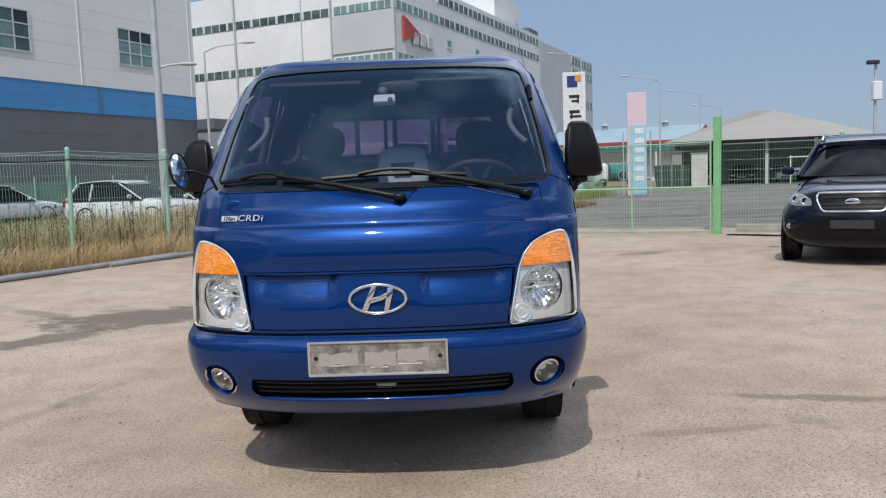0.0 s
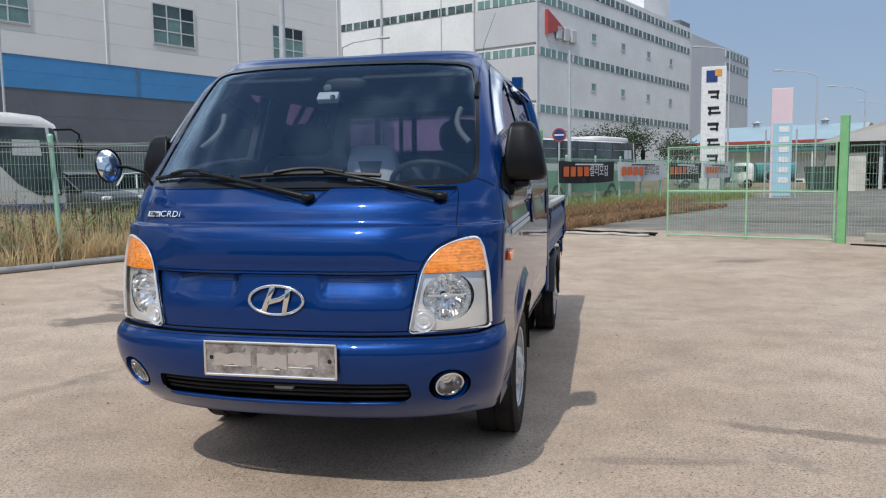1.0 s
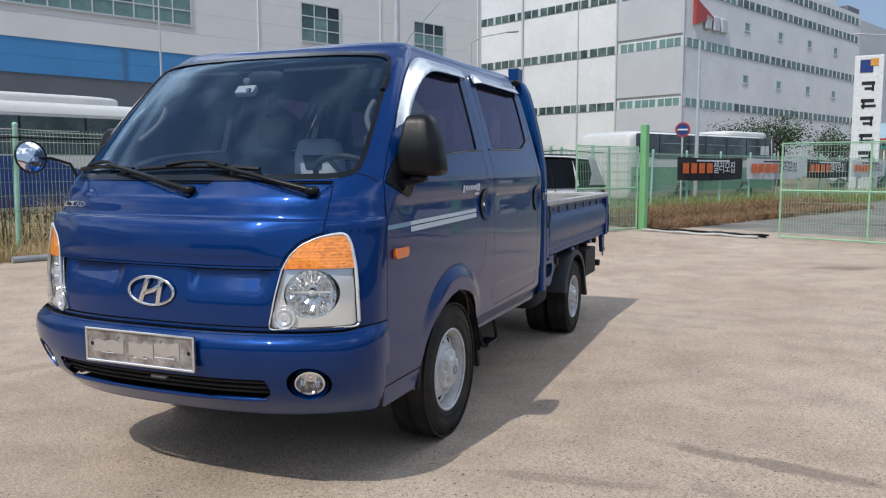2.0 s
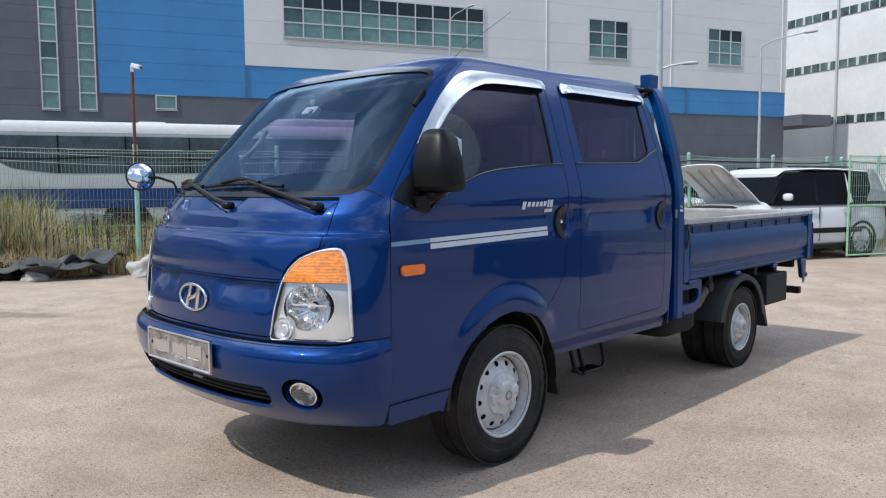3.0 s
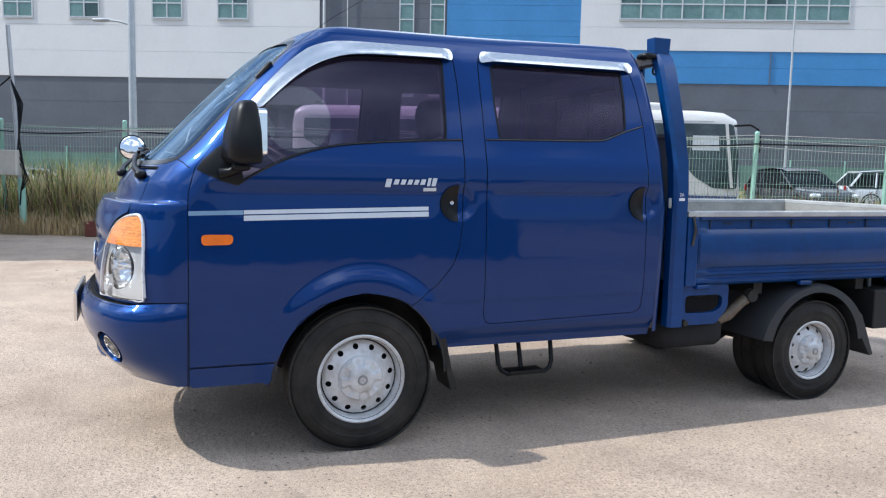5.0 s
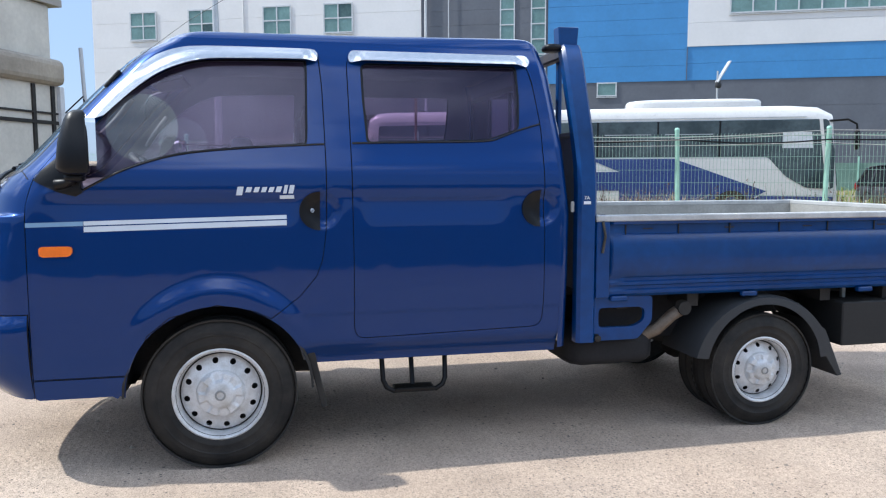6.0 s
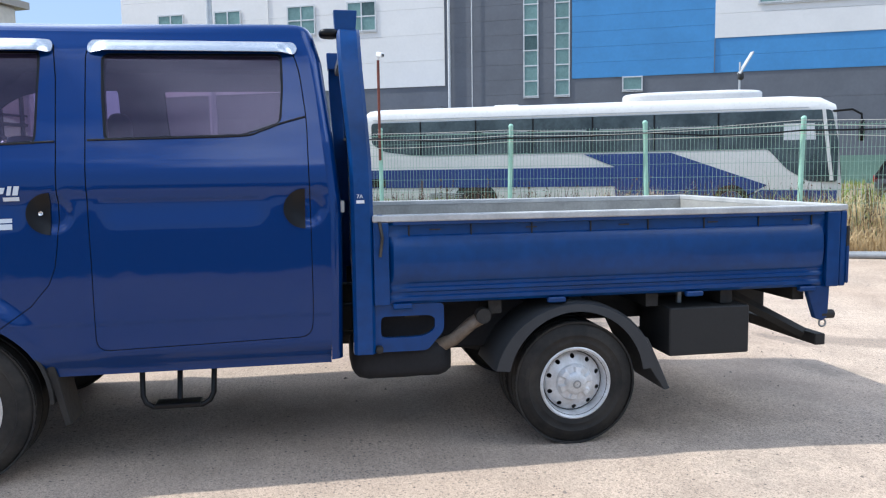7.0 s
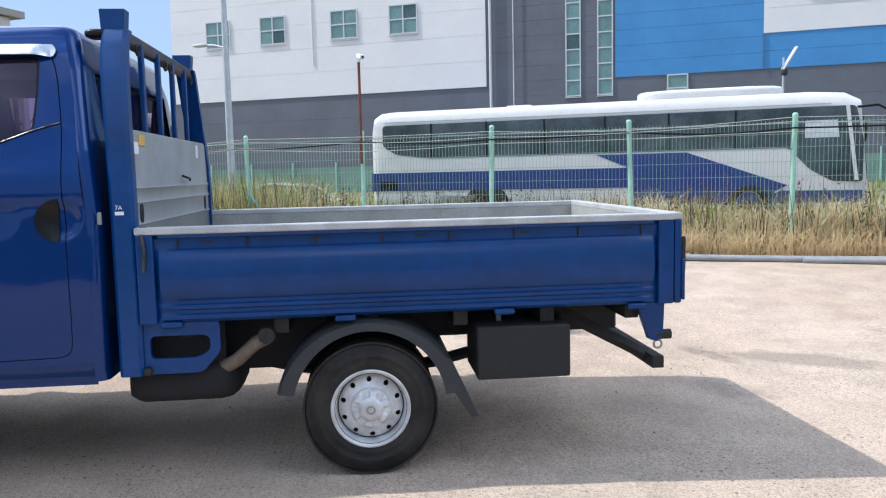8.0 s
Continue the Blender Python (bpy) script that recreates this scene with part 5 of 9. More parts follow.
def seat(x, y, w, back_h, head=True):
    s = new("cab_seat")
    s.parent = truck
    s["label"] = "dark cloth cab seat"
    part("seat_cushion", round_box((x, y, 0.80), (w, 0.50, 0.20), 4, 14), SEAT, s, smooth=60)
    part("seat_back", round_box((0, 0, 0), (w, 0.16, back_h), 4, 14, pose(0, 0, 0, -14, 0, 0)), SEAT, s, smooth=60, m=pose(x, y + 0.30, 0.86 + back_h / 2))
    if head:
        part("headrest", round_box((x, y + 0.42, 0.95 + back_h), (w * 0.50, 0.11, 0.19), 3, 12), SEAT, s, smooth=60)


seat(0.44, 1.22, 0.50, 0.56)
seat(-0.46, 1.22, 0.52, 0.56)
for x in (-0.40, 0.0, 0.40):
    seat(x, 2.12, 0.44, 0.50, False)
part("centre_console", round_box((0.03, 1.30, 1.18), (0.27, 0.12, 0.56), 6, 12), CONSOLE, truck, "pale grey folded centre seat back", smooth=60)
part("cup_recess", prism([(-0.035, 1.375), (0.095, 1.375), (0.075, 1.30), (-0.015, 1.30)], "y", 1.234, 1.242, 0.003), DARKGREY, truck, "dark tray recess")
part("toll_device", box((-0.003, 0.735, 1.655), (0.10, 0.03, 0.05), pose(0, 0, 0, -45, 0, 0), 0.006, 2), CONSOLE, truck, "white toll device with a clear suction cup")
part("suction_cup", round_box((-0.012, 0.752, 1.70), (0.042, 0.02, 0.034), 2.4, 10), TRIM_GREY, truck, "clear suction cup mount", smooth=60)
part("device_lens", lathe([(-0.02, 0.001), (-0.015, 0.012), (0, 0.014)], 16, "y", (0.025, 0.72, 1.652)), CHROME, truck, "round chrome lens", smooth=60)
part("inner_mirror", round_box((0.06, 0.80, 1.72), (0.20, 0.04, 0.06), 3, 10), DARKGREY, truck, "dark interior mirror", smooth=60)
for sg in (1, -1):
    part("grab_handle", tube([(sg * (0.645 - 0.035 * math.sin(a) - 0.06 * a / 3.14), 0.74 + 0.12 * a / 3.14, 1.44 + 0.16 * a / 3.14) for a in np.linspace(0, 3.14, 11)], 0.014, 8), TRIM_GREY, truck, "grey moulded grab handle", smooth=60)
    part("sun_visor", box((sg * 0.34, 0.92, 1.765), (0.44, 0.17, 0.02), pose(0, 0, 0, 12, 0, 0), 0.008, 2), DARKGREY, truck, "grey sun visor")

def reach(poly, c, a):
    """Distance from c to an outline in the direction a."""
    best = 0.0
    dx, dz = math.cos(a), math.sin(a)
    for (x0, z0), (x1, z1) in zip(poly, poly[1:] + poly[:1]):
        ex, ez = x1 - x0, z1 - z0
        det = dx * -ez + dz * ex
        if abs(det) > 1e-9:
            t = ((x0 - c[0]) * -ez + (z0 - c[1]) * ex) / det
            k = (dx * (z0 - c[1]) - dz * (x0 - c[0])) / det
            if t > 0 and -1e-6 <= k <= 1.000001:
                best = max(best, t)
    return best


def open_plate(outer, inner, c, x0, x1, n=96):
    """A flat plate across x with an opening, both outlines in (y, z) seen from c."""
    bm = bmesh.new()
    cols = []
    for k in range(n):
        a = 2 * math.pi * (k + 0.5) / n
        ro, ri = reach(outer, c, a), reach(inner, c, a)
        cols.append([bm.verts.new((x, c[0] + r * math.cos(a), c[1] + r * math.sin(a))) for r, x in ((ro, x0), (ro, x1), (ri, x1), (ri, x0))])
    for p, q in zip(cols, cols[1:] + cols[:1]):
        for i in range(4):
            bm.faces.new((p[i], p[(i + 1) % 4], q[(i + 1) % 4], q[i]))
    bmesh.ops.recalc_face_normals(bm, faces=bm.faces[:])
    return bm


# ---- chassis
for sg in (1, -1):
    part("chassis_rail", box((sg * 0.36, 2.95, 0.56), (0.07, 4.2, 0.13), bevel=0.01), UNDER, truck, "black steel chassis rail")
    part("cross_rail", tube([(sg * 0.62, 4.66, 0.66), (sg * 0.66, 5.10, 0.425)], 0.028, 4), UNDER, truck, "sloping black steel rail")
    # front mud flap
    part("mud_flap", prism([(1.575, 0.50), (1.61, 0.50), (1.665, 0.24), (1.640, 0.235)], "x", sg * 0.62, sg * 0.80, 0.004), UNDER, truck, "black rubber mud flap")
    # rear mudguard over the twin tyres
    bm = bmesh.new()
    rr = []
    arc = [math.radians(a) for a in np.linspace(168, 8, 26)]
    for a in arc:
        r = 0.375
        y, z = HUB_R[0] - 0.0 + r * math.cos(a) * 1.06, 0.292 + r * math.sin(a)
        rr.append([bm.verts.new((sg * x, y + dy, z + dz)) for x, dy, dz in ((0.50, 0, 0), (0.80, 0, 0), (0.832, -0.012 * math.cos(a), -0.012 * math.sin(a)), (0.836, -0.075 * math.cos(a), -0.045 * math.sin(a)), (0.824, -0.075 * math.cos(a), -0.045 * math.sin(a)), (0.815, -0.012 * math.cos(a), -0.012 * math.sin(a)), (0.50, -0.010 * math.cos(a), -0.01 * math.sin(a)))])
    for r0, r1 in zip(rr, rr[1:]):
        for k in range(7):
            bm.faces.new((r0[k], r0[(k + 1) % 7], r1[(k + 1) % 7], r1[k]))
    bmesh.ops.recalc_face_normals(bm, faces=bm.faces[:])
    part("rear_mudguard", bm, DARKGREY, truck, "dark grey plastic mudguard", smooth=40)
    part("mud_flap", prism([(4.10, 0.53), (4.19, 0.48), (4.245, 0.36), (4.300, 0.235), (4.272, 0.230), (4.185, 0.36)], "x", sg * 0.50, sg * 0.828, 0.004), DARKGREY, truck, "black rubber mud flap")
    part("hinge_bracket", open_plate(rounded([(2.862, 0.474), (3.16, 0.474), (3.235, 0.56), (3.235, 0.684), (2.862, 0.684)], 0.02), rounded([(2.955, 0.537), (3.14, 0.537), (3.195, 0.565), (3.195, 0.618), (3.17, 0.632), (2.955, 0.632)], 0.025), (3.07, 0.585), sg * 0.775, sg * 0.80), BLUE_BED, truck, "blue bracket plate with an oblong opening", smooth=30)
    # black sheet stands in for the shade seen through the opening
    part("bracket_backing", box((sg * 0.70, 3.06, 0.585), (0.02, 0.36, 0.19)), SEAM, truck, "black sheet added to darken the bracket's opening")
    part("bracket_bolt", lathe([(sg * 0.80, 0.018), (sg * 0.825, 0.016), (sg * 0.828, 0.006), (sg * 0.828, 0.001)], 16, "x", (0, 2.945, 0.490)), UNDER, truck, "grimy steel bolt head", smooth=30)
    part("rear_hook_post", prism([(5.0, 0.69), (5.128, 0.69), (5.122, 0.535), (5.095, 0.515), (5.055, 0.53)], "x", sg * 0.775, sg * 0.81, 0.006), BLUE_BED, truck, "blue hook bracket")
    part("rope_hook", tube([(sg * 0.79, 5.09, 0.545), (sg * 0.79, 5.16, 0.545)], 0.022, 10), UNDER, truck, "steel rope hook", smooth=50)
    part("hook_ring", torus(0.018, 0.005, 16, 6), GALV, truck, "small steel ring", smooth=60, m=pose(sg * 0.80, 5.10, 0.505, 0, 90, 0))
    # side step
    st = part("side_step", tube([(sg * 0.66, 1.925, 0.47), (sg * 0.70, 1.93, 0.315), (sg * 0.71, 1.945, 0.285), (sg * 0.715, 1.975, 0.268), (sg * 0.715, 2.18, 0.268), (sg * 0.71, 2.21, 0.285), (sg * 0.70, 2.225, 0.315), (sg * 0.66, 2.23, 0.47)], 0.012, 8), BLACK, truck, "dark tubular side step", smooth=60)
    part("step_plate", box((sg * 0.69, 2.075, 0.272), (0.09, 0.19, 0.02), bevel=0.004), BLACK, st)
    part("step_post", tube([(sg * 0.66, 2.075, 0.28), (sg * 0.60, 2.075, 0.47)], 0.012, 8), BLACK, st)
part("battery_box", box((0.64, 4.505, 0.497), (0.34, 0.405, 0.228), bevel=0.006), mat("matt_black_box", (0.012, 0.012, 0.012), rough=0.7, vary=0.2), truck, "matt black steel box under the bed")
part("box_strap", box((0.66, 4.42, 0.645), (0.02, 0.02, 0.09)), GALV, truck, "steel hanger")
part("box_strap", box((0.66, 4.62, 0.645), (0.02, 0.02, 0.09)), GALV, truck, "steel hanger")
part("fuel_tank", round_box((0.53, 3.06, 0.415), (0.46, 0.46, 0.17), 6, 14), SEAM, truck, "black fuel tank", smooth=50)
part("spare_carrier", box((-0.45, 4.5, 0.5), (0.3, 0.5, 0.18), bevel=0.02), UNDER, truck, "dark box under the bed")
part("filler_pipe", tube([(0.745, 3.42, 0.60), (0.75, 3.37, 0.575), (0.745, 3.29, 0.505), (0.70, 3.22, 0.465)], [0.032, 0.030, 0.030, 0.034], 10), mat("tan_hose", (0.19, 0.15, 0.11), rough=0.6, vary=0.5, scale=14, col2=(0.09, 0.06, 0.04)), truck, "tan filler hose", smooth=60)
part("filler_cap", lathe([(0.785, 0.001), (0.785, 0.034), (0.75, 0.040)], 20, "x", (0, 3.42, 0.61)), UNDER, truck, "round filler cap", smooth=40)
# made-up black box that keeps bright ground from showing under the bed
part("inner_shield", box((0.46, 3.36, 0.54), (0.20, 0.62, 0.24), bevel=0.01), SEAM, truck, "black box added to darken the space behind the filler")
part("rear_axle", tube([(-0.5, HUB_R[0], 0.285), (-0.1, HUB_R[0], 0.285), (0, HUB_R[0], 0.285), (0.1, HUB_R[0], 0.285), (0.5, HUB_R[0], 0.285)], [0.045, 0.06, 0.13, 0.06, 0.045], 14), UNDER, truck, "black rear axle", smooth=60)
for x in (-0.42, 0.42):
    part("leaf_spring", tube([(x, 3.25, 0.45), (x, 3.55, 0.38), (x, HUB_R[0], 0.35), (x, 4.15, 0.38), (x, 4.45, 0.45)], 0.028, 4), UNDER, truck, "leaf spring")
part("front_axle", tube([(-0.62, HUB_F[0], 0.327), (0.62, HUB_F[0], 0.327)], 0.05, 10), UNDER, truck, "front suspension beam", smooth=60)
part("engine_sump", round_box((0, 1.1, 0.45), (0.7, 1.3, 0.34), 5, 10), UNDER, truck, "grimy engine and gearbox", smooth=50)
part("drive_shaft", tube([(0, 1.6, 0.45), (0, 3.7, 0.33)], 0.035, 10), UNDER, truck, smooth=60)
part("exhaust_pipe", tube([(-0.25, 1.7, 0.40), (-0.28, 3.3, 0.38), (-0.55, 3.5, 0.42), (-0.6, 4.9, 0.45)], 0.03, 8), UNDER, truck, "rusty exhaust pipe", smooth=60)
part("under_run_bar", box((0, 5.115, 0.415), (1.54, 0.055, 0.055), bevel=0.004), UNDER, truck, "square steel bar across the tail")

# ---- bed
BED0, BED1 = 2.925, 5.162
part("bed_floor", box((0, (BED0 + BED1) / 2, 0.715), (1.56, BED1 - BED0, 0.04)), GREYBED, truck, "worn grey bed floor")
for y in np.linspace(3.1, 5.0, 6):
    part("cross_member", box((0, float(y), 0.645), (1.50, 0.06, 0.06)), UNDER, truck, "black cross member")
SECTION = [(0.686, 0.800), (0.700, 0.814), (0.716, 0.814), (0.722, 0.806), (0.736, 0.806), (0.742, 0.815), (0.756, 0.815), (0.762, 0.807), (0.776, 0.807), (0.786, 0.818), (0.82, 0.827), (0.87, 0.830), (0.93, 0.826), (0.975, 0.814), (0.988, 0.800), (1.030, 0.799), (1.034, 0.824), (1.048, 0.826)]


def side_gate(sg):
    gate = new("side_gate")
    gate.parent = truck
    gate["label"] = "blue ribbed drop side with a pale worn rail"
    bm = bmesh.new()
    y0, y1 = BED0 + 0.07, BED1 - 0.07
    ys = [y0, y0 + 0.02] + list(np.linspace(y0 + 0.1, y1 - 0.1, 14)) + [y1 - 0.02, y1]
    cols = []
    for y in ys:
        e = 0.0 if y0 + 0.015 < y < y1 - 0.015 else 1.0
        wob = 0.0015 * noise.noise((y * 3, sg * 5.0, 0))
        cols.append([bm.verts.new((sg * (x * (1 - e) + 0.803 * e + wob), float(y), z)) for z, x in SECTION])
    for c0, c1 in zip(cols, cols[1:]):
        for k in range(len(SECTION) - 1):
            bm.faces.new((c0[k], c0[k + 1], c1[k + 1], c1[k]))
    bmesh.ops.recalc_face_normals(bm, faces=bm.faces[:])
    if sum(f.normal.x * f.calc_area() for f in bm.faces) * sg < 0:
        bmesh.ops.reverse_faces(bm, faces=bm.faces[:])
    part("gate_panel", bm, BLUE_BED, gate, smooth=40)
    part("gate_inner", box((sg * 0.787, (BED0 + BED1) / 2, 0.868), (0.014, BED1 - BED0 - 0.01, 0.36)), GREYBED, gate, "grey inner face")
    for y in (BED0 + 0.036, BED1 - 0.036):
        part("gate_end", box((sg * 0.811, y, 0.866), (0.036, 0.068, 0.362), bevel=0.006, seg=2), BLUE_BED, gate)
    part("top_rail", box((sg * 0.806, (BED0 + BED1) / 2, 1.063), (0.054, BED1 - BED0, 0.030), bevel=0.006, seg=2), CAPRAIL, gate, "pale worn top rail")
    for y in (3.05, 3.75, 4.42, 5.0):
        part("gate_hinge", box((sg * 0.812, y, 0.678), (0.03, 0.085, 0.024), bevel=0.005), BLUE_BED, gate)
    for y in np.linspace(3.2, 4.95, 5):
        part("rope_slot", box((sg * 0.802, float(y), 1.010), (0.005, 0.05, 0.006)), mat("rusty_scuffed_paint", (0.05, 0.042, 0.040), rough=0.8, vary=0.6, scale=40) if "rusty_scuffed_paint" not in bpy.data.materials else bpy.data.materials["rusty_scuffed_paint"], gate, "scuffed rope slot")


    for y in np.linspace(BED0 + 0.16, BED1 - 0.14, 8):
        part("rope_tab", box((sg * 0.8035, float(y), 1.008), (0.006, 0.006, 0.052), bevel=0.001), UNDER, gate, "thin dark rope tab")


side_gate(1)
side_gate(-1)
tg = part("tailgate", box((0, BED1 + 0.018, 0.868), (1.655, 0.034, 0.365), bevel=0.008, seg=2), BLUE_BED, truck, "blue tailgate, closed")
part("top_rail", box((0, BED1 + 0.012, 1.064), (1.655, 0.05, 0.030), bevel=0.006, seg=2), CAPRAIL, tg, "pale worn top rail")
part("gate_inner", box((0, BED1 - 0.006, 0.875), (1.56, 0.012, 0.35)), GREYBED, tg, "grey inner face")
for sg in (1, -1):
    part("tail_catch", box((sg * 0.822, BED1 + 0.042, 0.90), (0.016, 0.018, 0.15), bevel=0.005), UNDER, tg, "black tailgate catch")
    part("corner_plate", box((sg * 0.815, BED1 + 0.040, 0.79), (0.04, 0.014, 0.18), bevel=0.005), BLUE_BED, tg)

# headboard
hb = new("headboard")
hb.parent = truck
hb["label"] = "blue headboard frame over a grey sheet"
PX = [(0.474, 0.800), (1.20, 0.800), (1.32, 0.792), (1.50, 0.762), (1.70, 0.715), (1.80, 0.685), (1.86, 0.655), (1.885, 0.63)]
for sg in (1, -1):
    bm = bmesh.new()
    rows = []
    for z, x in PX:
        d = 0.03 if z < 1.86 else 0.03
        a = smoothstep(1.2, 1.85, z) * 0.035
        rows.append([bm.verts.new((sg * (x + dx), y, z)) for dx, y in ((0.03, 2.850 - a), (0.03, 2.915 - a * 0.8), (0.012, 2.930 - a * 0.8), (-0.035, 2.930 - a * 0.8), (-0.035, 2.835 - a), (0.012, 2.835 - a))])
    for r0, r1 in zip(rows, rows[1:]):
        for k in range(6):
            bm.faces.new((r0[k], r0[(k + 1) % 6], r1[(k + 1) % 6], r1[k]))
    bm.faces.new(rows[0])
    bm.faces.new(rows[-1])
    bmesh.ops.recalc_face_normals(bm, faces=bm.faces[:])
    part("headboard_post", bm, BLUE_BED, hb, smooth=35)
    part("load_stop", prism([(2.795, 1.872), (2.885, 1.872), (2.893, 1.968), (2.790, 1.968)], "x", sg * 0.585, sg * 0.655, 0.004), BLUE_BED, hb, "dark blue load stop")
    part("post_latch", tube([(sg * 0.835, 2.955, 1.05), (sg * 0.842, 2.965, 0.98), (sg * 0.835, 2.955, 0.90)], 0.007, 6), mat("worn_latch_steel", (0.10, 0.09, 0.075), rough=0.5, metal=0.4, vary=0.5, scale=40) if sg > 0 else bpy.data.materials["worn_latch_steel"], hb, "worn steel gate latch")
    part("latch_plate", box((sg * 0.815, 2.958, 0.97), (0.02, 0.03, 0.22), bevel=0.004), BLUE_BED, hb)
    part("sticker", box((sg * 0.8315, 2.876, 1.138), (0.002, 0.034, 0.014)), WHITE_LABEL, hb, "small white maintenance sticker")
    part("sticker_mark", letters("7A", 0.024, 0.0006), WHITE_LABEL, hb, "small white sticker characters", m=pose(sg * 0.832, 2.874, 1.160, 90, 0, 90 * sg))
part("headboard_bar", box((0, 2.862, 1.862), (1.20, 0.05, 0.055), bevel=0.008), mat("worn_dark_steel", (0.03, 0.035, 0.05), rough=0.55, vary=0.5, scale=12, col2=(0.08, 0.06, 0.05)), hb, "worn dark top bar")
for x in (-0.42, -0.14, 0.14, 0.42):
    part("headboard_upright", box((x, 2.885, 1.66), (0.035, 0.022, 0.40), bevel=0.004), BLUE_BED, hb)
for sg in (1, -1):
    part("rope_ring", torus(0.022, 0.006, 16, 6), UNDER, hb, "black rope ring", smooth=60, m=pose(sg * 0.52, 2.90, 1.82, 90, 0, 0))
    part("rope_ring", torus(0.022, 0.006, 16, 6), UNDER, hb, "black rope ring", smooth=60, m=pose(sg * 0.05, 2.90, 1.82, 90, 0, 0))
prof = [(2.915, 0.70), (2.915, 1.075), (2.922, 1.085), (2.915, 1.095), (2.915, 1.165), (2.922, 1.175), (2.915, 1.185), (2.915, 1.225), (2.922, 1.235), (2.915, 1.245), (2.913, 1.46), (2.906, 1.475), (2.886, 1.475), (2.886, 1.46), (2.908, 1.45), (2.908, 0.70)]
bm = prism(prof, "x", -0.765, 0.765)
sheet = part("headboard_sheet", bm, GALV, hb, "grey pressed steel sheet", smooth=35)
for sg in (1, -1):
    part("sheet_slot", round_box((sg * 0.66, 2.916, 1.13), (0.05, 0.008, 0.085), 3, 10), SEAM, sheet, "dark oval slot", smooth=60)
part("yellow_sticker", box((0.60, 2.9152, 1.435), (0.09, 0.003, 0.045)), YELLOW, sheet, "faded yellow sticker")
part("white_sticker", box((0.69, 2.915, 1.40), (0.07, 0.003, 0.05)), WHITE_LABEL, sheet, "faded white sticker")
part("white_sticker", box((-0.50, 2.915, 1.42), (0.05, 0.003, 0.07)), WHITE_LABEL, sheet, "faded white sticker")
part("sheet_handle", tube([(-0.12, 2.917, 1.285), (-0.10, 2.945, 1.275), (-0.16, 2.945, 1.270), (-0.20, 2.935, 1.262)], 0.006, 6), UNDER, sheet, "black wire hook")
part("cab_lock", box((0.835, 2.80, 1.12), (0.012, 0.016, 0.05), bevel=0.003), GALV, truck, "pale steel cab lock")
part("work_lamp", round_box((0.62, 2.77, 1.87), (0.10, 0.09, 0.04), 3, 10), BLACK, hb, "small black lamp beside the load stop", smooth=60)

# ---------------------------------------------------------------- the ground
F = pose(0, 0, 0, 0, 0, 66)  # frame of the fence: x along it, y across it towards the warehouse


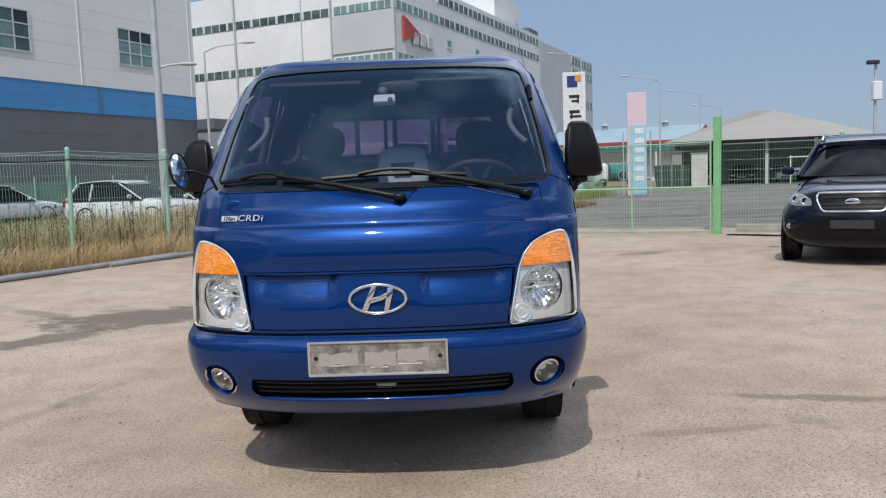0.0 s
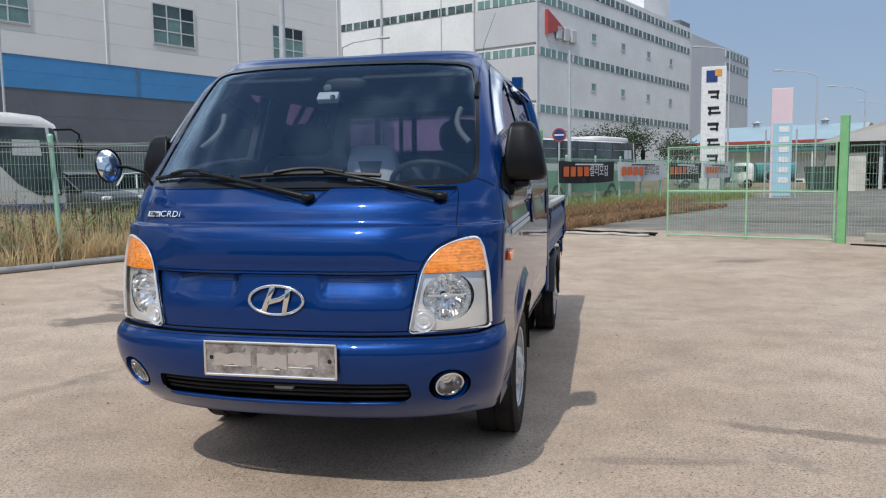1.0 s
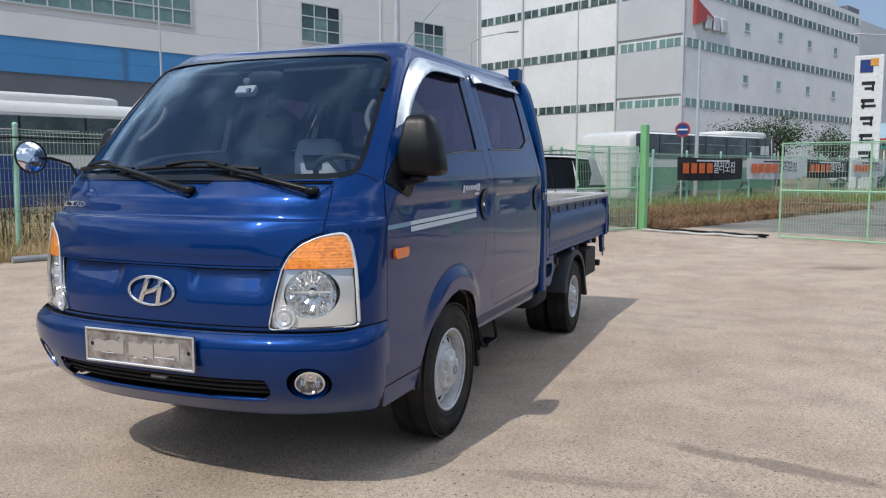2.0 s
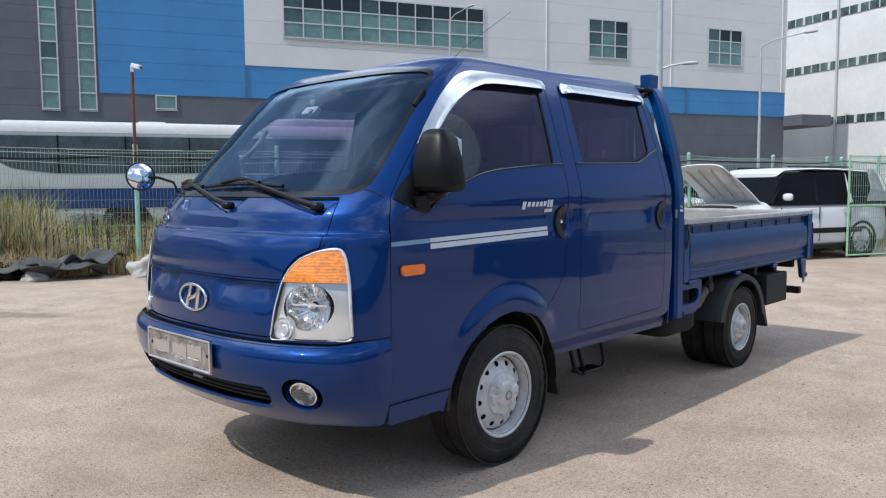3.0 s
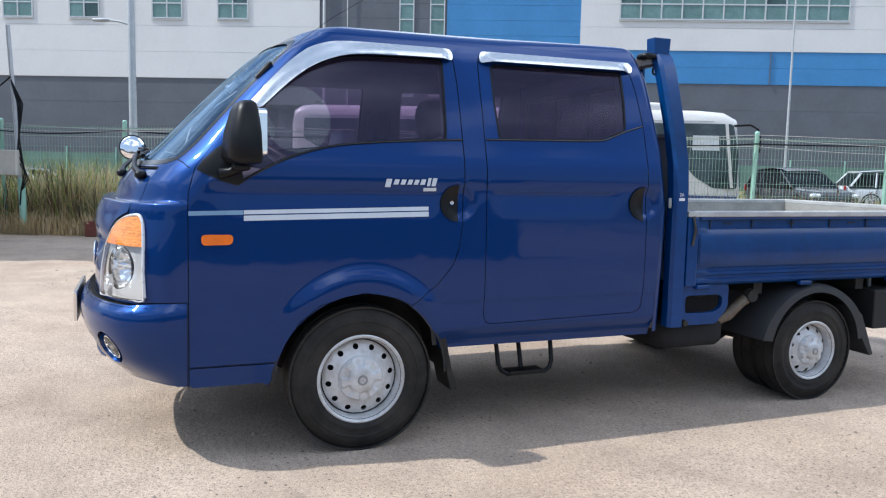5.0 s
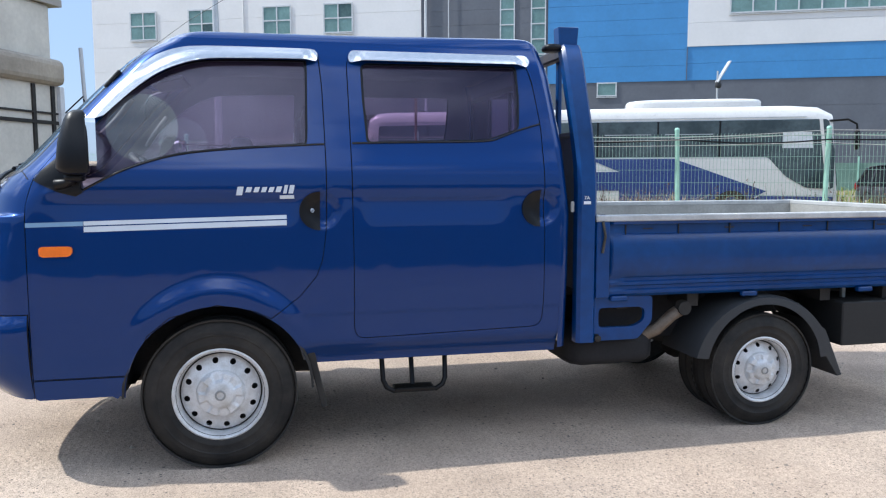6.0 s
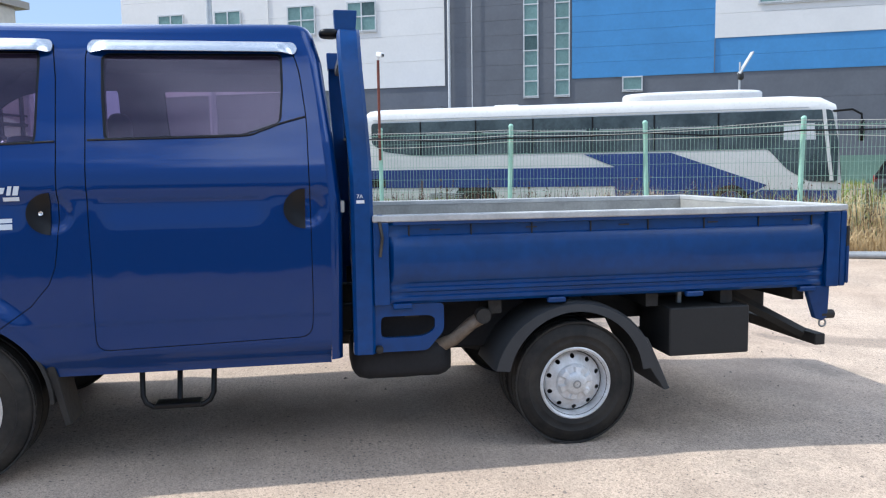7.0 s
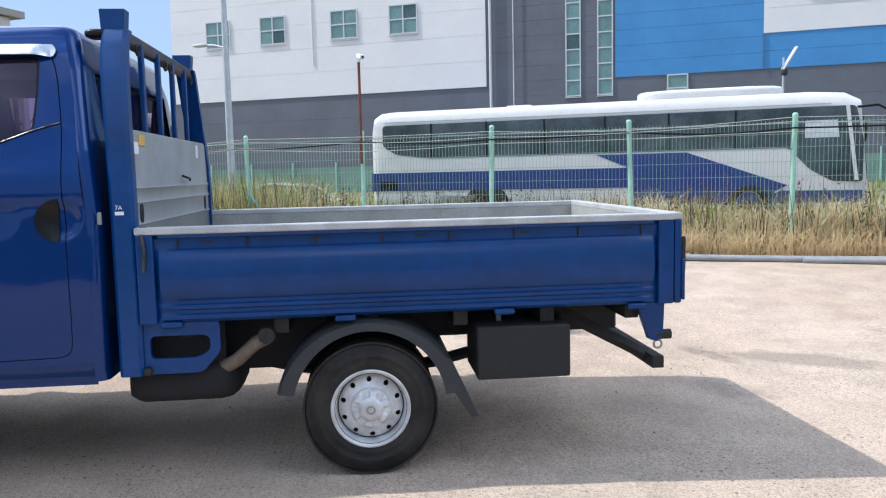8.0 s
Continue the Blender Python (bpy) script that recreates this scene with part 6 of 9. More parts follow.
def ground_material():
    m, nt, p = nodes_of("ground")
    pos = nt.nodes.new("ShaderNodeTexCoord").outputs["Object"]
    big = noise_node(nt, 0.35, 6, 0.6, pos)
    mid = noise_node(nt, 2.2, 6, 0.65, pos)
    fine = noise_node(nt, 45, 4, 0.7, pos)
    grit = noise_node(nt, 160, 2, 0.6, pos)
    c = ramp_node(nt, big.outputs["Fac"], [(0.32, (0.435, 0.327, 0.243)), (0.55, (0.505, 0.397, 0.307)), (0.75, (0.555, 0.452, 0.362))]).outputs["Color"]
    c = mix_rgb(nt, 1.0, c, ramp_node(nt, mid.outputs["Fac"], [(0.3, grey(0.80)), (0.6, grey(1.05))]).outputs["Color"], "MULTIPLY")
    c = mix_rgb(nt, 1.0, c, ramp_node(nt, fine.outputs["Fac"], [(0.3, grey(0.78)), (0.6, grey(1.08))]).outputs["Color"], "MULTIPLY")
    c = mix_rgb(nt, 1.0, c, ramp_node(nt, grit.outputs["Fac"], [(0.33, grey(0.42)), (0.45, grey(1.0)), (0.62, grey(1.05)), (0.72, grey(1.4))]).outputs["Color"], "MULTIPLY")
    vor = nt.nodes.new("ShaderNodeTexVoronoi")
    vor.voronoi_dimensions = "2D"
    vor.inputs["Scale"].default_value = 23
    link(nt, pos, vor.inputs["Vector"])
    size = nt.nodes.new("ShaderNodeMath")  # pits of uneven size, most cells have none
    size.operation = "MULTIPLY_ADD"
    size.inputs[1].default_value = -0.34
    link(nt, vor.outputs["Color"], size.inputs[0])
    link(nt, vor.outputs["Distance"], size.inputs[2])
    pits = noise_node(nt, 1.3, 4, 0.7, pos)
    rag = nt.nodes.new("ShaderNodeMath")
    rag.operation = "MULTIPLY_ADD"
    rag.inputs[1].default_value = -0.45
    link(nt, pits.outputs["Fac"], rag.inputs[0])
    link(nt, size.outputs[0], rag.inputs[2])
    lift = nt.nodes.new("ShaderNodeMath")
    lift.operation = "ADD"
    lift.inputs[1].default_value = 0.455
    link(nt, rag.outputs[0], lift.inputs[0])
    sp = ramp_node(nt, lift.outputs[0], [(0.0, grey(0.9)), (0.03, grey(0.8)), (0.07, grey(0))]).outputs["Color"]
    c = mix_rgb(nt, sp, c, (0.09, 0.078, 0.07))
    # finer aggregate, gathered in worn patches
    vo2 = nt.nodes.new("ShaderNodeTexVoronoi")
    vo2.voronoi_dimensions = "2D"
    vo2.inputs["Scale"].default_value = 40
    link(nt, pos, vo2.inputs["Vector"])
    worn = noise_node(nt, 0.9, 5, 0.65, pos)
    s2 = ramp_node(nt, vo2.outputs["Distance"], [(0.0, grey(0.8)), (0.17, grey(0.7)), (0.25, grey(0))])
    p2 = ramp_node(nt, vo2.outputs["Color"], [(0.35, grey(0)), (0.40, grey(1))])
    w2 = ramp_node(nt, worn.outputs["Fac"], [(0.36, grey(0.12)), (0.62, grey(1))])
    sp2 = mix_rgb(nt, 1.0, mix_rgb(nt, 1.0, s2.outputs["Color"], p2.outputs["Color"], "MULTIPLY"), w2.outputs["Color"], "MULTIPLY")
    c = mix_rgb(nt, sp2, c, (0.17, 0.145, 0.125))
    stain = noise_node(nt, 0.7, 7, 0.7, pos)
    st = ramp_node(nt, stain.outputs["Fac"], [(0.60, grey(0)), (0.68, grey(0.55))])
    c = mix_rgb(nt, st.outputs["Color"], c, (0.20, 0.165, 0.13))
    # single stains: middle, half axes, turn, strength
    ragged = noise_node(nt, 3.2, 6, 0.68, pos)
    for sx, sy, ra, rb, turn, power in ((-3.05, 8.35, 1.15, 0.75, 25, 0.85), (-3.55, 7.2, 0.6, 0.3, 50, 0.8), (-4.3, 8.6, 0.9, 0.14, -35, 0.5), (2.05, 4.9, 0.55, 0.07, -10, 0.55), (1.3, 4.4, 0.5, 0.05, 8, 0.3), (3.1, 13.5, 0.6, 0.25, 25, 0.55), (-1.25, 10.45, 0.75, 0.22, 60, 0.45), (-1.5, 9.85, 0.3, 0.10, 20, 0.4), (-5.85, 4.6, 0.7, 0.2, 35, 0.5), (-2.4, 5.0, 0.8, 0.08, 70, 0.25)):
        mp = nt.nodes.new("ShaderNodeMapping")
        mp.vector_type = "TEXTURE"
        mp.inputs["Location"].default_value = (sx, sy, 0)
        mp.inputs["Rotation"].default_value = (0, 0, radians(turn))
        mp.inputs["Scale"].default_value = (ra, rb, 1)
        link(nt, pos, mp.inputs["Vector"])
        ln = nt.nodes.new("ShaderNodeVectorMath")
        ln.operation = "LENGTH"
        link(nt, mp.outputs["Vector"], ln.inputs[0])
        ad = nt.nodes.new("ShaderNodeMath")
        ad.operation = "MULTIPLY_ADD"
        link(nt, ragged.outputs["Fac"], ad.inputs[0])
        ad.inputs[1].default_value = 2.2
        link(nt, ln.outputs["Value"], ad.inputs[2])
        sr = ramp_node(nt, ad.outputs[0], [(0.0, grey(power)), (1.0, grey(0))])
        mr = nt.nodes.new("ShaderNodeMapRange")
        mr.inputs["From Min"].default_value = 1.75
        mr.inputs["From Max"].default_value = 2.15
        link(nt, ad.outputs[0], mr.inputs["Value"])
        link(nt, mr.outputs["Result"], sr.inputs["Fac"])
        c = mix_rgb(nt, sr.outputs["Color"], c, (0.135, 0.112, 0.095))
    # beyond the fence: dry earth with weeds; beyond the gate: old asphalt
    mp = nt.nodes.new("ShaderNodeMapping")
    mp.vector_type = "TEXTURE"
    mp.inputs["Rotation"].default_value = (0, 0, radians(66))
    link(nt, pos, mp.inputs["Vector"])
    sep = nt.nodes.new("ShaderNodeSeparateXYZ")
    link(nt, mp.outputs["Vector"], sep.inputs[0])
    edge = noise_node(nt, 0.9, 4, 0.6, pos)

    def beyond(sock, value, spread):
        a = nt.nodes.new("ShaderNodeMath")
        a.operation = "MULTIPLY_ADD"
        link(nt, edge.outputs["Fac"], a.inputs[0])
        a.inputs[1].default_value = spread
        link(nt, sock, a.inputs[2])
        b = nt.nodes.new("ShaderNodeMapRange")
        b.inputs["From Min"].default_value = value + spread * 0.5 - 0.15
        b.inputs["From Max"].default_value = value + spread * 0.5 + 0.15
        link(nt, a.outputs[0], b.inputs["Value"])
        return b.outputs["Result"]
    asphalt = ramp_node(nt, mid.outputs["Fac"], [(0.3, (0.13, 0.12, 0.105)), (0.7, (0.24, 0.22, 0.19))]).outputs["Color"]
    # patched and oil-streaked, drawn out along the road
    lane = nt.nodes.new("ShaderNodeMapping")
    lane.inputs["Scale"].default_value = (0.16, 0.75, 1.0)
    link(nt, pos, lane.inputs["Vector"])
    streak = noise_node(nt, 1.0, 5, 0.62, lane.outputs["Vector"])
    worn_road = ramp_node(nt, streak.outputs["Fac"], [(0.36, grey(0.50)), (0.47, grey(0.92)), (0.56, grey(1.05)), (0.68, grey(1.30))])
    asphalt = mix_rgb(nt, 1.0, asphalt, worn_road.outputs["Color"], "MULTIPLY")
    c = mix_rgb(nt, beyond(sep.outputs["X"], 19.2, 1.0), c, asphalt)
    earth = ramp_node(nt, mid.outputs["Fac"], [(0.3, (0.17, 0.14, 0.085)), (0.55, (0.25, 0.20, 0.12)), (0.75, (0.13, 0.15, 0.06))]).outputs["Color"]
    c = mix_rgb(nt, beyond(sep.outputs["Y"], 10.75, 0.5), c, earth)
    link(nt, c, p.inputs["Base Color"])
    p.inputs["Roughness"].default_value = 0.9
    p.inputs["Specular IOR Level"].default_value = 0.3
    h = nt.nodes.new("ShaderNodeMath")
    h.operation = "MULTIPLY_ADD"
    link(nt, grit.outputs["Fac"], h.inputs[0])
    h.inputs[1].default_value = 0.6
    link(nt, fine.outputs["Fac"], h.inputs[2])
    b = nt.nodes.new("ShaderNodeBump")
    b.inputs["Strength"].default_value = 0.55
    b.inputs["Distance"].default_value = 0.012
    link(nt, h.outputs[0], b.inputs["Height"])
    link(nt, b.outputs["Normal"], p.inputs["Normal"])
    return m


def axis_steps(lo, hi, step, far):
    a = list(np.arange(lo, hi + 1e-6, step))
    d = step
    while a[-1] < far:
        d *= 1.35
        a.append(a[-1] + d)
    d = step
    while a[0] > -far:
        d *= 1.35
        a.insert(0, a[0] - d)
    return a


bm = bmesh.new()
gx, gy = axis_steps(-9, 9, 0.2, 1800), axis_steps(-2, 20, 0.2, 1800)
rows = []
for y in gy:
    row = []
    for x in gx:
        z = ground_z(x, y)
        if abs(x) < 12 and -6 < y < 22:
            z += 0.010 * noise.noise((x * 0.8, y * 0.8, 3.0)) * (0 if -1.4 < x < 1.0 and 4 < y < 8.3 else 1)
        row.append(bm.verts.new((x, y, z)))
    rows.append(row)
for r0, r1 in zip(rows, rows[1:]):
    for k in range(len(gx) - 1):
        bm.faces.new((r0[k], r0[k + 1], r1[k + 1], r1[k]))
GROUND = ground_material()
tagged(part("ground", bm, GROUND, smooth=180), "pale beige worn concrete yard with grit and stains", "ground", kind="structure")

# ---------------------------------------------------------------- materials of the surroundings
MINT = mat("mint_green_fence_paint", (0.38, 0.66, 0.53), rough=0.5, vary=0.2, scale=6)
WIRE = mat("pale_green_wire", (0.30, 0.46, 0.36), rough=0.5, vary=0.2)
GATE_PALE = mat("faded_green_gate_paint", (0.36, 0.60, 0.38), rough=0.6, vary=0.25, scale=5)
GATE_GREEN = mat("bright_green_gate_paint", (0.17, 0.45, 0.18), rough=0.5, vary=0.3, scale=5, col2=(0.25, 0.50, 0.24))
SLATE = mat("slate_grey_cladding", (0.14, 0.15, 0.175), rough=0.55, vary=0.18, scale=0.35)
CLAD_WHITE = mat("white_cladding", (0.77, 0.755, 0.74), rough=0.5, vary=0.06, scale=0.3)
CLAD_BLUE = mat("blue_cladding", (0.07, 0.27, 0.58), rough=0.5, vary=0.14, scale=0.3)
CLAD_GREY = mat("light_grey_cladding", (0.52, 0.53, 0.55), rough=0.55, vary=0.08, scale=0.2)
CONCRETE_WHITE = mat("white_rendered_wall", (0.76, 0.76, 0.76), rough=0.7, vary=0.12, scale=0.15)
WIN_DARK = mat("dark_window_glass", (0.035, 0.055, 0.055), rough=0.12, vary=0.6, scale=0.6, col2=(0.16, 0.24, 0.22), rvary=0.05)
FRAME_WHITE = mat("white_window_frame", (0.66, 0.68, 0.70), rough=0.45)
POLE_GREY = mat("galvanised_pole", (0.52, 0.54, 0.56), rough=0.45, metal=0.2, vary=0.15)
RUST = mat("rusty_red_pipe", (0.20, 0.055, 0.035), rough=0.7, vary=0.4, scale=9)
PVC = mat("grey_plastic_pipe", (0.32, 0.33, 0.34), rough=0.5, vary=0.25, scale=4)


def leafy(name, col, col2, through_col):
    """Thin leaves: matt on the lit side, glowing a little when lit from behind."""
    m = mat(name, col, rough=0.85, vary=0.35, scale=2.5, col2=col2)
    nt = m.node_tree
    p = nt.nodes["Principled BSDF"]
    tr = nt.nodes.new("ShaderNodeBsdfTranslucent")
    tr.inputs["Color"].default_value = (*through_col, 1)
    mx = nt.nodes.new("ShaderNodeMixShader")
    mx.inputs[0].default_value = 0.35
    link(nt, p.outputs[0], mx.inputs[1])
    link(nt, tr.outputs[0], mx.inputs[2])
    link(nt, mx.outputs[0], nt.nodes["Material Output"].inputs["Surface"])
    return m


DRY = leafy("dry_straw", (0.78, 0.63, 0.39), (0.56, 0.42, 0.23), (0.72, 0.56, 0.32))
BROWN_HAY = leafy("brown_cut_grass", (0.42, 0.27, 0.15), (0.20, 0.12, 0.07), (0.36, 0.22, 0.11))
STALK = mat("dead_brown_stalk", (0.14, 0.085, 0.05), rough=0.9, vary=0.4)
GREEN = leafy("green_weed_leaf", (0.17, 0.25, 0.06), (0.38, 0.35, 0.13), (0.30, 0.38, 0.08))
LEAF = mat("tree_leaf", (0.045, 0.085, 0.03), rough=0.75, vary=0.5, scale=1.0)
BARK = mat("bark", (0.10, 0.08, 0.06), rough=0.9, vary=0.4)
BUS_WHITE = mat("white_bus_paint", (0.68, 0.665, 0.64), rough=0.3, vary=0.1, scale=1.5, coat=0.5)
BUS_BLUE = mat("blue_bus_livery", (0.016, 0.042, 0.19), rough=0.3, vary=0.15, scale=2.0, coat=0.5)
BUS_GLASS = mat("dark_bus_glass", (0.03, 0.045, 0.05), rough=0.08, vary=0.4, scale=1.2, col2=(0.10, 0.13, 0.14), rvary=0.04)
CAR_GLASS = mat("dark_car_glass", (0.012, 0.014, 0.018), rough=0.05, vary=0.3, scale=2.0, rvary=0.03)
CAR_GLASS.node_tree.nodes["Principled BSDF"].inputs["Specular IOR Level"].default_value = 0.12
CAR_GLASS.node_tree.nodes["Principled BSDF"].inputs["IOR"].default_value = 1.3
CAR_WHITE = paint("white_car_paint", (0.68, 0.69, 0.70), dusty=0.1, metal=0.0)
CAR_SILVER = paint("silver_car_paint", (0.58, 0.60, 0.63), dusty=0.1, metal=0.1)
CAR_NAVY = paint("black_navy_car_paint", (0.004, 0.006, 0.019), dusty=0.0, metal=0.0)
LAMP_GREY = mat("grey_lamp_housing", (0.33, 0.34, 0.36), rough=0.25, metal=0.3, vary=0.3, scale=30, coat=0.6)
CAR_GREY = paint("dark_grey_car_paint", (0.05, 0.052, 0.06), dusty=0.1, metal=0.1)
RED_PLASTIC = mat("faded_red_plastic", (0.26, 0.045, 0.030), rough=0.6, vary=0.25, scale=5)
SACK = mat("dirty_white_sack", (0.55, 0.54, 0.50), rough=0.9, vary=0.3, scale=8, bump=0.3, bscale=20)
BEIGE = mat("beige_panel_wall", (0.62, 0.59, 0.52), rough=0.6, vary=0.2, scale=1.2)
TAIL_RED = mat("red_lamp_lens", (0.30, 0.01, 0.01), rough=0.2, coat=0.5)
BANNER_BLACK = mat("black_banner_cloth", (0.02, 0.02, 0.022), rough=0.8)
BANNER_WHITE = mat("white_banner_cloth", (0.66, 0.66, 0.66), rough=0.8, vary=0.1)
ORANGE_PRINT = mat("orange_print", (0.75, 0.16, 0.04), rough=0.8)
WHITE_PRINT = mat("white_print", (0.80, 0.80, 0.80), rough=0.8)
BLACK_PRINT = mat("black_print", (0.02, 0.02, 0.025), rough=0.8)
PINK = mat("faded_pink_panel", (0.72, 0.56, 0.61), rough=0.6, vary=0.1, scale=1.0)
SKYBLUE = mat("pale_blue_panel", (0.36, 0.58, 0.70), rough=0.6, vary=0.1, scale=1.0)
TEAL = mat("teal_truck_paint", (0.03, 0.20, 0.19), rough=0.4, vary=0.2, coat=0.4)
ROOF_BLUE = mat("pale_blue_metal_roof", (0.30, 0.42, 0.48), rough=0.45, vary=0.15, scale=0.3)
ROOF_GREY = mat("grey_metal_roof", (0.33, 0.31, 0.28), rough=0.55, vary=0.15, scale=0.3)
RED_STRIPE = mat("red_trim_paint", (0.45, 0.06, 0.05), rough=0.5)
SHADE_GREEN = mat("green_screen_cloth", (0.19, 0.31, 0.25), rough=0.9, vary=0.3, scale=0.6)
FENDER_TRIM = mat("grey_alloy", (0.50, 0.51, 0.53), rough=0.35, metal=0.5)


def fpos(u, v, z=0.0, yaw=0.0):
    return F @ pose(u, v, z, 0, 0, yaw)


def fground(u, v):
    p = F @ Vector((u, v, 0))
    return ground_z(p.x, p.y)


# ---------------------------------------------------------------- fence
STEP = 2.14


def wire_panel_mesh(width, top=1.86):
    bm = bmesh.new()
    n = int(width / 0.053)
    for k in range(n + 1):
        x = width * k / n
        add_box(bm, (x, 0, top / 2 + 0.03), (0.0045, 0.0045, top - 0.06))
        add_box(bm, (x, 0.035, top + 0.005), (0.0045, 0.075, 0.0045), pose(0, 0, 0, -28, 0, 0))
    for z in (0.12, 0.32, 0.52, 0.72, 0.92, 1.12, 1.32, 1.52, 1.70, 1.84):
        add_box(bm, (width / 2, 0.004, z), (width, 0.0055, 0.0055))
    add_box(bm, (width / 2, 0.07, top - 0.012), (width, 0.0055, 0.0055))
    me = bpy.data.meshes.new("wire_panel")
    bm.to_mesh(me)
    bm.free()
    me.materials.append(WIRE)
    return me


def post_mesh(h=1.95, r=0.036):
    bm = lathe([(0, r), (h, r), (h + 0.012, r * 1.12), (h + 0.03, r * 1.1), (h + 0.05, r * 0.75), (h + 0.058, 0.001)], 14, "z")
    me = bpy.data.meshes.new("post")
    for f in bm.faces:
        f.smooth = True
    bm.to_mesh(me)
    bm.free()
    me.materials.append(MINT)
    return me


PANEL, POST = wire_panel_mesh(STEP - 0.04), post_mesh()


def child(name, data, parent, m, label=""):
    ob = new(name, data)
    ob.parent = parent
    ob.matrix_basis = m
    if label:
        ob["label"] = label
    if name in ("wire_panel", "mesh_infill"):
        ob["kind"] = "stuff"
    return ob


fence = thing("fence", F, "mint green welded mesh fence on round posts", "fence")
k0 = -5
for k in range(k0, 20):
    uu = 3.1 + STEP * k
    lean = 1.5 * math.sin(k * 2.3)
    child("post", POST, fence, pose(uu, 11.2, fground(uu, 11.2) - 0.02, lean * 0.5, lean, 0), "mint green round post")
    child("wire_panel", PANEL, fence, pose(uu + 0.02, 11.2, fground(uu, 11.2), 0, 0, 0), "pale green wire mesh panel")
for k, d in ((-1, 0.6),):
    uu = 3.1 + STEP * k
    part("brace", tube([(uu, 11.2, 1.0), (uu + d, 11.35, 0.02)], 0.024, 8), MINT, fence, "sloping brace", smooth=60)
part("cable", tube([(3.1 + STEP * (k0 + j / 5), 11.12, 1.78 - 0.035 * math.sin(math.pi * (j % 5) / 5) - 0.02 * math.sin(j * 0.7)) for j in range(0, 5 * 13)], 0.013, 6), BLACK, fence, "thick black cable tied along the fence", smooth=60)
for dz, ph in ((0.12, 0.0), (0.05, 1.3), (-0.06, 2.2)):
    part("thin_wire", tube([(3.1 + STEP * (k0 + j / 5), 11.10, 1.78 + dz - 0.05 * math.sin(math.pi * (j % 10) / 10) + 0.03 * math.sin(j * 0.33 + ph)) for j in range(0, 5 * 12)], 0.004, 4), SACK, fence, "thin pale wire")
# short return and the open gate
fence2 = thing("fence", F, "mint green mesh fence beside the gate", "fence")
for v in (9.9, 11.2):
    child("post", POST, fence2, pose(17.6, v, -0.1, 0, 0, 0))
short = wire_panel_mesh(1.28)
child("wire_panel", short, fence2, pose(17.6, 8.58, -0.1, 0, 0, 90), "pale green wire mesh panel")
child("wire_panel", short, fence2, pose(17.6, 9.92, -0.1, 0, 0, 90), "pale green wire mesh panel")


def gate_post(u, v, h=2.42):
    return tagged(part("gate_post", box((0, 0, h / 2), (0.15, 0.15, h), bevel=0.012, seg=2), GATE_GREEN, m=fpos(u, v, -0.11)), "bright green square steel gate post", "post", "gate posts")


gate_post(17.6, 8.47)
gate_post(17.45, 1.90)


def gate_leaf(width, m, label):
    g = thing("gate", m, label, "gate")
    for z, r in ((0.06, 0.018), (0.98, 0.020), (1.90, 0.012)):
        part("rail", tube([(0, 0, z), (width, 0, z)], r, 8), GATE_PALE, g, smooth=60)
    for x in (0.0, width / 2, width):
        part("upright", tube([(x, 0, 0.04), (x, 0, 1.92)], 0.021, 8), GATE_PALE, g, smooth=60)
    child("mesh_infill", wire_panel_mesh(width, 1.84), g, pose(0, 0.01, 0.03), "pale green wire mesh")
    return g


gate_leaf(3.22, fpos(17.5, 2.04, -0.10, 91), "closed green tube and mesh gate leaf")
gate_leaf(2.1, fpos(17.45, 8.55, -0.10, 176), "open green tube and mesh gate leaf")
fence3 = thing("fence", F, "green mesh fence along the yard's far side", "fence")
for k in range(7):
    child("post", POST, fence3, pose(17.4, 1.78 - STEP * (k + 1), -0.1, 0, 0, 0))
    child("wire_panel", PANEL, fence3, pose(17.4, 1.78 - STEP * k, -0.1, 0, 0, -90), "pale green wire mesh panel")
for dv, r_, c_ in ((0.0, 0.016, SACK), (0.12, 0.014, BLACK), (0.2, 0.012, BLACK)):
    tagged(part("loose_cable", tube([F @ Vector((17.25 - dv + 0.12 * math.sin(j * 0.8 + dv * 9), 1.7 - 0.28 * j, -0.085)) for j in range(12)], r_, 6), c_, smooth=60), "loose cable lying on the ground by the gate", "cable", "loose cables")

# pipes on the ground by the fence
for dv, z, a, b, r_ in ((10.55, 0.05, 6.9, 11.2, 0.045), (10.46, 0.04, 9.6, 15.8, 0.04), (10.62, 0.05, 5.0, 8.2, 0.05)):
    tagged(part("pipe", tube([F @ Vector((a + (b - a) * j / 8, dv + 0.03 * math.sin(j), z - 0.005)) for j in range(9)], r_, 12), PVC, smooth=60), "long grey plastic pipe lying along the fence", "pipe", "pipes by the fence")

# ---------------------------------------------------------------- weeds


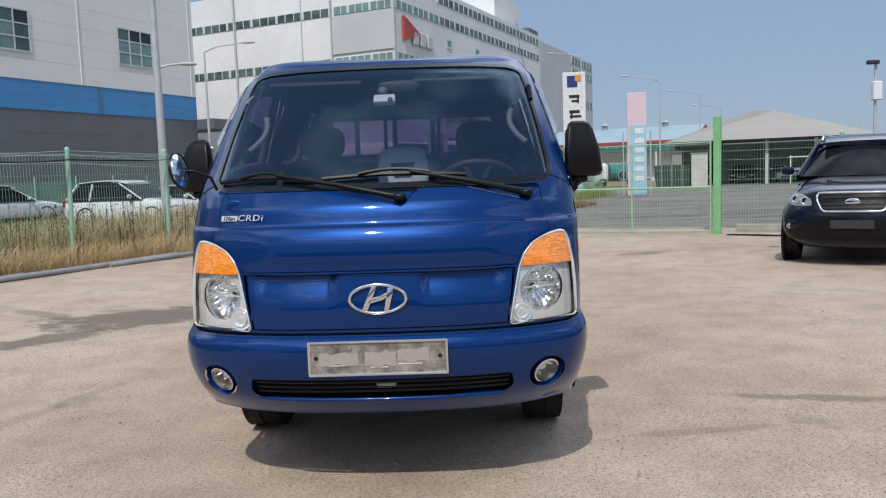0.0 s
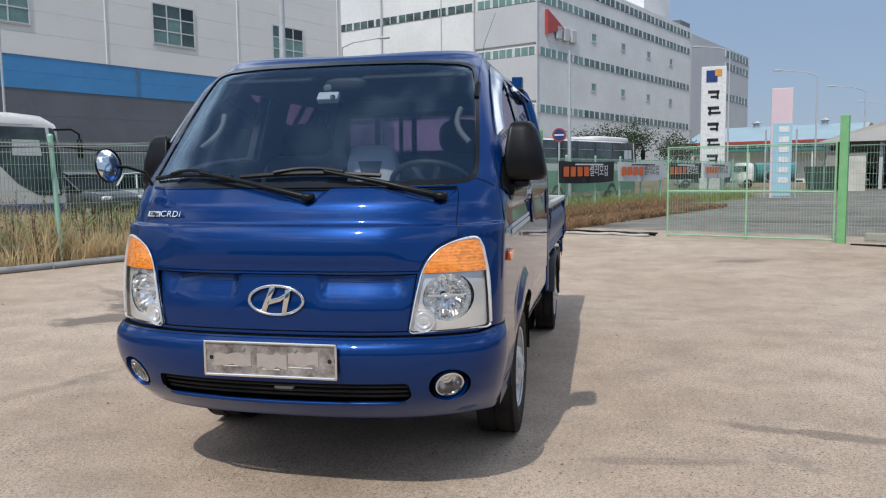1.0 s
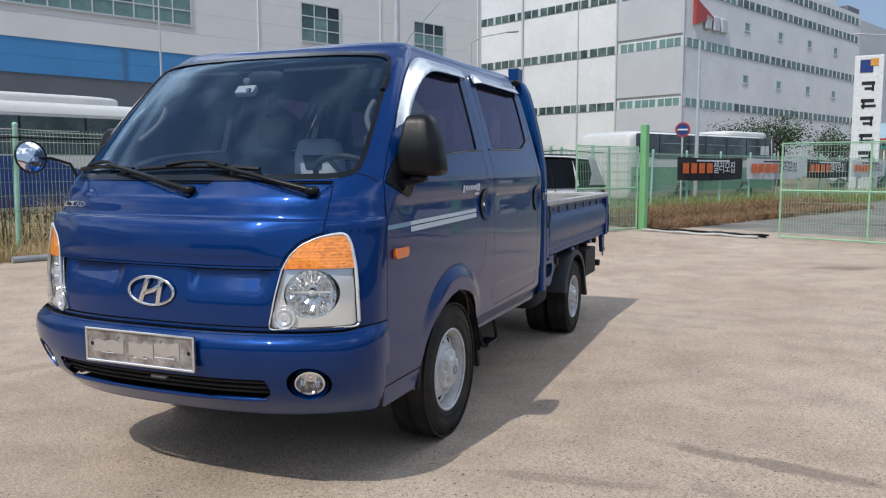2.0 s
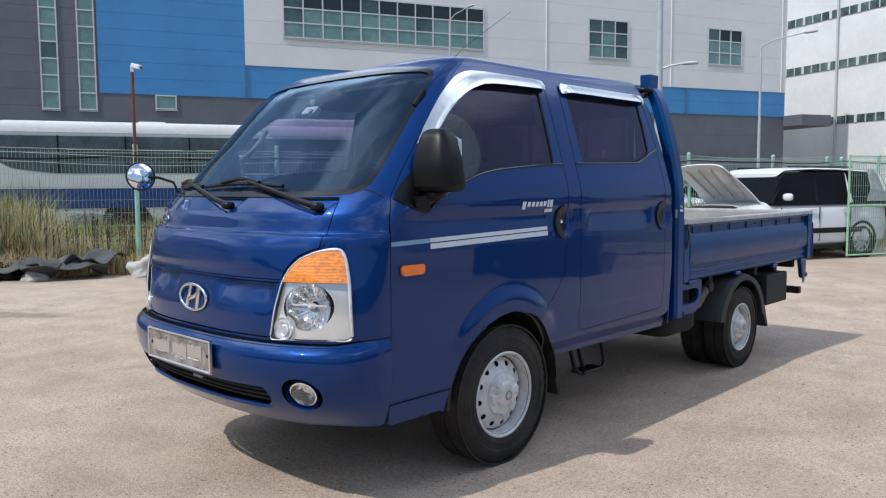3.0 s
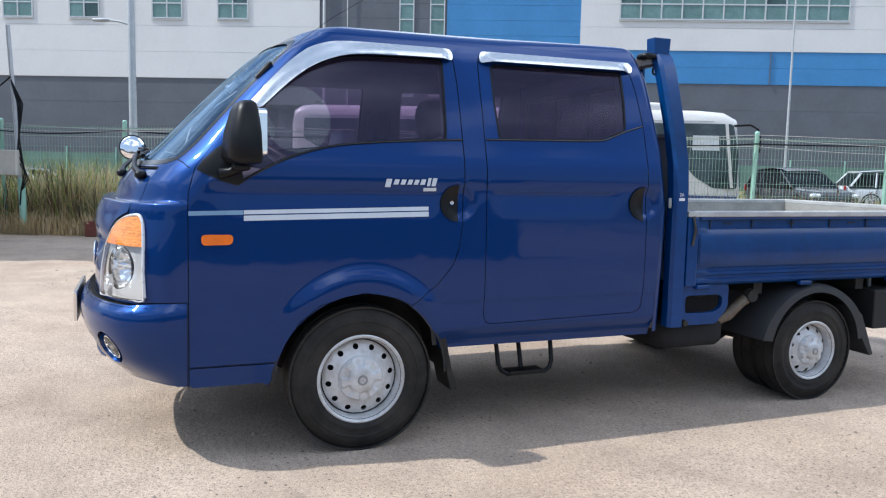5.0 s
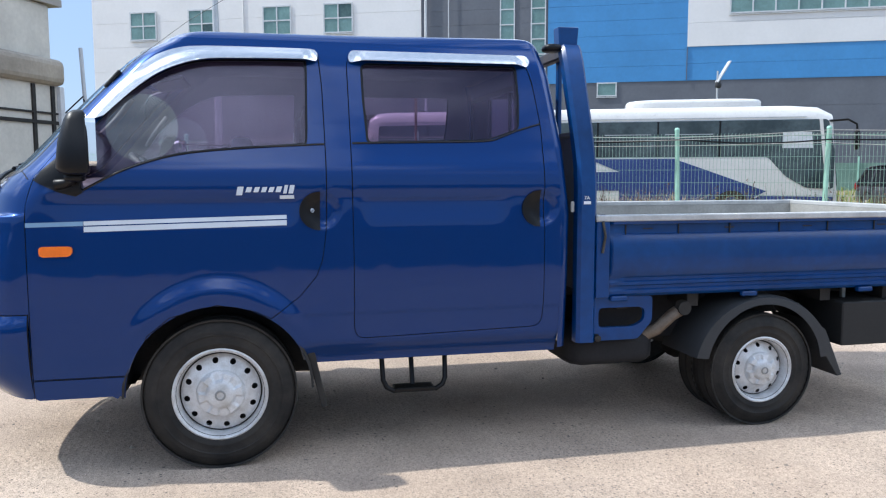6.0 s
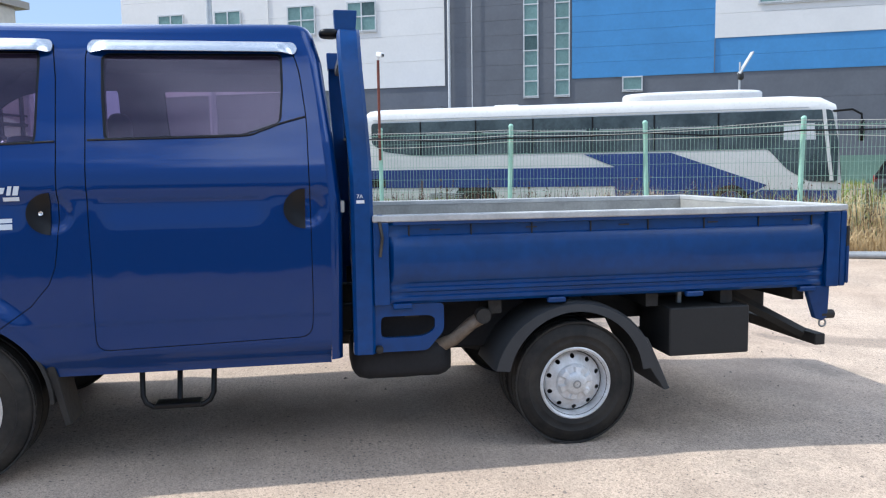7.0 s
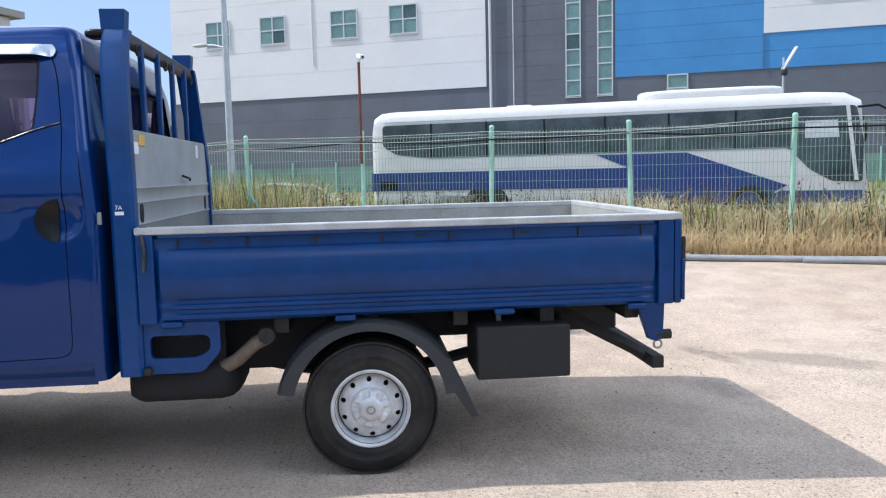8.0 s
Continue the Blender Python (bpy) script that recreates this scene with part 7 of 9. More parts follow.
def blades(count, place, height, width, bend, seed):
    """Many thin bent blades; place and height are functions of a random source."""
    rnd = random.Random(seed)
    co, fa = [], []
    for _ in range(count):
        u, v = place(rnd)
        p = F @ Vector((u, v, 0))
        z0 = ground_z(p.x, p.y) - 0.01
        h = height(rnd, u, v)
        a = rnd.uniform(0, 2 * math.pi)
        dx, dy = math.cos(a), math.sin(a)
        b = a + rnd.uniform(-0.6, 0.6) + math.pi / 2
        wx, wy = math.cos(b) * width * rnd.uniform(0.6, 1.3), math.sin(b) * width * rnd.uniform(0.6, 1.3)
        lean = h * rnd.uniform(0.05, bend)
        i = len(co)
        for t, w in ((0, 1.0), (0.4, 0.85), (0.75, 0.5)):
            ox, oy = dx * lean * t * t, dy * lean * t * t
            zz = z0 + h * t * (1 - 0.25 * bend * t)
            co += [(p.x + ox - wx * w, p.y + oy - wy * w, zz), (p.x + ox + wx * w, p.y + oy + wy * w, zz)]
        co.append((p.x + dx * lean, p.y + dy * lean, z0 + h * (1 - 0.25 * bend)))
        fa += [(i, i + 1, i + 3, i + 2), (i + 2, i + 3, i + 5, i + 4), (i + 4, i + 5, i + 6)]
    me = bpy.data.meshes.new("blades")
    me.from_pydata(co, [], fa)
    return me


def weeds(name, me, material, label):
    me.materials.append(material)
    return tagged(new(name, me), label, "weeds", kind="stuff")


def strip(u0, u1, v0, v1, clump=0.9):
    def place(rnd):
        while True:
            u, v = rnd.uniform(u0, u1), v0 + (v1 - v0) * rnd.random() ** 1.3
            n_ = noise.noise((u * 0.9, v * 1.3, 1.7)) + 0.6 * noise.noise((u * 3.1, v * 3.1, 4.0))
            if n_ > rnd.uniform(-0.9, 0.3) * clump:
                return u, v
    return place


weeds("dry_grass", blades(40000, strip(-4, 17.2, 10.72, 14.2), lambda r, u, v: r.uniform(0.35, 0.95) * (1.1 if v > 11.1 else 0.75) * (1 + 0.5 * noise.noise((u * 0.5, v, 0))) * (0.72 if 1.9 < u < 6.5 else 1.0), 0.0065, 1.0, 1), DRY, "tall dry straw-coloured grass along the fence")
weeds("green_weeds", blades(3600, strip(-9, 1.8, 11.3, 14.0), lambda r, u, v: r.uniform(0.5, 1.25), 0.010, 0.6, 13), GREEN, "tall green weeds before the parked cars")
weeds("dry_grass", blades(6000, strip(-9, 1.8, 11.3, 13.5), lambda r, u, v: r.uniform(0.6, 1.35), 0.007, 0.8, 14), DRY, "tall straw grass before the parked cars")
weeds("dry_grass", blades(3000, strip(-3.5, 1.7, 11.2, 13.2), lambda r, u, v: r.uniform(0.8, 1.6), 0.0065, 0.6, 21), DRY, "head-high straw grass in the corner of the fence")
weeds("dead_weeds", blades(800, strip(-3.5, 1.8, 11.0, 13.0), lambda r, u, v: r.uniform(0.7, 1.75), 0.008, 0.3, 22), STALK, "head-high brown weed stalks in the corner of the fence")
weeds("green_weeds", blades(2600, strip(-3.5, 1.6, 11.2, 13.6), lambda r, u, v: r.uniform(0.7, 1.75), 0.009, 0.6, 24), GREEN, "head-high green weeds in the corner of the fence")
weeds("green_weeds", blades(6000, strip(-14, 5, 15.0, 19.5, 0.5), lambda r, u, v: r.uniform(0.3, 0.8), 0.020, 0.7, 23), GREEN, "bright green weeds across the waste ground")
weeds("green_weeds", blades(2000, strip(2.0, 12, 11.3, 13.5), lambda r, u, v: r.uniform(0.4, 1.15) * (0.65 if u < 6.5 else 1.0), 0.010, 0.7, 15), GREEN, "green weeds among the straw")
weeds("dead_weeds", blades(1500, strip(-3, 17, 11.0, 13.5), lambda r, u, v: r.uniform(0.6, 1.25), 0.010, 0.25, 2), STALK, "dead brown weed stalks behind the fence")
weeds("green_weeds", blades(9000, strip(-9, 5.2, 11.0, 15.5), lambda r, u, v: r.uniform(0.35, 1.0) * (1.2 if u < 1.5 else 0.6), 0.010, 0.7, 3), GREEN, "green weeds growing through the fence")
weeds("green_weeds", blades(6000, strip(16.5, 44, 10.0, 14.0), lambda r, u, v: r.uniform(0.25, 0.8), 0.014, 0.7, 5), GREEN, "green weeds under the banners")
weeds("dry_grass", blades(16000, strip(17.9, 32, 8.1, 11.0), lambda r, u, v: r.uniform(0.15, 0.62) * (1.25 if v > 9.2 else 0.7), 0.011, 1.5, 6), BROWN_HAY, "low heap of brown cut grass beyond the gate")
weeds("green_weeds", blades(2600, strip(14.6, 17.6, 10.0, 13.5), lambda r, u, v: r.uniform(0.5, 1.35), 0.012, 0.6, 9), GREEN, "tall green weeds behind the open gate leaf")
weeds("distant_grass", blades(7000, strip(-25, 40, 15, 60, 0.6), lambda r, u, v: r.uniform(0.2, 0.6), 0.035, 0.8, 7), GREEN, "rough green grass behind the fence")
rnd = random.Random(11)
co, fa = [], []
for _ in range(420):
    u, v = strip(-2, 16.5, 11.2, 13.2)(rnd)
    p = F @ Vector((u, v, 0))
    h = rnd.uniform(0.55, 1.15)
    dock = rnd.random() < 0.3  # a dense dark spike of seed
    for _ in range(70 if dock else 16):
        t = rnd.uniform(0.35, 1.0)
        wide = (0.022 if dock else 0.05) * (1.3 - t if dock else 1.0)
        q = Vector((p.x + rnd.gauss(0, wide), p.y + rnd.gauss(0, wide), h * t))
        s = rnd.uniform(0.012, 0.03)
        d1, d2 = Vector((rnd.gauss(0, 1), rnd.gauss(0, 1), rnd.gauss(0, 1))).normalized() * s, Vector((rnd.gauss(0, 1), rnd.gauss(0, 1), rnd.gauss(0, 1))).normalized() * s
        i = len(co)
        co += [q - d1, q + d2, q + d1]
        fa.append((i, i + 1, i + 2))
me = bpy.data.meshes.new("seed_heads")
me.from_pydata(co, [], fa)
weeds("seed_heads", me, STALK, "brown dried seed heads on the weeds")

# pebbles on the concrete
rnd = random.Random(5)
co, fa = [], []
for _ in range(8200):
    x, y = rnd.uniform(-6.5, 6), rnd.uniform(1.8, 12.5) if rnd.random() < 0.8 else rnd.uniform(-0.5, 16)
    s = min(0.020, 0.0028 * math.exp(rnd.gauss(0.25, 0.55)))
    z = ground_z(x, y)
    i = len(co)
    a = rnd.uniform(0, 6.28)
    for k in range(5):
        r_ = s * rnd.uniform(0.7, 1.3)
        co.append((x + r_ * math.cos(a + k * 1.257), y + r_ * math.sin(a + k * 1.257), z - 0.004))
    co.append((x, y, z + s * rnd.uniform(0.5, 0.9)))
    fa += [(i + k, i + (k + 1) % 5, i + 5) for k in range(5)]
me = bpy.data.meshes.new("pebbles")
me.from_pydata(co, [], fa)
me.materials.append(mat("grey_brown_stone", (0.20, 0.16, 0.13), rough=0.9, vary=0.6, scale=3.0, col2=(0.45, 0.38, 0.31)))
tagged(new("pebbles", me), "loose grit and pebbles on the concrete", "pebbles", kind="stuff")

# ---------------------------------------------------------------- clutter at the fence


def barrel():
    m = fpos(3.95, 10.25, 0.0)
    b = thing("plastic_tub", m, "faded red plastic tub with a bottle on its lid", "tub")
    part("tub_wall", lathe([(0.0, 0.001), (0.0, 0.20), (0.02, 0.215), (0.46, 0.245), (0.47, 0.26), (0.49, 0.26), (0.495, 0.245)], 36, "z"), RED_PLASTIC, b, smooth=40)
    part("tub_lid", lathe([(0.49, 0.265), (0.505, 0.255), (0.505, 0.001)], 36, "z"), SACK, b, "grimy board lid", smooth=40)
    bt = thing("water_bottle", fpos(3.88, 10.22, 0.505), "small clear plastic bottle standing on the tub", "bottle")
    part("bottle_body", lathe([(0, 0.001), (0, 0.03), (0.02, 0.033), (0.12, 0.032), (0.15, 0.014), (0.17, 0.012)], 18, "z"), LENS, bt, smooth=50)
    part("bottle_cap", lathe([(0.168, 0.015), (0.19, 0.015), (0.19, 0.001)], 14, "z"), WHITE_LABEL, bt, smooth=40)


barrel()


def crumpled(name, c, size, material, label, cat, seed, ridge=0.35):
    bm = bmesh.new()
    bmesh.ops.create_icosphere(bm, subdivisions=4, radius=1)
    for v in bm.verts:
        d = 1 + ridge * noise.noise(v.co * 1.6 + Vector((seed, 0, 0))) + ridge * 0.5 * noise.noise(v.co * 4.1 + Vector((0, seed, 0)))
        v.co = Vector((v.co.x * size[0] * d, v.co.y * size[1] * d, max(-0.02, (v.co.z * 0.9 + 0.25) * size[2] * d)))
    return tagged(part(name, bm, material, smooth=50, m=fpos(*c)), label, cat)


crumpled("sack", (3.25, 10.45, 0.0, 20), (0.34, 0.22, 0.26), SACK, "crumpled dirty white sack beside the fence", "sack", 3.0)
crumpled("sack", (1.75, 10.55, 0.0, 40), (0.24, 0.16, 0.13), SACK, "small pale rag on the scrap heap", "sack", 9.0)
for i, (u, v, s, a) in enumerate(((2.05, 10.6, 0.55, 10), (1.55, 10.7, 0.42, -30), (2.5, 10.75, 0.4, 60))):
    bm = bmesh.new()
    bmesh.ops.create_grid(bm, x_segments=14, y_segments=10, size=s)
    for w in bm.verts:
        w.co.z = 0.16 + 0.16 * noise.noise(Vector((w.co.x * 2.5 + i * 7, w.co.y * 3.1, 0))) + 0.05 * math.sin(w.co.x * 9)
        w.co.y *= 0.65
    bmesh.ops.solidify(bm, geom=bm.faces[:], thickness=0.012)
    tagged(part("scrap_sheet", bm, mat("scuffed_grey_plastic", (0.10, 0.10, 0.105), rough=0.6, vary=0.4, scale=5) if i == 0 else bpy.data.materials["scuffed_grey_plastic"], smooth=40, m=fpos(u, v, 0.02 + 0.05 * i, a)), "bent dark grey car underbody panel in a scrap heap", "scrap", "scrap heap")
crumpled("scrap", (1.15, 10.75, 0.0, 0), (0.30, 0.2, 0.22), BLACK, "crumpled black bumper piece in the scrap heap", "scrap", 15.0, 0.6)


def loose_wheel(m):
    w = thing("spare_wheel", m, "silver alloy car wheel with its tyre leaning on scrap", "wheel")
    part("tyre", lathe([(-0.08, 0.21), (-0.10, 0.25), (-0.10, 0.29), (-0.07, 0.315), (0.07, 0.315), (0.10, 0.29), (0.10, 0.25), (0.085, 0.21)], 48, "z"), RUBBER, w, "black tyre", smooth=40)
    rim = part("rim", lathe([(0.085, 0.215), (0.09, 0.205), (0.06, 0.19), (0.0, 0.18)], 40, "z"), LAMP_RIM, w, "silver alloy rim", smooth=40)
    for k in range(10):
        a = 2 * math.pi * k / 10
        part("spoke", tube([(0.04 * math.cos(a), 0.04 * math.sin(a), 0.07), (0.195 * math.cos(a), 0.195 * math.sin(a), 0.06)], 0.014, 6), LAMP_RIM, rim)
    part("hub", lathe([(0.08, 0.001), (0.08, 0.045), (0.04, 0.055)], 20, "z"), LAMP_RIM, rim, smooth=40)
    # black disc paints the shade of the hollow rim
    part("brake_void", lathe([(0.02, 0.001), (0.02, 0.185), (0.0, 0.19)], 32, "z"), BLACK, rim, "dark disc standing in for the shaded hollow behind the spokes")


loose_wheel(fpos(0.70, 10.72, 0.195) @ pose(0, 0, 0, 20, 0, 0))
for u, v, sx, sy, sz, sd in ((0.10, 10.80, 0.34, 0.20, 0.17, 21.0), (-0.28, 10.85, 0.26, 0.16, 0.10, 27.0)):
    crumpled("scrap", (u, v, 0.0, 10), (sx, sy, sz), BLACK, "crumpled black plastic in the scrap heap", "scrap", sd, 0.6)
for u, v, z, l, a, mt, lb in ((0.28, 10.58, 0.10, 0.50, 4, FENDER_TRIM, "grey metal bar lying on the scrap heap"), (0.12, 10.50, 0.02, 0.75, -3, SACK, "pale wooden strip lying by the scrap heap"), (0.25, 10.62, 0.04, 0.30, 2, RUST, "rusty red block in the scrap heap")):
    tagged(part("scrap_bar", box((0, 0, 0), (l, 0.06, 0.05), bevel=0.006), mt, m=fpos(u, v, z, a)), lb, "scrap", "scrap heap")
tagged(part("scrap_box", box((0, 0, 0.13), (0.42, 0.24, 0.26), bevel=0.012), RUST, m=fpos(-1.42, 10.80, 0, 6)), "rusty brown metal box beside the fence post", "box")

# red pipe with a camera, fixed to a post
rp = thing("camera_pole", fpos(3.10, 11.16, 0), "rusty red pipe with a white security camera on top", "camera pole")
part("pipe", tube([(0, 0, 1.45), (0, 0, 3.1)], 0.024, 8), RUST, rp, smooth=60)
part("bracket", box((0, 0, 3.12), (0.05, 0.05, 0.10), bevel=0.005), WHITE_LABEL, rp)
part("camera_body", box((0.06, -0.07, 3.15), (0.16, 0.07, 0.07), pose(0, 0, 0, 0, 15, -40), 0.012, 2), WHITE_LABEL, rp, "white camera housing")
part("camera_lens", lathe([(0, 0.02), (0.02, 0.02), (0.02, 0.001)], 12, "x", (0.12, -0.12, 3.13)), BLACK, rp, "black lens")
# electric pole with a meter box
ep = thing("utility_pole", fpos(-2.8, 10.85, 0), "leaning grey steel pole with a meter box and looped cables", "pole")
part("pole", tube([(0, 0, 0), (-0.06, 0, 1.8), (-0.14, 0, 3.5)], 0.035, 10), POLE_GREY, ep, smooth=60)
part("meter_box", box((-0.13, -0.12, 1.22), (0.34, 0.16, 0.42), bevel=0.01), BEIGE, ep, "beige meter box")
part("post_sleeve", tube([(0.02, 0, 0), (0.0, 0, 0.95)], 0.06, 10), MINT, ep, "green painted foot", smooth=60)
for j in range(4):
    part("cable", tube([(-0.09, -0.05, 2.6), (0.02 + 0.03 * j, -0.06, 2.2), (0.04 - 0.02 * j, -0.08, 1.6 - 0.1 * j), (0.12 + 0.03 * j, -0.10, 1.05 - 0.05 * j), (0.05, -0.1, 0.75), (0.0, -0.06, 0.5)], 0.012, 6), BLACK, ep, "black looped cable", smooth=60)
part("cable", tube([(-0.09, -0.05, 2.65), (-0.35, -0.2, 2.35), (-0.55, -0.3, 2.45), (-0.62, -0.4, 2.8)], 0.014, 6), BLACK, ep, "black cable to the cabin", smooth=60)


def cabin():
    c = thing("site_cabin", F, "beige prefab cabin with dark frame strips on its panels", "cabin")
    stained = mat("stained_beige_metal", (0.40, 0.35, 0.28), rough=0.6, vary=0.35, scale=1.5)
    part("lower_wall", box((-6.83, 8.95, 1.40), (7.2, 3.4, 2.8)), BEIGE, c)
    part("upper_wall", box((-7.0, 8.72, 3.70), (7.45, 3.6, 0.98), bevel=0.05, seg=2), BEIGE, c)
    part("lip", box((-6.95, 8.75, 3.03), (7.7, 3.85, 0.46), bevel=0.12, seg=3), stained, c, "stained metal edge over the panels")
    part("corner_post", box((-3.20, 10.60, 1.40), (0.10, 0.11, 2.79), bevel=0.01), FRAME_WHITE, c, "pale corner post")
    for v in (7.6, 8.35, 9.05, 9.95, 10.42):
        part("frame_strip", box((-3.218, v, 1.40), (0.05, 0.075, 2.78), bevel=0.004), UNDER, c, "dark vertical frame strip")
    for z, h in ((2.16, 0.06), (2.32, 0.035), (0.16, 0.16)):
        part("frame_rail", box((-3.215, 8.93, z), (0.04, 3.2, h), bevel=0.004), UNDER, c, "dark cross strip")
    part("cabin_roof", box((-7.05, 8.8, 4.25), (7.7, 3.9, 0.12)), ROOF_GREY, c)


cabin()

# crack in the concrete behind the truck
rnd = random.Random(21)
pts = []
for k in range(26):
    t = k / 25
    x, y = 0.50 + 0.60 * t + 0.006 * rnd.gauss(0, 1), 9.38 - 0.26 * t + 0.03 * math.sin(9 * t) + 0.009 * rnd.gauss(0, 1)
    pts.append((x, y, ground_z(x, y) + 0.001))
tagged(part("ground_crack", tube(pts, [0.0012 + 0.0022 * rnd.random() * math.sin(3.0 * (k + 0.5) / len(pts)) for k in range(len(pts))], 5), SEAM), "dark crack across the worn concrete", "crack", kind="structure")

# kerb, hose and cable by the gate
tagged(part("kerb", box((0, 0, 0.09), (8.0, 0.16, 0.18), bevel=0.015, seg=2), mat("pale_kerb_concrete", (0.50, 0.46, 0.40), rough=0.9, vary=0.3, scale=6, bump=0.2, bscale=40), m=fpos(18.2, -2.4, -0.12, 90)), "low pale concrete kerb behind the mesh fence", "kerb", kind="structure")
hose = [F @ Vector((17.30 + 0.05 * math.sin(k * 0.7), 8.32 - 0.17 * k, fground(17.30, 8.32 - 0.17 * k) + 0.028 + 0.010 * math.sin(k * 1.3))) for k in range(17)]
tagged(part("hose", tube(hose, 0.030, 8), SACK, smooth=60), "white hose lying on the ground by the gate", "hose")
for j in range(3):
    cable = [F @ Vector((17.42 + 0.06 * j + 0.06 * math.cos(k * (0.8 + 0.2 * j)), 8.25 - 0.17 * k, fground(17.45, 8.25 - 0.17 * k) + 0.02 + 0.045 * abs(math.sin(k * 0.6 + j)))) for k in range(17)]
    tagged(part("cable", tube(cable, 0.022, 6), BLACK, smooth=60), "black cable lying on the ground by the gate", "cable", "cables by the gate")

# ---------------------------------------------------------------- vehicles


def loft(sections):
    """A skin over closed sections, each a list of points of the same length."""
    bm = bmesh.new()
    rings_ = [[bm.verts.new(p) for p in s] for s in sections]
    n = len(rings_[0])
    for a, b in zip(rings_, rings_[1:]):
        for k in range(n):
            bm.faces.new((a[k], a[(k + 1) % n], b[(k + 1) % n], b[k]))
    bm.faces.new(rings_[0][::-1])
    bm.faces.new(rings_[-1])
    bmesh.ops.recalc_face_normals(bm, faces=bm.faces[:])
    return bm


def oblong(x, hw, z0, z1, e=5.0, n=28, tuck=0.0):
    """A rounded upright section across a car at x."""
    out = []
    for k in range(n):
        t = 2 * math.pi * k / n
        c, s = math.cos(t), math.sin(t)
        y = math.copysign(abs(c) ** (2 / e), c) * hw
        z = math.copysign(abs(s) ** (2 / e), s)
        y *= 1 - tuck * max(0, z)
        out.append((x, y, (z0 + z1) / 2 + z * (z1 - z0) / 2))
    return out


def car(m, label, col, L=4.6, W=1.85, H=1.65, belt=1.02, hood=0.30, tail=0.04, wheel_r=0.34, axle=(0.19, 0.78), group="", suv=True, hood_open=False, spokes=5, boxy=False, tuck=0.17, shaped=False):
    """A parked car that faces -x from its own middle."""
    c = thing("car", m, label, "car", group)
    x0, x1 = -L / 2, L / 2
    hw = W / 2
    hx = x0 + hood * L
    st = []
    for f, w, zb, zt in ((0.0, 0.80, 0.34, 0.70), (0.012, 0.90, 0.28, 0.80), (0.05, 0.97, 0.22, belt - 0.14), (0.14, 1.0, 0.20, belt - 0.07), (hood, 1.0, 0.19, belt), (0.6, 1.0, 0.19, belt + 0.01), (0.88, 0.99, 0.20, belt + 0.02), (0.965, 0.96, 0.24, belt - 0.0), (0.992, 0.88, 0.32, belt - 0.08), (1.0, 0.80, 0.38, belt - 0.14)):
        if hood_open and f < hood:
            zt -= 0.06
        st.append(oblong(x0 + f * L, hw * w, zb, zt, 5.5, 36, 0.05))
    if shaped:
        # a nose that curves back towards its corners and rises to the screen
        st = []
        for k in (0.03, 0.2, 0.4, 0.6, 0.8):
            st.append(oblong(x0, hw * 0.90 * k, 0.62 - 0.30 * k, 0.62 + 0.34 * k, 3.6, 48, 0.10))
        for f, w, zb, zt, e in ((0.0, 0.90, 0.32, 0.96, 3.6), (0.012, 0.95, 0.27, 1.01, 3.8), (0.04, 0.985, 0.23, 1.055, 4.0), (0.08, 1.0, 0.21, 1.09, 4.0), (0.15, 1.0, 0.20, 1.13, 4.0), (0.22, 1.0, 0.20, 1.165, 4.2), (0.29, 1.0, 0.20, 1.20, 4.6), (0.6, 1.0, 0.20, belt + 0.01, 5.5), (0.88, 0.99, 0.20, belt + 0.03, 5.5), (0.965, 0.96, 0.24, belt, 5.0), (0.992, 0.88, 0.32, belt - 0.08, 5.0), (1.0, 0.80, 0.38, belt - 0.14, 5.0)):
            st.append(oblong(x0 + f * L, hw * w, zb, zt, e, 48, 0.10))
        for ring_ in st:
            for i, (x, y, z) in enumerate(ring_):
                near = 1 - smoothstep(x0, x0 + 1.3, x)
                x += near * (0.40 * (abs(y) / hw) ** 2.4 + 0.10 * smoothstep(0.62, 1.0, z) + 0.05 * smoothstep(0.50, 0.30, z))
                ring_[i] = (x, y, z)
    part("body", loft(st), col, c, smooth=40)
    # glasshouse: windscreen foot, roof, tail
    gx = [(hx - 0.02 * L, 0.90, 0.02), (hx + 0.13 * L, 0.80, 0.80), (hx + 0.19 * L, 0.775, 0.96), (x0 + 0.70 * L, 0.775, 0.97), (x1 - tail * L - 0.10 * L, 0.76, 0.93), (x1 - tail * L - 0.01, 0.86, 0.05)] if suv else [(hx - 0.02 * L, 0.90, 0.02), (hx + 0.16 * L, 0.78, 0.85), (hx + 0.23 * L, 0.74, 0.97), (x0 + 0.66 * L, 0.74, 0.97), (x0 + 0.76 * L, 0.76, 0.80), (x1 - 0.10 * L, 0.86, 0.02)]
    if boxy:
        gx = [(hx + 0.0 * L, 0.90, 0.02), (hx + 0.07 * L, 0.83, 0.80), (hx + 0.11 * L, 0.82, 0.97), (x0 + 0.70 * L, 0.82, 0.98), (x1 - 0.055 * L, 0.81, 0.95), (x1 - 0.02, 0.88, 0.05)]
    gs = []
    for x, w, t in gx:
        z1 = belt - 0.03 + (H - 0.05 - belt) * t
        w -= tuck - 0.17
        wt = hw * (0.95 - (0.95 - w) * t)
        if shaped:
            sec = [(x + 0.16, -hw * 0.93, belt - 0.08), (x + 0.16, hw * 0.93, belt - 0.08)]
            for k in range(13):
                y = 1 - k / 6
                sec.append((x + 0.22 * abs(y) ** 2.2 * (1 if x < 0 else 0), wt * y, z1 - 0.07 * t * abs(y) ** 4))
            gs.append(sec)
        else:
            gs.append([(x, -hw * 0.955, belt - 0.08), (x, hw * 0.955, belt - 0.08), (x, wt, z1), (x, -wt, z1)])
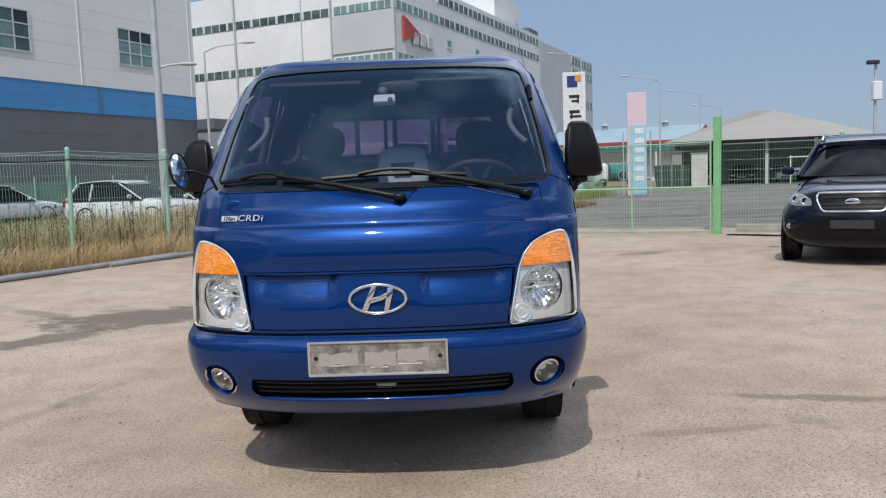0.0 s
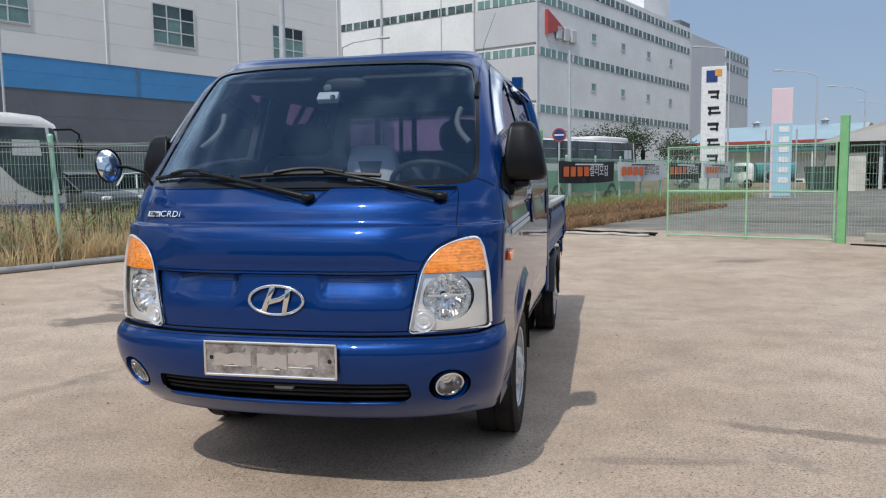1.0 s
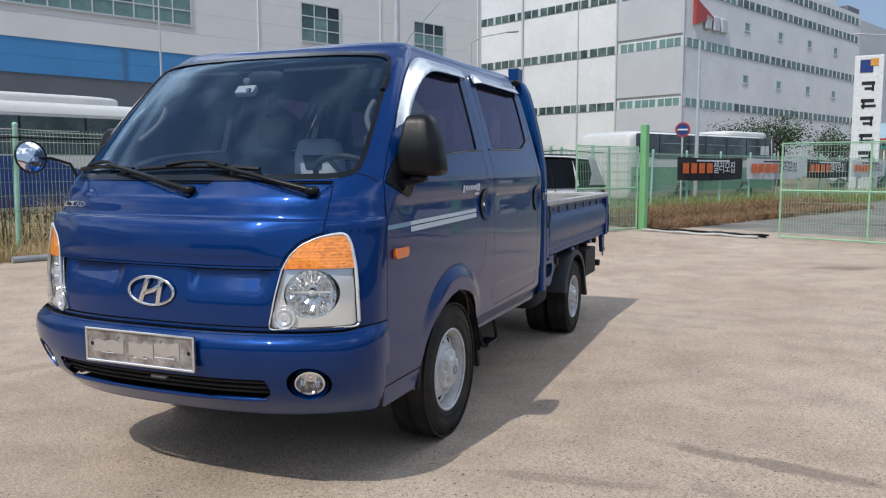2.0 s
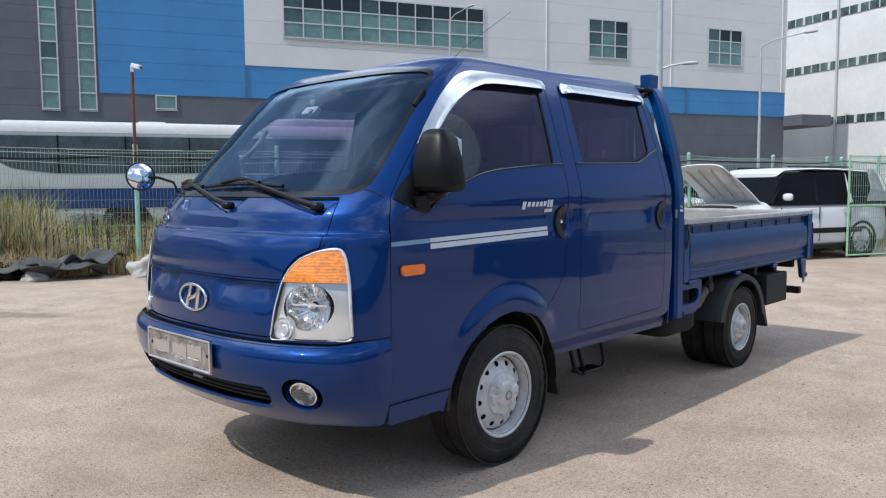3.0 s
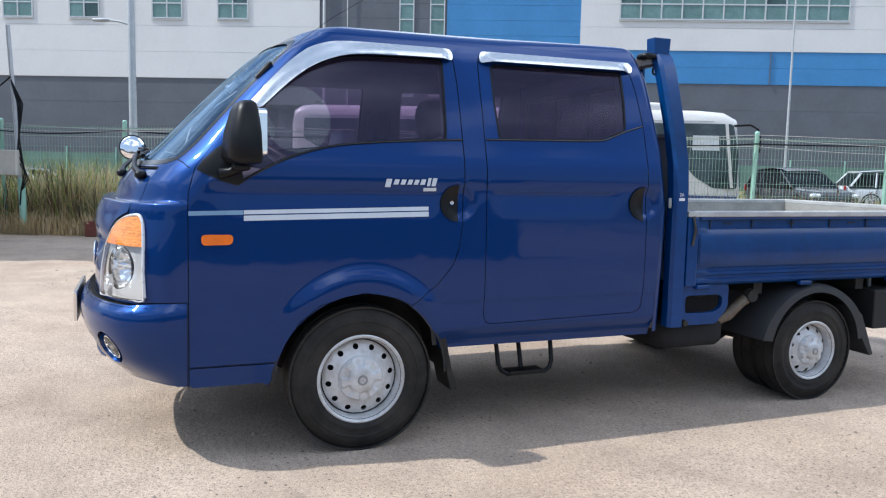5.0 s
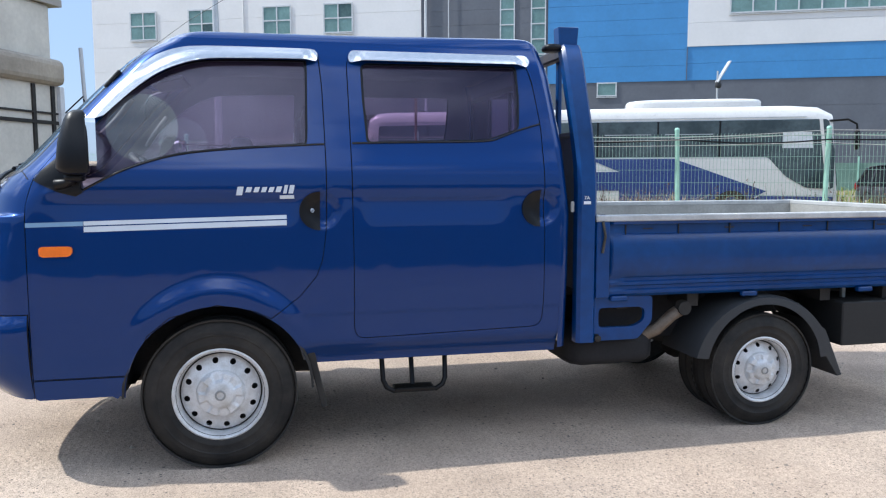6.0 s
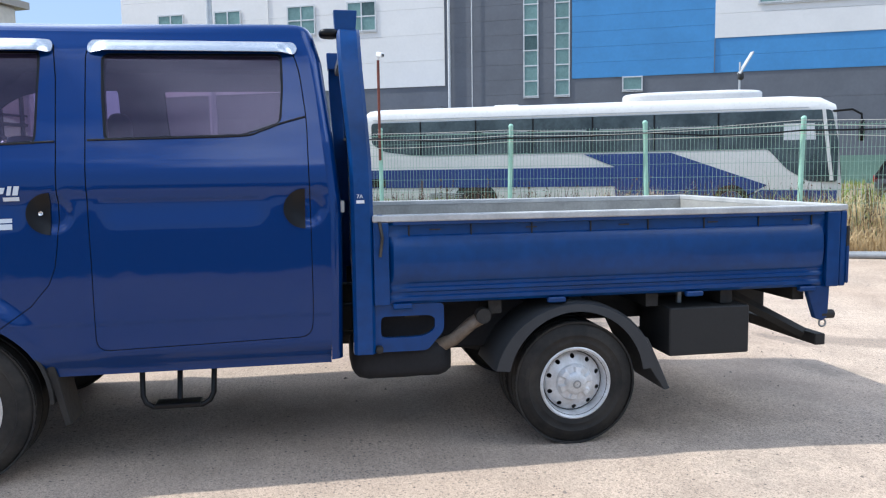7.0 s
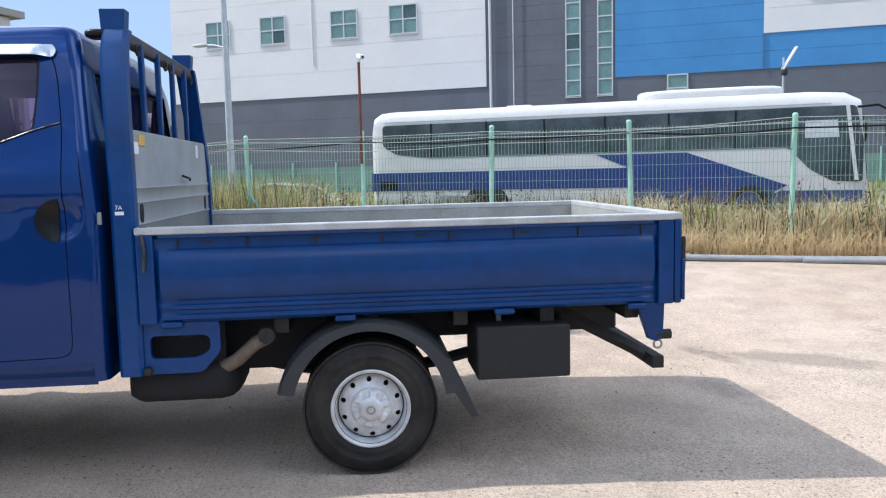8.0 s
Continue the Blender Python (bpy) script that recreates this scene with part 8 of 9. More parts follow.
    part("glasshouse", loft(gs), CAR_GLASS, c, "dark car windows", smooth=25)
    rsec = []
    for x, w, dz in ((gx[1][0] + 0.02, 0.76, -0.10), (gx[2][0], 0.775, -0.015), ((gx[2][0] + gx[3][0]) / 2, 0.79, 0.015), (gx[3][0], 0.78, 0.005), (gx[4][0] + 0.03, 0.76, -0.05)):
        rsec.append(oblong(x, hw * (w - tuck + 0.17), H - 0.085 + dz, H - 0.01 + dz, 3.0 if tuck < 0.2 else 2.3, 24))
    part("roof", loft(rsec), col, c, smooth=40)
    for sg in (1, -1):
        def pillar(xa, ta, xb, tb, wd):
            part("pillar", tube([(xa, sg * hw * (0.955 - tuck * ta), belt - 0.05 + (H - 0.06 - belt) * ta), (xb, sg * hw * (0.955 - tuck * tb), belt - 0.05 + (H - 0.06 - belt) * tb)], wd, 4), col if wd > 0.03 else BLACK, c, smooth=60)
        if shaped:
            part("pillar", tube([(gx[0][0] + 0.20, sg * hw * 0.90, belt - 0.03), (gx[1][0] + 0.17, sg * hw * 0.735, belt - 0.03 + (H - 0.06 - belt) * 0.80), (gx[2][0] + 0.12, sg * hw * 0.655, H - 0.07)], [0.045, 0.042, 0.04], 8), col, c, smooth=60)
        else:
            pillar(gx[0][0], 0.02, gx[2][0], 0.97, 0.028 if hood_open else 0.032)
        pillar(x0 + 0.54 * L, 0.0, x0 + 0.54 * L, 0.97, 0.03)
        pillar(x0 + 0.745 * L, 0.0, x0 + 0.73 * L, 0.97, 0.04)
        pillar(gx[-1][0] - 0.03, 0.03, gx[-2][0], 0.95, 0.055)
        for fx in axle:
            cx = x0 + fx * L
            w = new("wheel")
            w.parent = c
            w.matrix_basis = pose(cx, sg * (hw - 0.11), wheel_r, 0, 0, 90 if sg > 0 else -90)
            part("tyre", lathe([(-0.1, wheel_r * 0.66), (-0.105, wheel_r * 0.8), (-0.09, wheel_r * 0.97), (0.09, wheel_r * 0.97), (0.105, wheel_r * 0.8), (0.095, wheel_r * 0.66)], 36, "x"), RUBBER, w, smooth=40)
            rim = part("rim", lathe([(0.095, wheel_r * 0.67), (0.09, wheel_r * 0.62), (0.03, wheel_r * 0.58)], 32, "x"), FENDER_TRIM, w, "silver alloy rim", smooth=40)
            part("rim_back", lathe([(0.02, 0.001), (0.02, wheel_r * 0.62)], 24, "x"), BLACK, w)
            for k in range(spokes):
                a = 2 * math.pi * k / spokes
                part("spoke", tube([(0.075, 0.02 * math.cos(a), 0.02 * math.sin(a)), (0.07, wheel_r * 0.63 * math.cos(a), wheel_r * 0.63 * math.sin(a))], [0.04, 0.028], 5), FENDER_TRIM, rim)
            part("wheel_arch", lathe([(0.07, wheel_r * 1.16), (0.108, wheel_r * 1.15), (0.108, wheel_r * 0.99), (-0.05, wheel_r * 0.99)], 36, "x", (0, 0, 0)), BLACK, w, "black wheel arch", smooth=40)
        if not shaped:
            part("headlamp", round_box((x0 + 0.030 * L, sg * hw * 0.77, belt - 0.30), (0.24, 0.36, 0.17), 3, 12, pose(0, 0, 0, 0, 0, sg * -22)), REFLECTOR, c, "clear headlamp", smooth=60)
        part("tail_lamp", round_box((x1 - 0.012 * L, sg * hw * 0.86, 0.90), (0.10, 0.16, 0.30), 3, 12), TAIL_RED, c, "red tail lamp", smooth=60)
        part("mirror", round_box((hx + 0.06 * L, sg * (hw + 0.09), belt + 0.07), (0.11, 0.19, 0.13), 3, 12), col, c, smooth=60)
        part("sill", box((0, sg * (hw - 0.03), 0.25), (L * 0.46, 0.06, 0.09), bevel=0.02), BLACK, c)
        for x in (x0 + 0.50 * L, x0 + 0.70 * L):
            part("door_handle", box((x, sg * (hw + 0.004), belt - 0.16), (0.16, 0.03, 0.03), bevel=0.008), col, c)
        for x in (hx + 0.05 * L, x0 + 0.545 * L, x0 + 0.735 * L):
            part("door_gap", box((x, sg * (hw - 0.006), 0.66), (0.008, 0.02, 0.62)), SEAM, c)
    if not shaped:
        part("lower_grille", box((x0 + 0.012, 0, 0.42), (0.05, W * 0.62, 0.16), bevel=0.03, seg=2), BLACK, c)
        part("plate", box((x0 - 0.012, 0, 0.50), (0.012, 0.50, 0.10), bevel=0.003), PLATE, c, "blank number plate")
    part("plate", box((x1 + 0.004, 0, 0.72), (0.012, 0.42, 0.12), bevel=0.003), PLATE, c, "blank number plate")
    return c, x0, x1, hw, hx


# dark sport utility near the gate, nose towards the yard
suv, sx0, _, _, _ = car(pose(6.43, 12.93, -0.10, 0, 0, 59), "black-blue sport utility car with a chrome-rimmed grille", CAR_NAVY, 4.68, 1.89, 1.83, 1.22, wheel_r=0.365, axle=(0.195, 0.775), group="cars in the yard", tuck=0.27, shaped=True)
nose = BVHTree.FromPolygons([v.co.copy() for v in suv.children[0].data.vertices], [tuple(p.vertices) for p in suv.children[0].data.polygons])


def nose_patch(outline, proud, grid=0.012):
    """A plate that follows the nose, within an outline of (y, z), standing proud of it."""
    ys, zs = [p[0] for p in outline], [p[1] for p in outline]
    pts = [Vector(p) for p in outline]
    for y in np.arange(min(ys), max(ys), grid):
        for z in np.arange(min(zs), max(zs), grid):
            if inside(outline, np.array([y]), np.array([z]))[0]:
                pts.append(Vector((float(y), float(z))))
    n = len(outline)
    v2, _, f2, _, _, _ = delaunay_2d_cdt(pts, [(k, (k + 1) % n) for k in range(n)], [], 1, 1e-5, False)
    bm = bmesh.new()
    rows_ = []
    for v in v2:
        hit = nose.ray_cast(Vector((sx0 - 1, v.x, v.y)), Vector((1, 0, 0)))
        p = hit[0] + hit[1] * (proud if hit[1].x < 0 else -proud)
        rows_.append(bm.verts.new(p))
    for f in f2:
        bm.faces.new([rows_[i] for i in f])
    bmesh.ops.recalc_face_normals(bm, faces=bm.faces[:])
    if sum(f.normal.x for f in bm.faces) > 0:
        bmesh.ops.reverse_faces(bm, faces=bm.faces[:])
    edge = bmesh.ops.extrude_edge_only(bm, edges=[e for e in bm.edges if e.is_boundary])["geom"]
    for g in edge:
        if isinstance(g, bmesh.types.BMVert):
            g.co.x += proud + 0.02
    return bm


def on_nose(y, z, proud=0.0):
    hit = nose.ray_cast(Vector((sx0 - 1, y, z)), Vector((1, 0, 0)))
    return hit[0] + Vector((-proud, 0, 0))


rim_line = rounded([(-0.43, 0.99), (0.43, 0.99), (0.44, 0.90), (0.36, 0.745), (-0.36, 0.745), (-0.44, 0.90)], 0.05, 5)
part("grille", nose_patch(rim_line, 0.004), BLACK, suv, "black grille")
part("grille_rim", tube([on_nose(y, z, 0.008) for y, z in dense(rim_line + rim_line[:1], 0.04)], 0.017, 8), CHROME, suv, "chrome grille rim", smooth=60)
for z in (0.79, 0.84, 0.93):
    part("grille_bar", tube([on_nose(float(y), z, 0.008) for y in np.linspace(-0.37, 0.37, 11)], 0.011, 6), DARKGREY, suv, "dark grille bar", smooth=60)
part("emblem", round_box(on_nose(0, 0.87, 0.016), (0.02, 0.19, 0.095), 2, 12), CHROME, suv, "plain chrome oval", smooth=60)
part("lower_grille", nose_patch([(-0.56, 0.655), (0.56, 0.655), (0.60, 0.70), (-0.60, 0.70)], 0.003), BLACK, suv, "dark slot under the grille")
part("lower_cladding", nose_patch(dense([(-0.86, 0.36), (0.86, 0.36), (0.86, 0.45), (0.70, 0.47), (0.60, 0.60), (0.54, 0.635), (-0.54, 0.635), (-0.60, 0.60), (-0.70, 0.47), (-0.86, 0.45)], 0.03), 0.010), BLACK, suv, "dark plastic bumper cladding")
part("lower_grille", nose_patch([(-0.52, 0.40), (0.52, 0.40), (0.56, 0.50), (-0.56, 0.50)], 0.016), BLACK, suv, "black lower air intake")
part("plate", box(on_nose(0, 0.575, 0.025), (0.014, 0.52, 0.11), bevel=0.003), DARKGREY, suv, "blank dark number plate")
for sg in (1, -1):
    lamp_line = rounded([(sg * 0.495, 0.815), (sg * 0.51, 0.905), (sg * 0.62, 0.965), (sg * 0.80, 0.995), (sg * 0.885, 0.985), (sg * 0.875, 0.87), (sg * 0.74, 0.815)], 0.03, 4)
    hl = part("headlamp", nose_patch(lamp_line, 0.008), LAMP_GREY, suv, "smoky clear headlamp", smooth=50)
    for y, z, r in ((0.595, 0.888, 0.062), (0.735, 0.908, 0.058)):
        p = on_nose(sg * y, z, 0.012)
        part("lamp_lens", lathe([(0.0, 0.001), (-0.002, r * 0.45), (0.006, r * 0.62)], 24, "x", p), CAR_GLASS, hl, "dark projector lens", smooth=60)
        part("lamp_ring", lathe([(-0.002, r * 0.62), (-0.010, r * 0.8), (-0.010, r * 0.95), (0.02, r)], 24, "x", p), BOWL_METAL, hl, "bright lamp ring", smooth=60)
    p = on_nose(sg * 0.80, 0.53, 0.006)
    fog = part("fog_lamp", lathe([(0.0, 0.001), (-0.004, 0.036), (0.004, 0.042)], 24, "x", p), LAMP_GREY, suv, "round fog lamp", smooth=60)
    part("fog_ring", lathe([(0.002, 0.043), (-0.006, 0.050), (0.0, 0.064), (0.03, 0.066)], 24, "x", p), BLACK, fog, smooth=60)
    part("roof_rail", tube([(sx0 + 2.05, sg * 0.59, 1.73), (sx0 + 2.20, sg * 0.595, 1.80), (sx0 + 2.45, sg * 0.60, 1.835), (sx0 + 3.6, sg * 0.60, 1.835), (sx0 + 4.0, sg * 0.58, 1.75)], 0.019, 8), CHROME, suv, "silver roof rail", smooth=60)

# boxy white hatchback with its bonnet up, beside the open gate leaf
soul, wx0, wx1, whw, _ = car(fpos(14.50, 9.62, -0.10, 0), "boxy white hatchback with its bonnet propped open", CAR_WHITE, 4.10, 1.79, 1.70, 1.09, hood=0.27, tail=0.0, wheel_r=0.325, axle=(0.19, 0.81), group="cars in the yard", hood_open=True, spokes=10, boxy=True)
bm = bmesh.new()
bmesh.ops.create_grid(bm, x_segments=14, y_segments=14, size=0.5)
for v in bm.verts:
    x, y = v.co.x * 1.05, v.co.y * 1.45
    v.co = Vector((x, y * (1 - 0.10 * (0.5 - v.co.x)), 0.10 * math.sin((v.co.x + 0.5) * 1.7) - 0.10 * (abs(v.co.y) * 2) ** 3))
bmesh.ops.solidify(bm, geom=bm.faces[:], thickness=0.02)
part("bonnet", bm, CAR_WHITE, soul, "white bonnet propped open", smooth=40, m=pose(wx0 + 0.64, 0, 1.40, 0, 44, 0))
for k in range(4):
    part("bonnet_rib", tube([(-0.42, -0.5 + 0.33 * k, -0.035), (0.40, -0.40 + 0.27 * k, 0.02)], 0.02, 6), SACK, soul, "pale inner rib", m=pose(wx0 + 0.64, 0, 1.39, 0, 44, 0))
for sg in (1, -1):
    part("side_moulding", box((0.1, sg * (whw - 0.002), 0.56), (2.5, 0.03, 0.05), bevel=0.01), BLACK, soul, "black side moulding")
part("engine", round_box((wx0 + 0.62, 0, 0.85), (0.75, 1.2, 0.30), 4, 12), UNDER, soul, "dark engine bay", smooth=60)
for sg in (1, -1):
    part("roof_rail", box((0.45, sg * 0.63, 1.705), (1.6, 0.04, 0.03), bevel=0.01), BLACK, soul, "black roof rail")
    part("side_moulding", box((0.25, sg * (whw + 0.004), 0.52), (2.0, 0.02, 0.06), bevel=0.006), BLACK, soul, "black side moulding")

for sg in (1, -1):
    bm = bmesh.new()
    vs = []
    for x, z in ((wx1 - 0.66, 1.06), (wx1 - 0.02, 1.06), (wx1 - 0.05, 1.30), (wx1 - 0.16, 1.55), (wx1 - 0.32, 1.67), (wx1 - 0.52, 1.67), (wx1 - 0.50, 1.30)):
        vs.append(bm.verts.new((x, sg * (whw * (0.962 - 0.165 * (z - 1.06) / 0.61) + 0.006), z)))
    bm.faces.new(vs)
    bmesh.ops.solidify(bm, geom=bm.faces[:], thickness=0.02)
    bmesh.ops.recalc_face_normals(bm, faces=bm.faces[:])
    part("rear_pillar", bm, CAR_WHITE, soul, "broad white rear pillar")

# cars behind the fence
spots = [(21.9, 30.7, 175, CAR_SILVER, True, "silver sport utility car parked behind the fence"), (21.2, 22.4, 100, CAR_WHITE, True, "white sport utility car parked behind the fence"), (23.9, 21.9, 80, CAR_WHITE, False, "white saloon car parked behind the fence"), (29.4, 31.4, 178, CAR_WHITE, True, "white estate car parked far behind the fence"), (26.0, 28.3, 96, CAR_GREY, False, "dark grey saloon car parked behind the fence"), (16.5, 27.0, 100, CAR_GREY, True, "dark sport utility car beside the coach"), (-4.2, 20.6, 0, CAR_WHITE, False, "white saloon car in the weeds behind the fence"), (-9.8, 21.0, 5, CAR_SILVER, False, "silver saloon car in the weeds behind the fence")]
for u, v, a, col, sv, lab in spots:
    car(fpos(u, v, fground(u, v) - (0.02 if u < 0 else 0.12), a), lab, col, 4.65 if sv else 4.5, 1.84, 1.68 if sv else 1.45, 1.02 if sv else 0.93, suv=sv, group="cars behind the fence", hood=0.30 if sv else 0.28)


def coach(m, label, L=12.4, H=3.12, blue=True):
    b = thing("coach", m, label, "bus")
    W = 2.45
    st = []
    for x, w, z1, z0 in ((0, 0.92, H - 0.35, 0.45), (0.06, 0.97, H - 0.14, 0.36), (0.25, 1.0, H - 0.03, 0.32), (0.6, 1.0, H, 0.30), (L - 1.2, 1.0, H, 0.30), (L - 0.5, 1.0, H - 0.05, 0.30), (L - 0.16, 0.97, H - 0.22, 0.33), (L, 0.93, 1.0, 0.40)):
        st.append(oblong(x, W / 2 * w, z0, z1, 9.0, 40))
    part("body", loft(st), BUS_WHITE, b, smooth=35)
    for sg in (-1, 1):
        y = sg * (W / 2 + 0.004)

        def side(name, pts, col, th=0.012, lab="", parent=b):
            return part(name, prism(pts, "y", y - sg * 0.02, y + sg * th), col, parent, lab)
        side("side_glass", rounded([(0.35, 2.72), (0.35, 2.15), (0.75, 1.92), (1.7, 1.80), (L - 1.7, 1.80), (L - 1.25, 1.30), (L - 0.75, 1.00), (L - 0.10, 0.98), (L - 0.10, 1.9), (L - 0.28, 2.74)], 0.10), BUS_GLASS, 0.004, "long dark side windows")
        for k in range(6):
            side("window_bar", [(1.75 + 1.55 * k, 1.80), (1.79 + 1.55 * k, 1.80), (1.79 + 1.55 * k, 2.73), (1.75 + 1.55 * k, 2.73)], BLACK, 0.010)
        for k in range(5):
            side("sliding_frame", [(1.95 + 1.55 * k, 2.38), (3.15 + 1.55 * k, 2.38), (3.15 + 1.55 * k, 2.40), (1.95 + 1.55 * k, 2.40)], FENDER_TRIM, 0.009)
        side("front_pillar", [(L - 0.50, 2.74), (L - 0.42, 2.74), (L - 0.20, 1.02), (L - 0.28, 1.02)], BUS_WHITE, 0.014, "slim white front pillar")
        side("sun_blind", [(L - 1.35, 2.02), (L - 0.62, 2.02), (L - 0.66, 2.42), (L - 1.35, 2.42)], FRAME_WHITE, 0.008, "pale sun blind")
        if blue:
            side("livery_band", [(0.0, 0.92), (7.0, 0.92), (7.0, 1.42), (0.0, 1.42)], BUS_BLUE, 0.006, "blue livery band")
            side("livery_band", [(6.2, 1.76), (8.4, 1.76), (10.7, 0.92), (9.9, 0.50), (7.0, 0.50), (7.0, 1.42)], BUS_BLUE, 0.0062, "blue diagonal livery")
            side("livery_band", [(10.0, 0.50), (L - 0.10, 0.50), (L - 0.10, 0.78), (10.55, 0.80)], BUS_BLUE, 0.006, "blue livery band")
        else:
            side("livery_band", [(0.1, 0.6), (L - 0.2, 0.6), (L - 0.2, 1.5), (0.1, 1.5)], mat("green_bus_livery", (0.16, 0.34, 0.22), rough=0.4) if "green_bus_livery" not in bpy.data.materials else bpy.data.materials["green_bus_livery"], 0.006, "green livery band")
        side("engine_grille", [(0.25, 0.95), (0.75, 0.95), (0.75, 1.18), (0.25, 1.18)], BLACK, 0.012)
        for k in range(5):
            side("vent_slat", [(2.0, 0.55 + 0.05 * k), (3.0, 0.55 + 0.05 * k), (3.0, 0.575 + 0.05 * k), (2.0, 0.575 + 0.05 * k)], FENDER_TRIM, 0.012)
        for x in (3.3, L - 2.55):
            w = new("wheel")
            w.parent = b
            w.matrix_basis = pose(x, sg * (W / 2 - 0.13), 0.48, 0, 0, 90 if sg > 0 else -90)
            part("wheel_arch", lathe([(0.138, 0.62), (0.138, 0.01)], 32, "x"), SEAM, w, "dark wheel arch")
            part("tyre", lathe([(0.0, 0.28), (0.15, 0.30), (0.16, 0.40), (0.13, 0.48), (-0.13, 0.48)], 32, "x"), RUBBER, w, smooth=40)
            part("rim", lathe([(0.15, 0.30), (0.10, 0.26), (0.08, 0.12), (0.12, 0.10), (0.12, 0.001)], 28, "x"), SILVER, w, smooth=40)
        part("mirror_arm", tube([(L - 0.25, sg * 1.15, 2.70), (L + 0.15, sg * 1.32, 2.72), (L + 0.35, sg * 1.34, 2.60), (L + 0.36, sg * 1.34, 2.45)], 0.03, 8), BLACK, b, smooth=60)
        part("mirror", round_box((L + 0.36, sg * 1.34, 2.22), (0.12, 0.22, 0.52), 4, 12), BLACK, b, smooth=60)
    part("windscreen", loft([[(L - 0.36, -1.12, 2.80), (L - 0.36, 1.12, 2.80), (L - 0.20, 1.12, 2.80), (L - 0.20, -1.12, 2.80)], [(L - 0.2, -1.14, 1.05), (L - 0.2, 1.14, 1.05), (L + 0.02, 1.12, 1.05), (L + 0.02, -1.12, 1.05)]]), BUS_GLASS, b, "dark raked windscreen")
    part("roof_unit", round_box((8.9, 0, H + 0.06), (3.5, 1.7, 0.34), 6, 16), BUS_WHITE, b, "white roof air conditioner", smooth=50)
    part("roof_hatch", box((4.0, 0, H + 0.02), (0.7, 0.6, 0.10), bevel=0.03), BUS_WHITE, b)
    part("roof_line", box((L / 2 - 0.2, -W / 2 - 0.002, 2.80), (L - 1.2, 0.012, 0.02)), FENDER_TRIM, b)


coach(fpos(-0.35, 20.85, -0.12), "white and blue touring coach parked behind the fence")
coach(fpos(26.2, 15.6, -0.12, -4), "white and green bus parked beyond the banners", 10.5, 2.82, False)

# ---------------------------------------------------------------- warehouse behind the coach


def cladding(name, u0, u1, z0, z1, v, material, parent, course=1.0, lap=0.018, depth=0.25):
    """A wall of horizontal sheets with a shadow gap between courses."""
    w = part(name, box(((u0 + u1) / 2, v + depth / 2 + 0.06, (z0 + z1) / 2), (u1 - u0, depth, z1 - z0)), material, parent)
    n = max(1, round((z1 - z0) / course))
    h = (z1 - z0) / n
    for k in range(n):
        part("cladding_sheet", box(((u0 + u1) / 2, v + 0.03, z0 + h * (k + 0.5)), (u1 - u0, 0.06, h - lap)), material, w)
    return w


def window(parent, u0, u1, z0, z1, v, cols, rows, bar=0.10):
    w = new("window")
    w.parent = parent
    bm = bmesh.new()
    for k in range(cols + 1):
        x = u0 + (u1 - u0) * k / cols
        add_box(bm, (x, v - 0.06, (z0 + z1) / 2), (bar * 0.8, 0.06, z1 - z0 + bar))
    for k in range(rows + 1):
        z = z0 + (z1 - z0) * k / rows
        add_box(bm, ((u0 + u1) / 2, v - 0.06, z), (u1 - u0 + bar, 0.055, bar * 0.8))
    part("window_frame", bm, FRAME_WHITE, w, "white window frame")
    rn = random.Random(int(u0 * 7 + z0 * 31))
    for i in range(cols):
        for j in range(rows):
            a, b = u0 + (u1 - u0) * i / cols, u0 + (u1 - u0) * (i + 1) / cols
            c, d = z0 + (z1 - z0) * j / rows, z0 + (z1 - z0) * (j + 1) / rows
            part("pane", box(((a + b) / 2, v - 0.02 + rn.uniform(-0.01, 0.01), (c + d) / 2), (b - a - bar * 0.8, 0.03, d - c - bar * 0.8)), WIN_PANES[(2 if rn.random() < 0.5 else 0) if rows > 2 and cols > 1 and j == rows - 1 else rn.choice((0, 1, 1, 1, 1, 1, 1))], w)
    part("window_sill", box(((u0 + u1) / 2, v - 0.05, z0 - bar), (u1 - u0 + 0.2, 0.10, 0.06)), FRAME_WHITE, w)
    return w


WIN_PANES = [mat("teal_dark_glass", (0.09, 0.15, 0.145), rough=0.10, vary=0.4, scale=0.5, rvary=0.05), mat("teal_glass", (0.20, 0.33, 0.315), rough=0.15, vary=0.3, scale=0.5, rvary=0.05), mat("dark_glass", (0.025, 0.035, 0.038), rough=0.08, vary=0.3, rvary=0.04)]
ware = thing("warehouse", F, "large warehouse with slate, blue and white cladding", "building")
V = 75.0
TOPZ = 30.0
cladding("wall", -48.0, -11.5, 0, 9.7, V, SLATE, ware, 2.4)
cladding("wall", -48.0, -11.5, 9.7, TOPZ, V - 0.1, CLAD_WHITE, ware, 2.4)
cladding("wall", -11.5, 1.0, 0, TOPZ, V, SLATE, ware, 1.45)
cladding("wall", 1.0, 81.8, 0, 9.85, V, SLATE, ware, 2.4)
cladding("wall", 1.0, 13.9, 9.85, TOPZ, V - 0.06, CLAD_BLUE, ware, 1.45)
cladding("wall", 13.9, 81.8, 9.85, 12.95, V - 0.06, CLAD_BLUE, ware, 1.55)
cladding("wall", 13.9, 81.8, 12.95, TOPZ, V - 0.12, CLAD_WHITE, ware, 2.1)
part("warehouse_core", box((17.3, V + 30.3, TOPZ / 2 - 0.1), (128.9, 59.8, TOPZ - 0.3)), CLAD_WHITE, ware)
part("roof_parapet", box((17.3, V + 0.2, TOPZ + 0.3), (129.2, 0.8, 0.6)), CLAD_WHITE, ware)
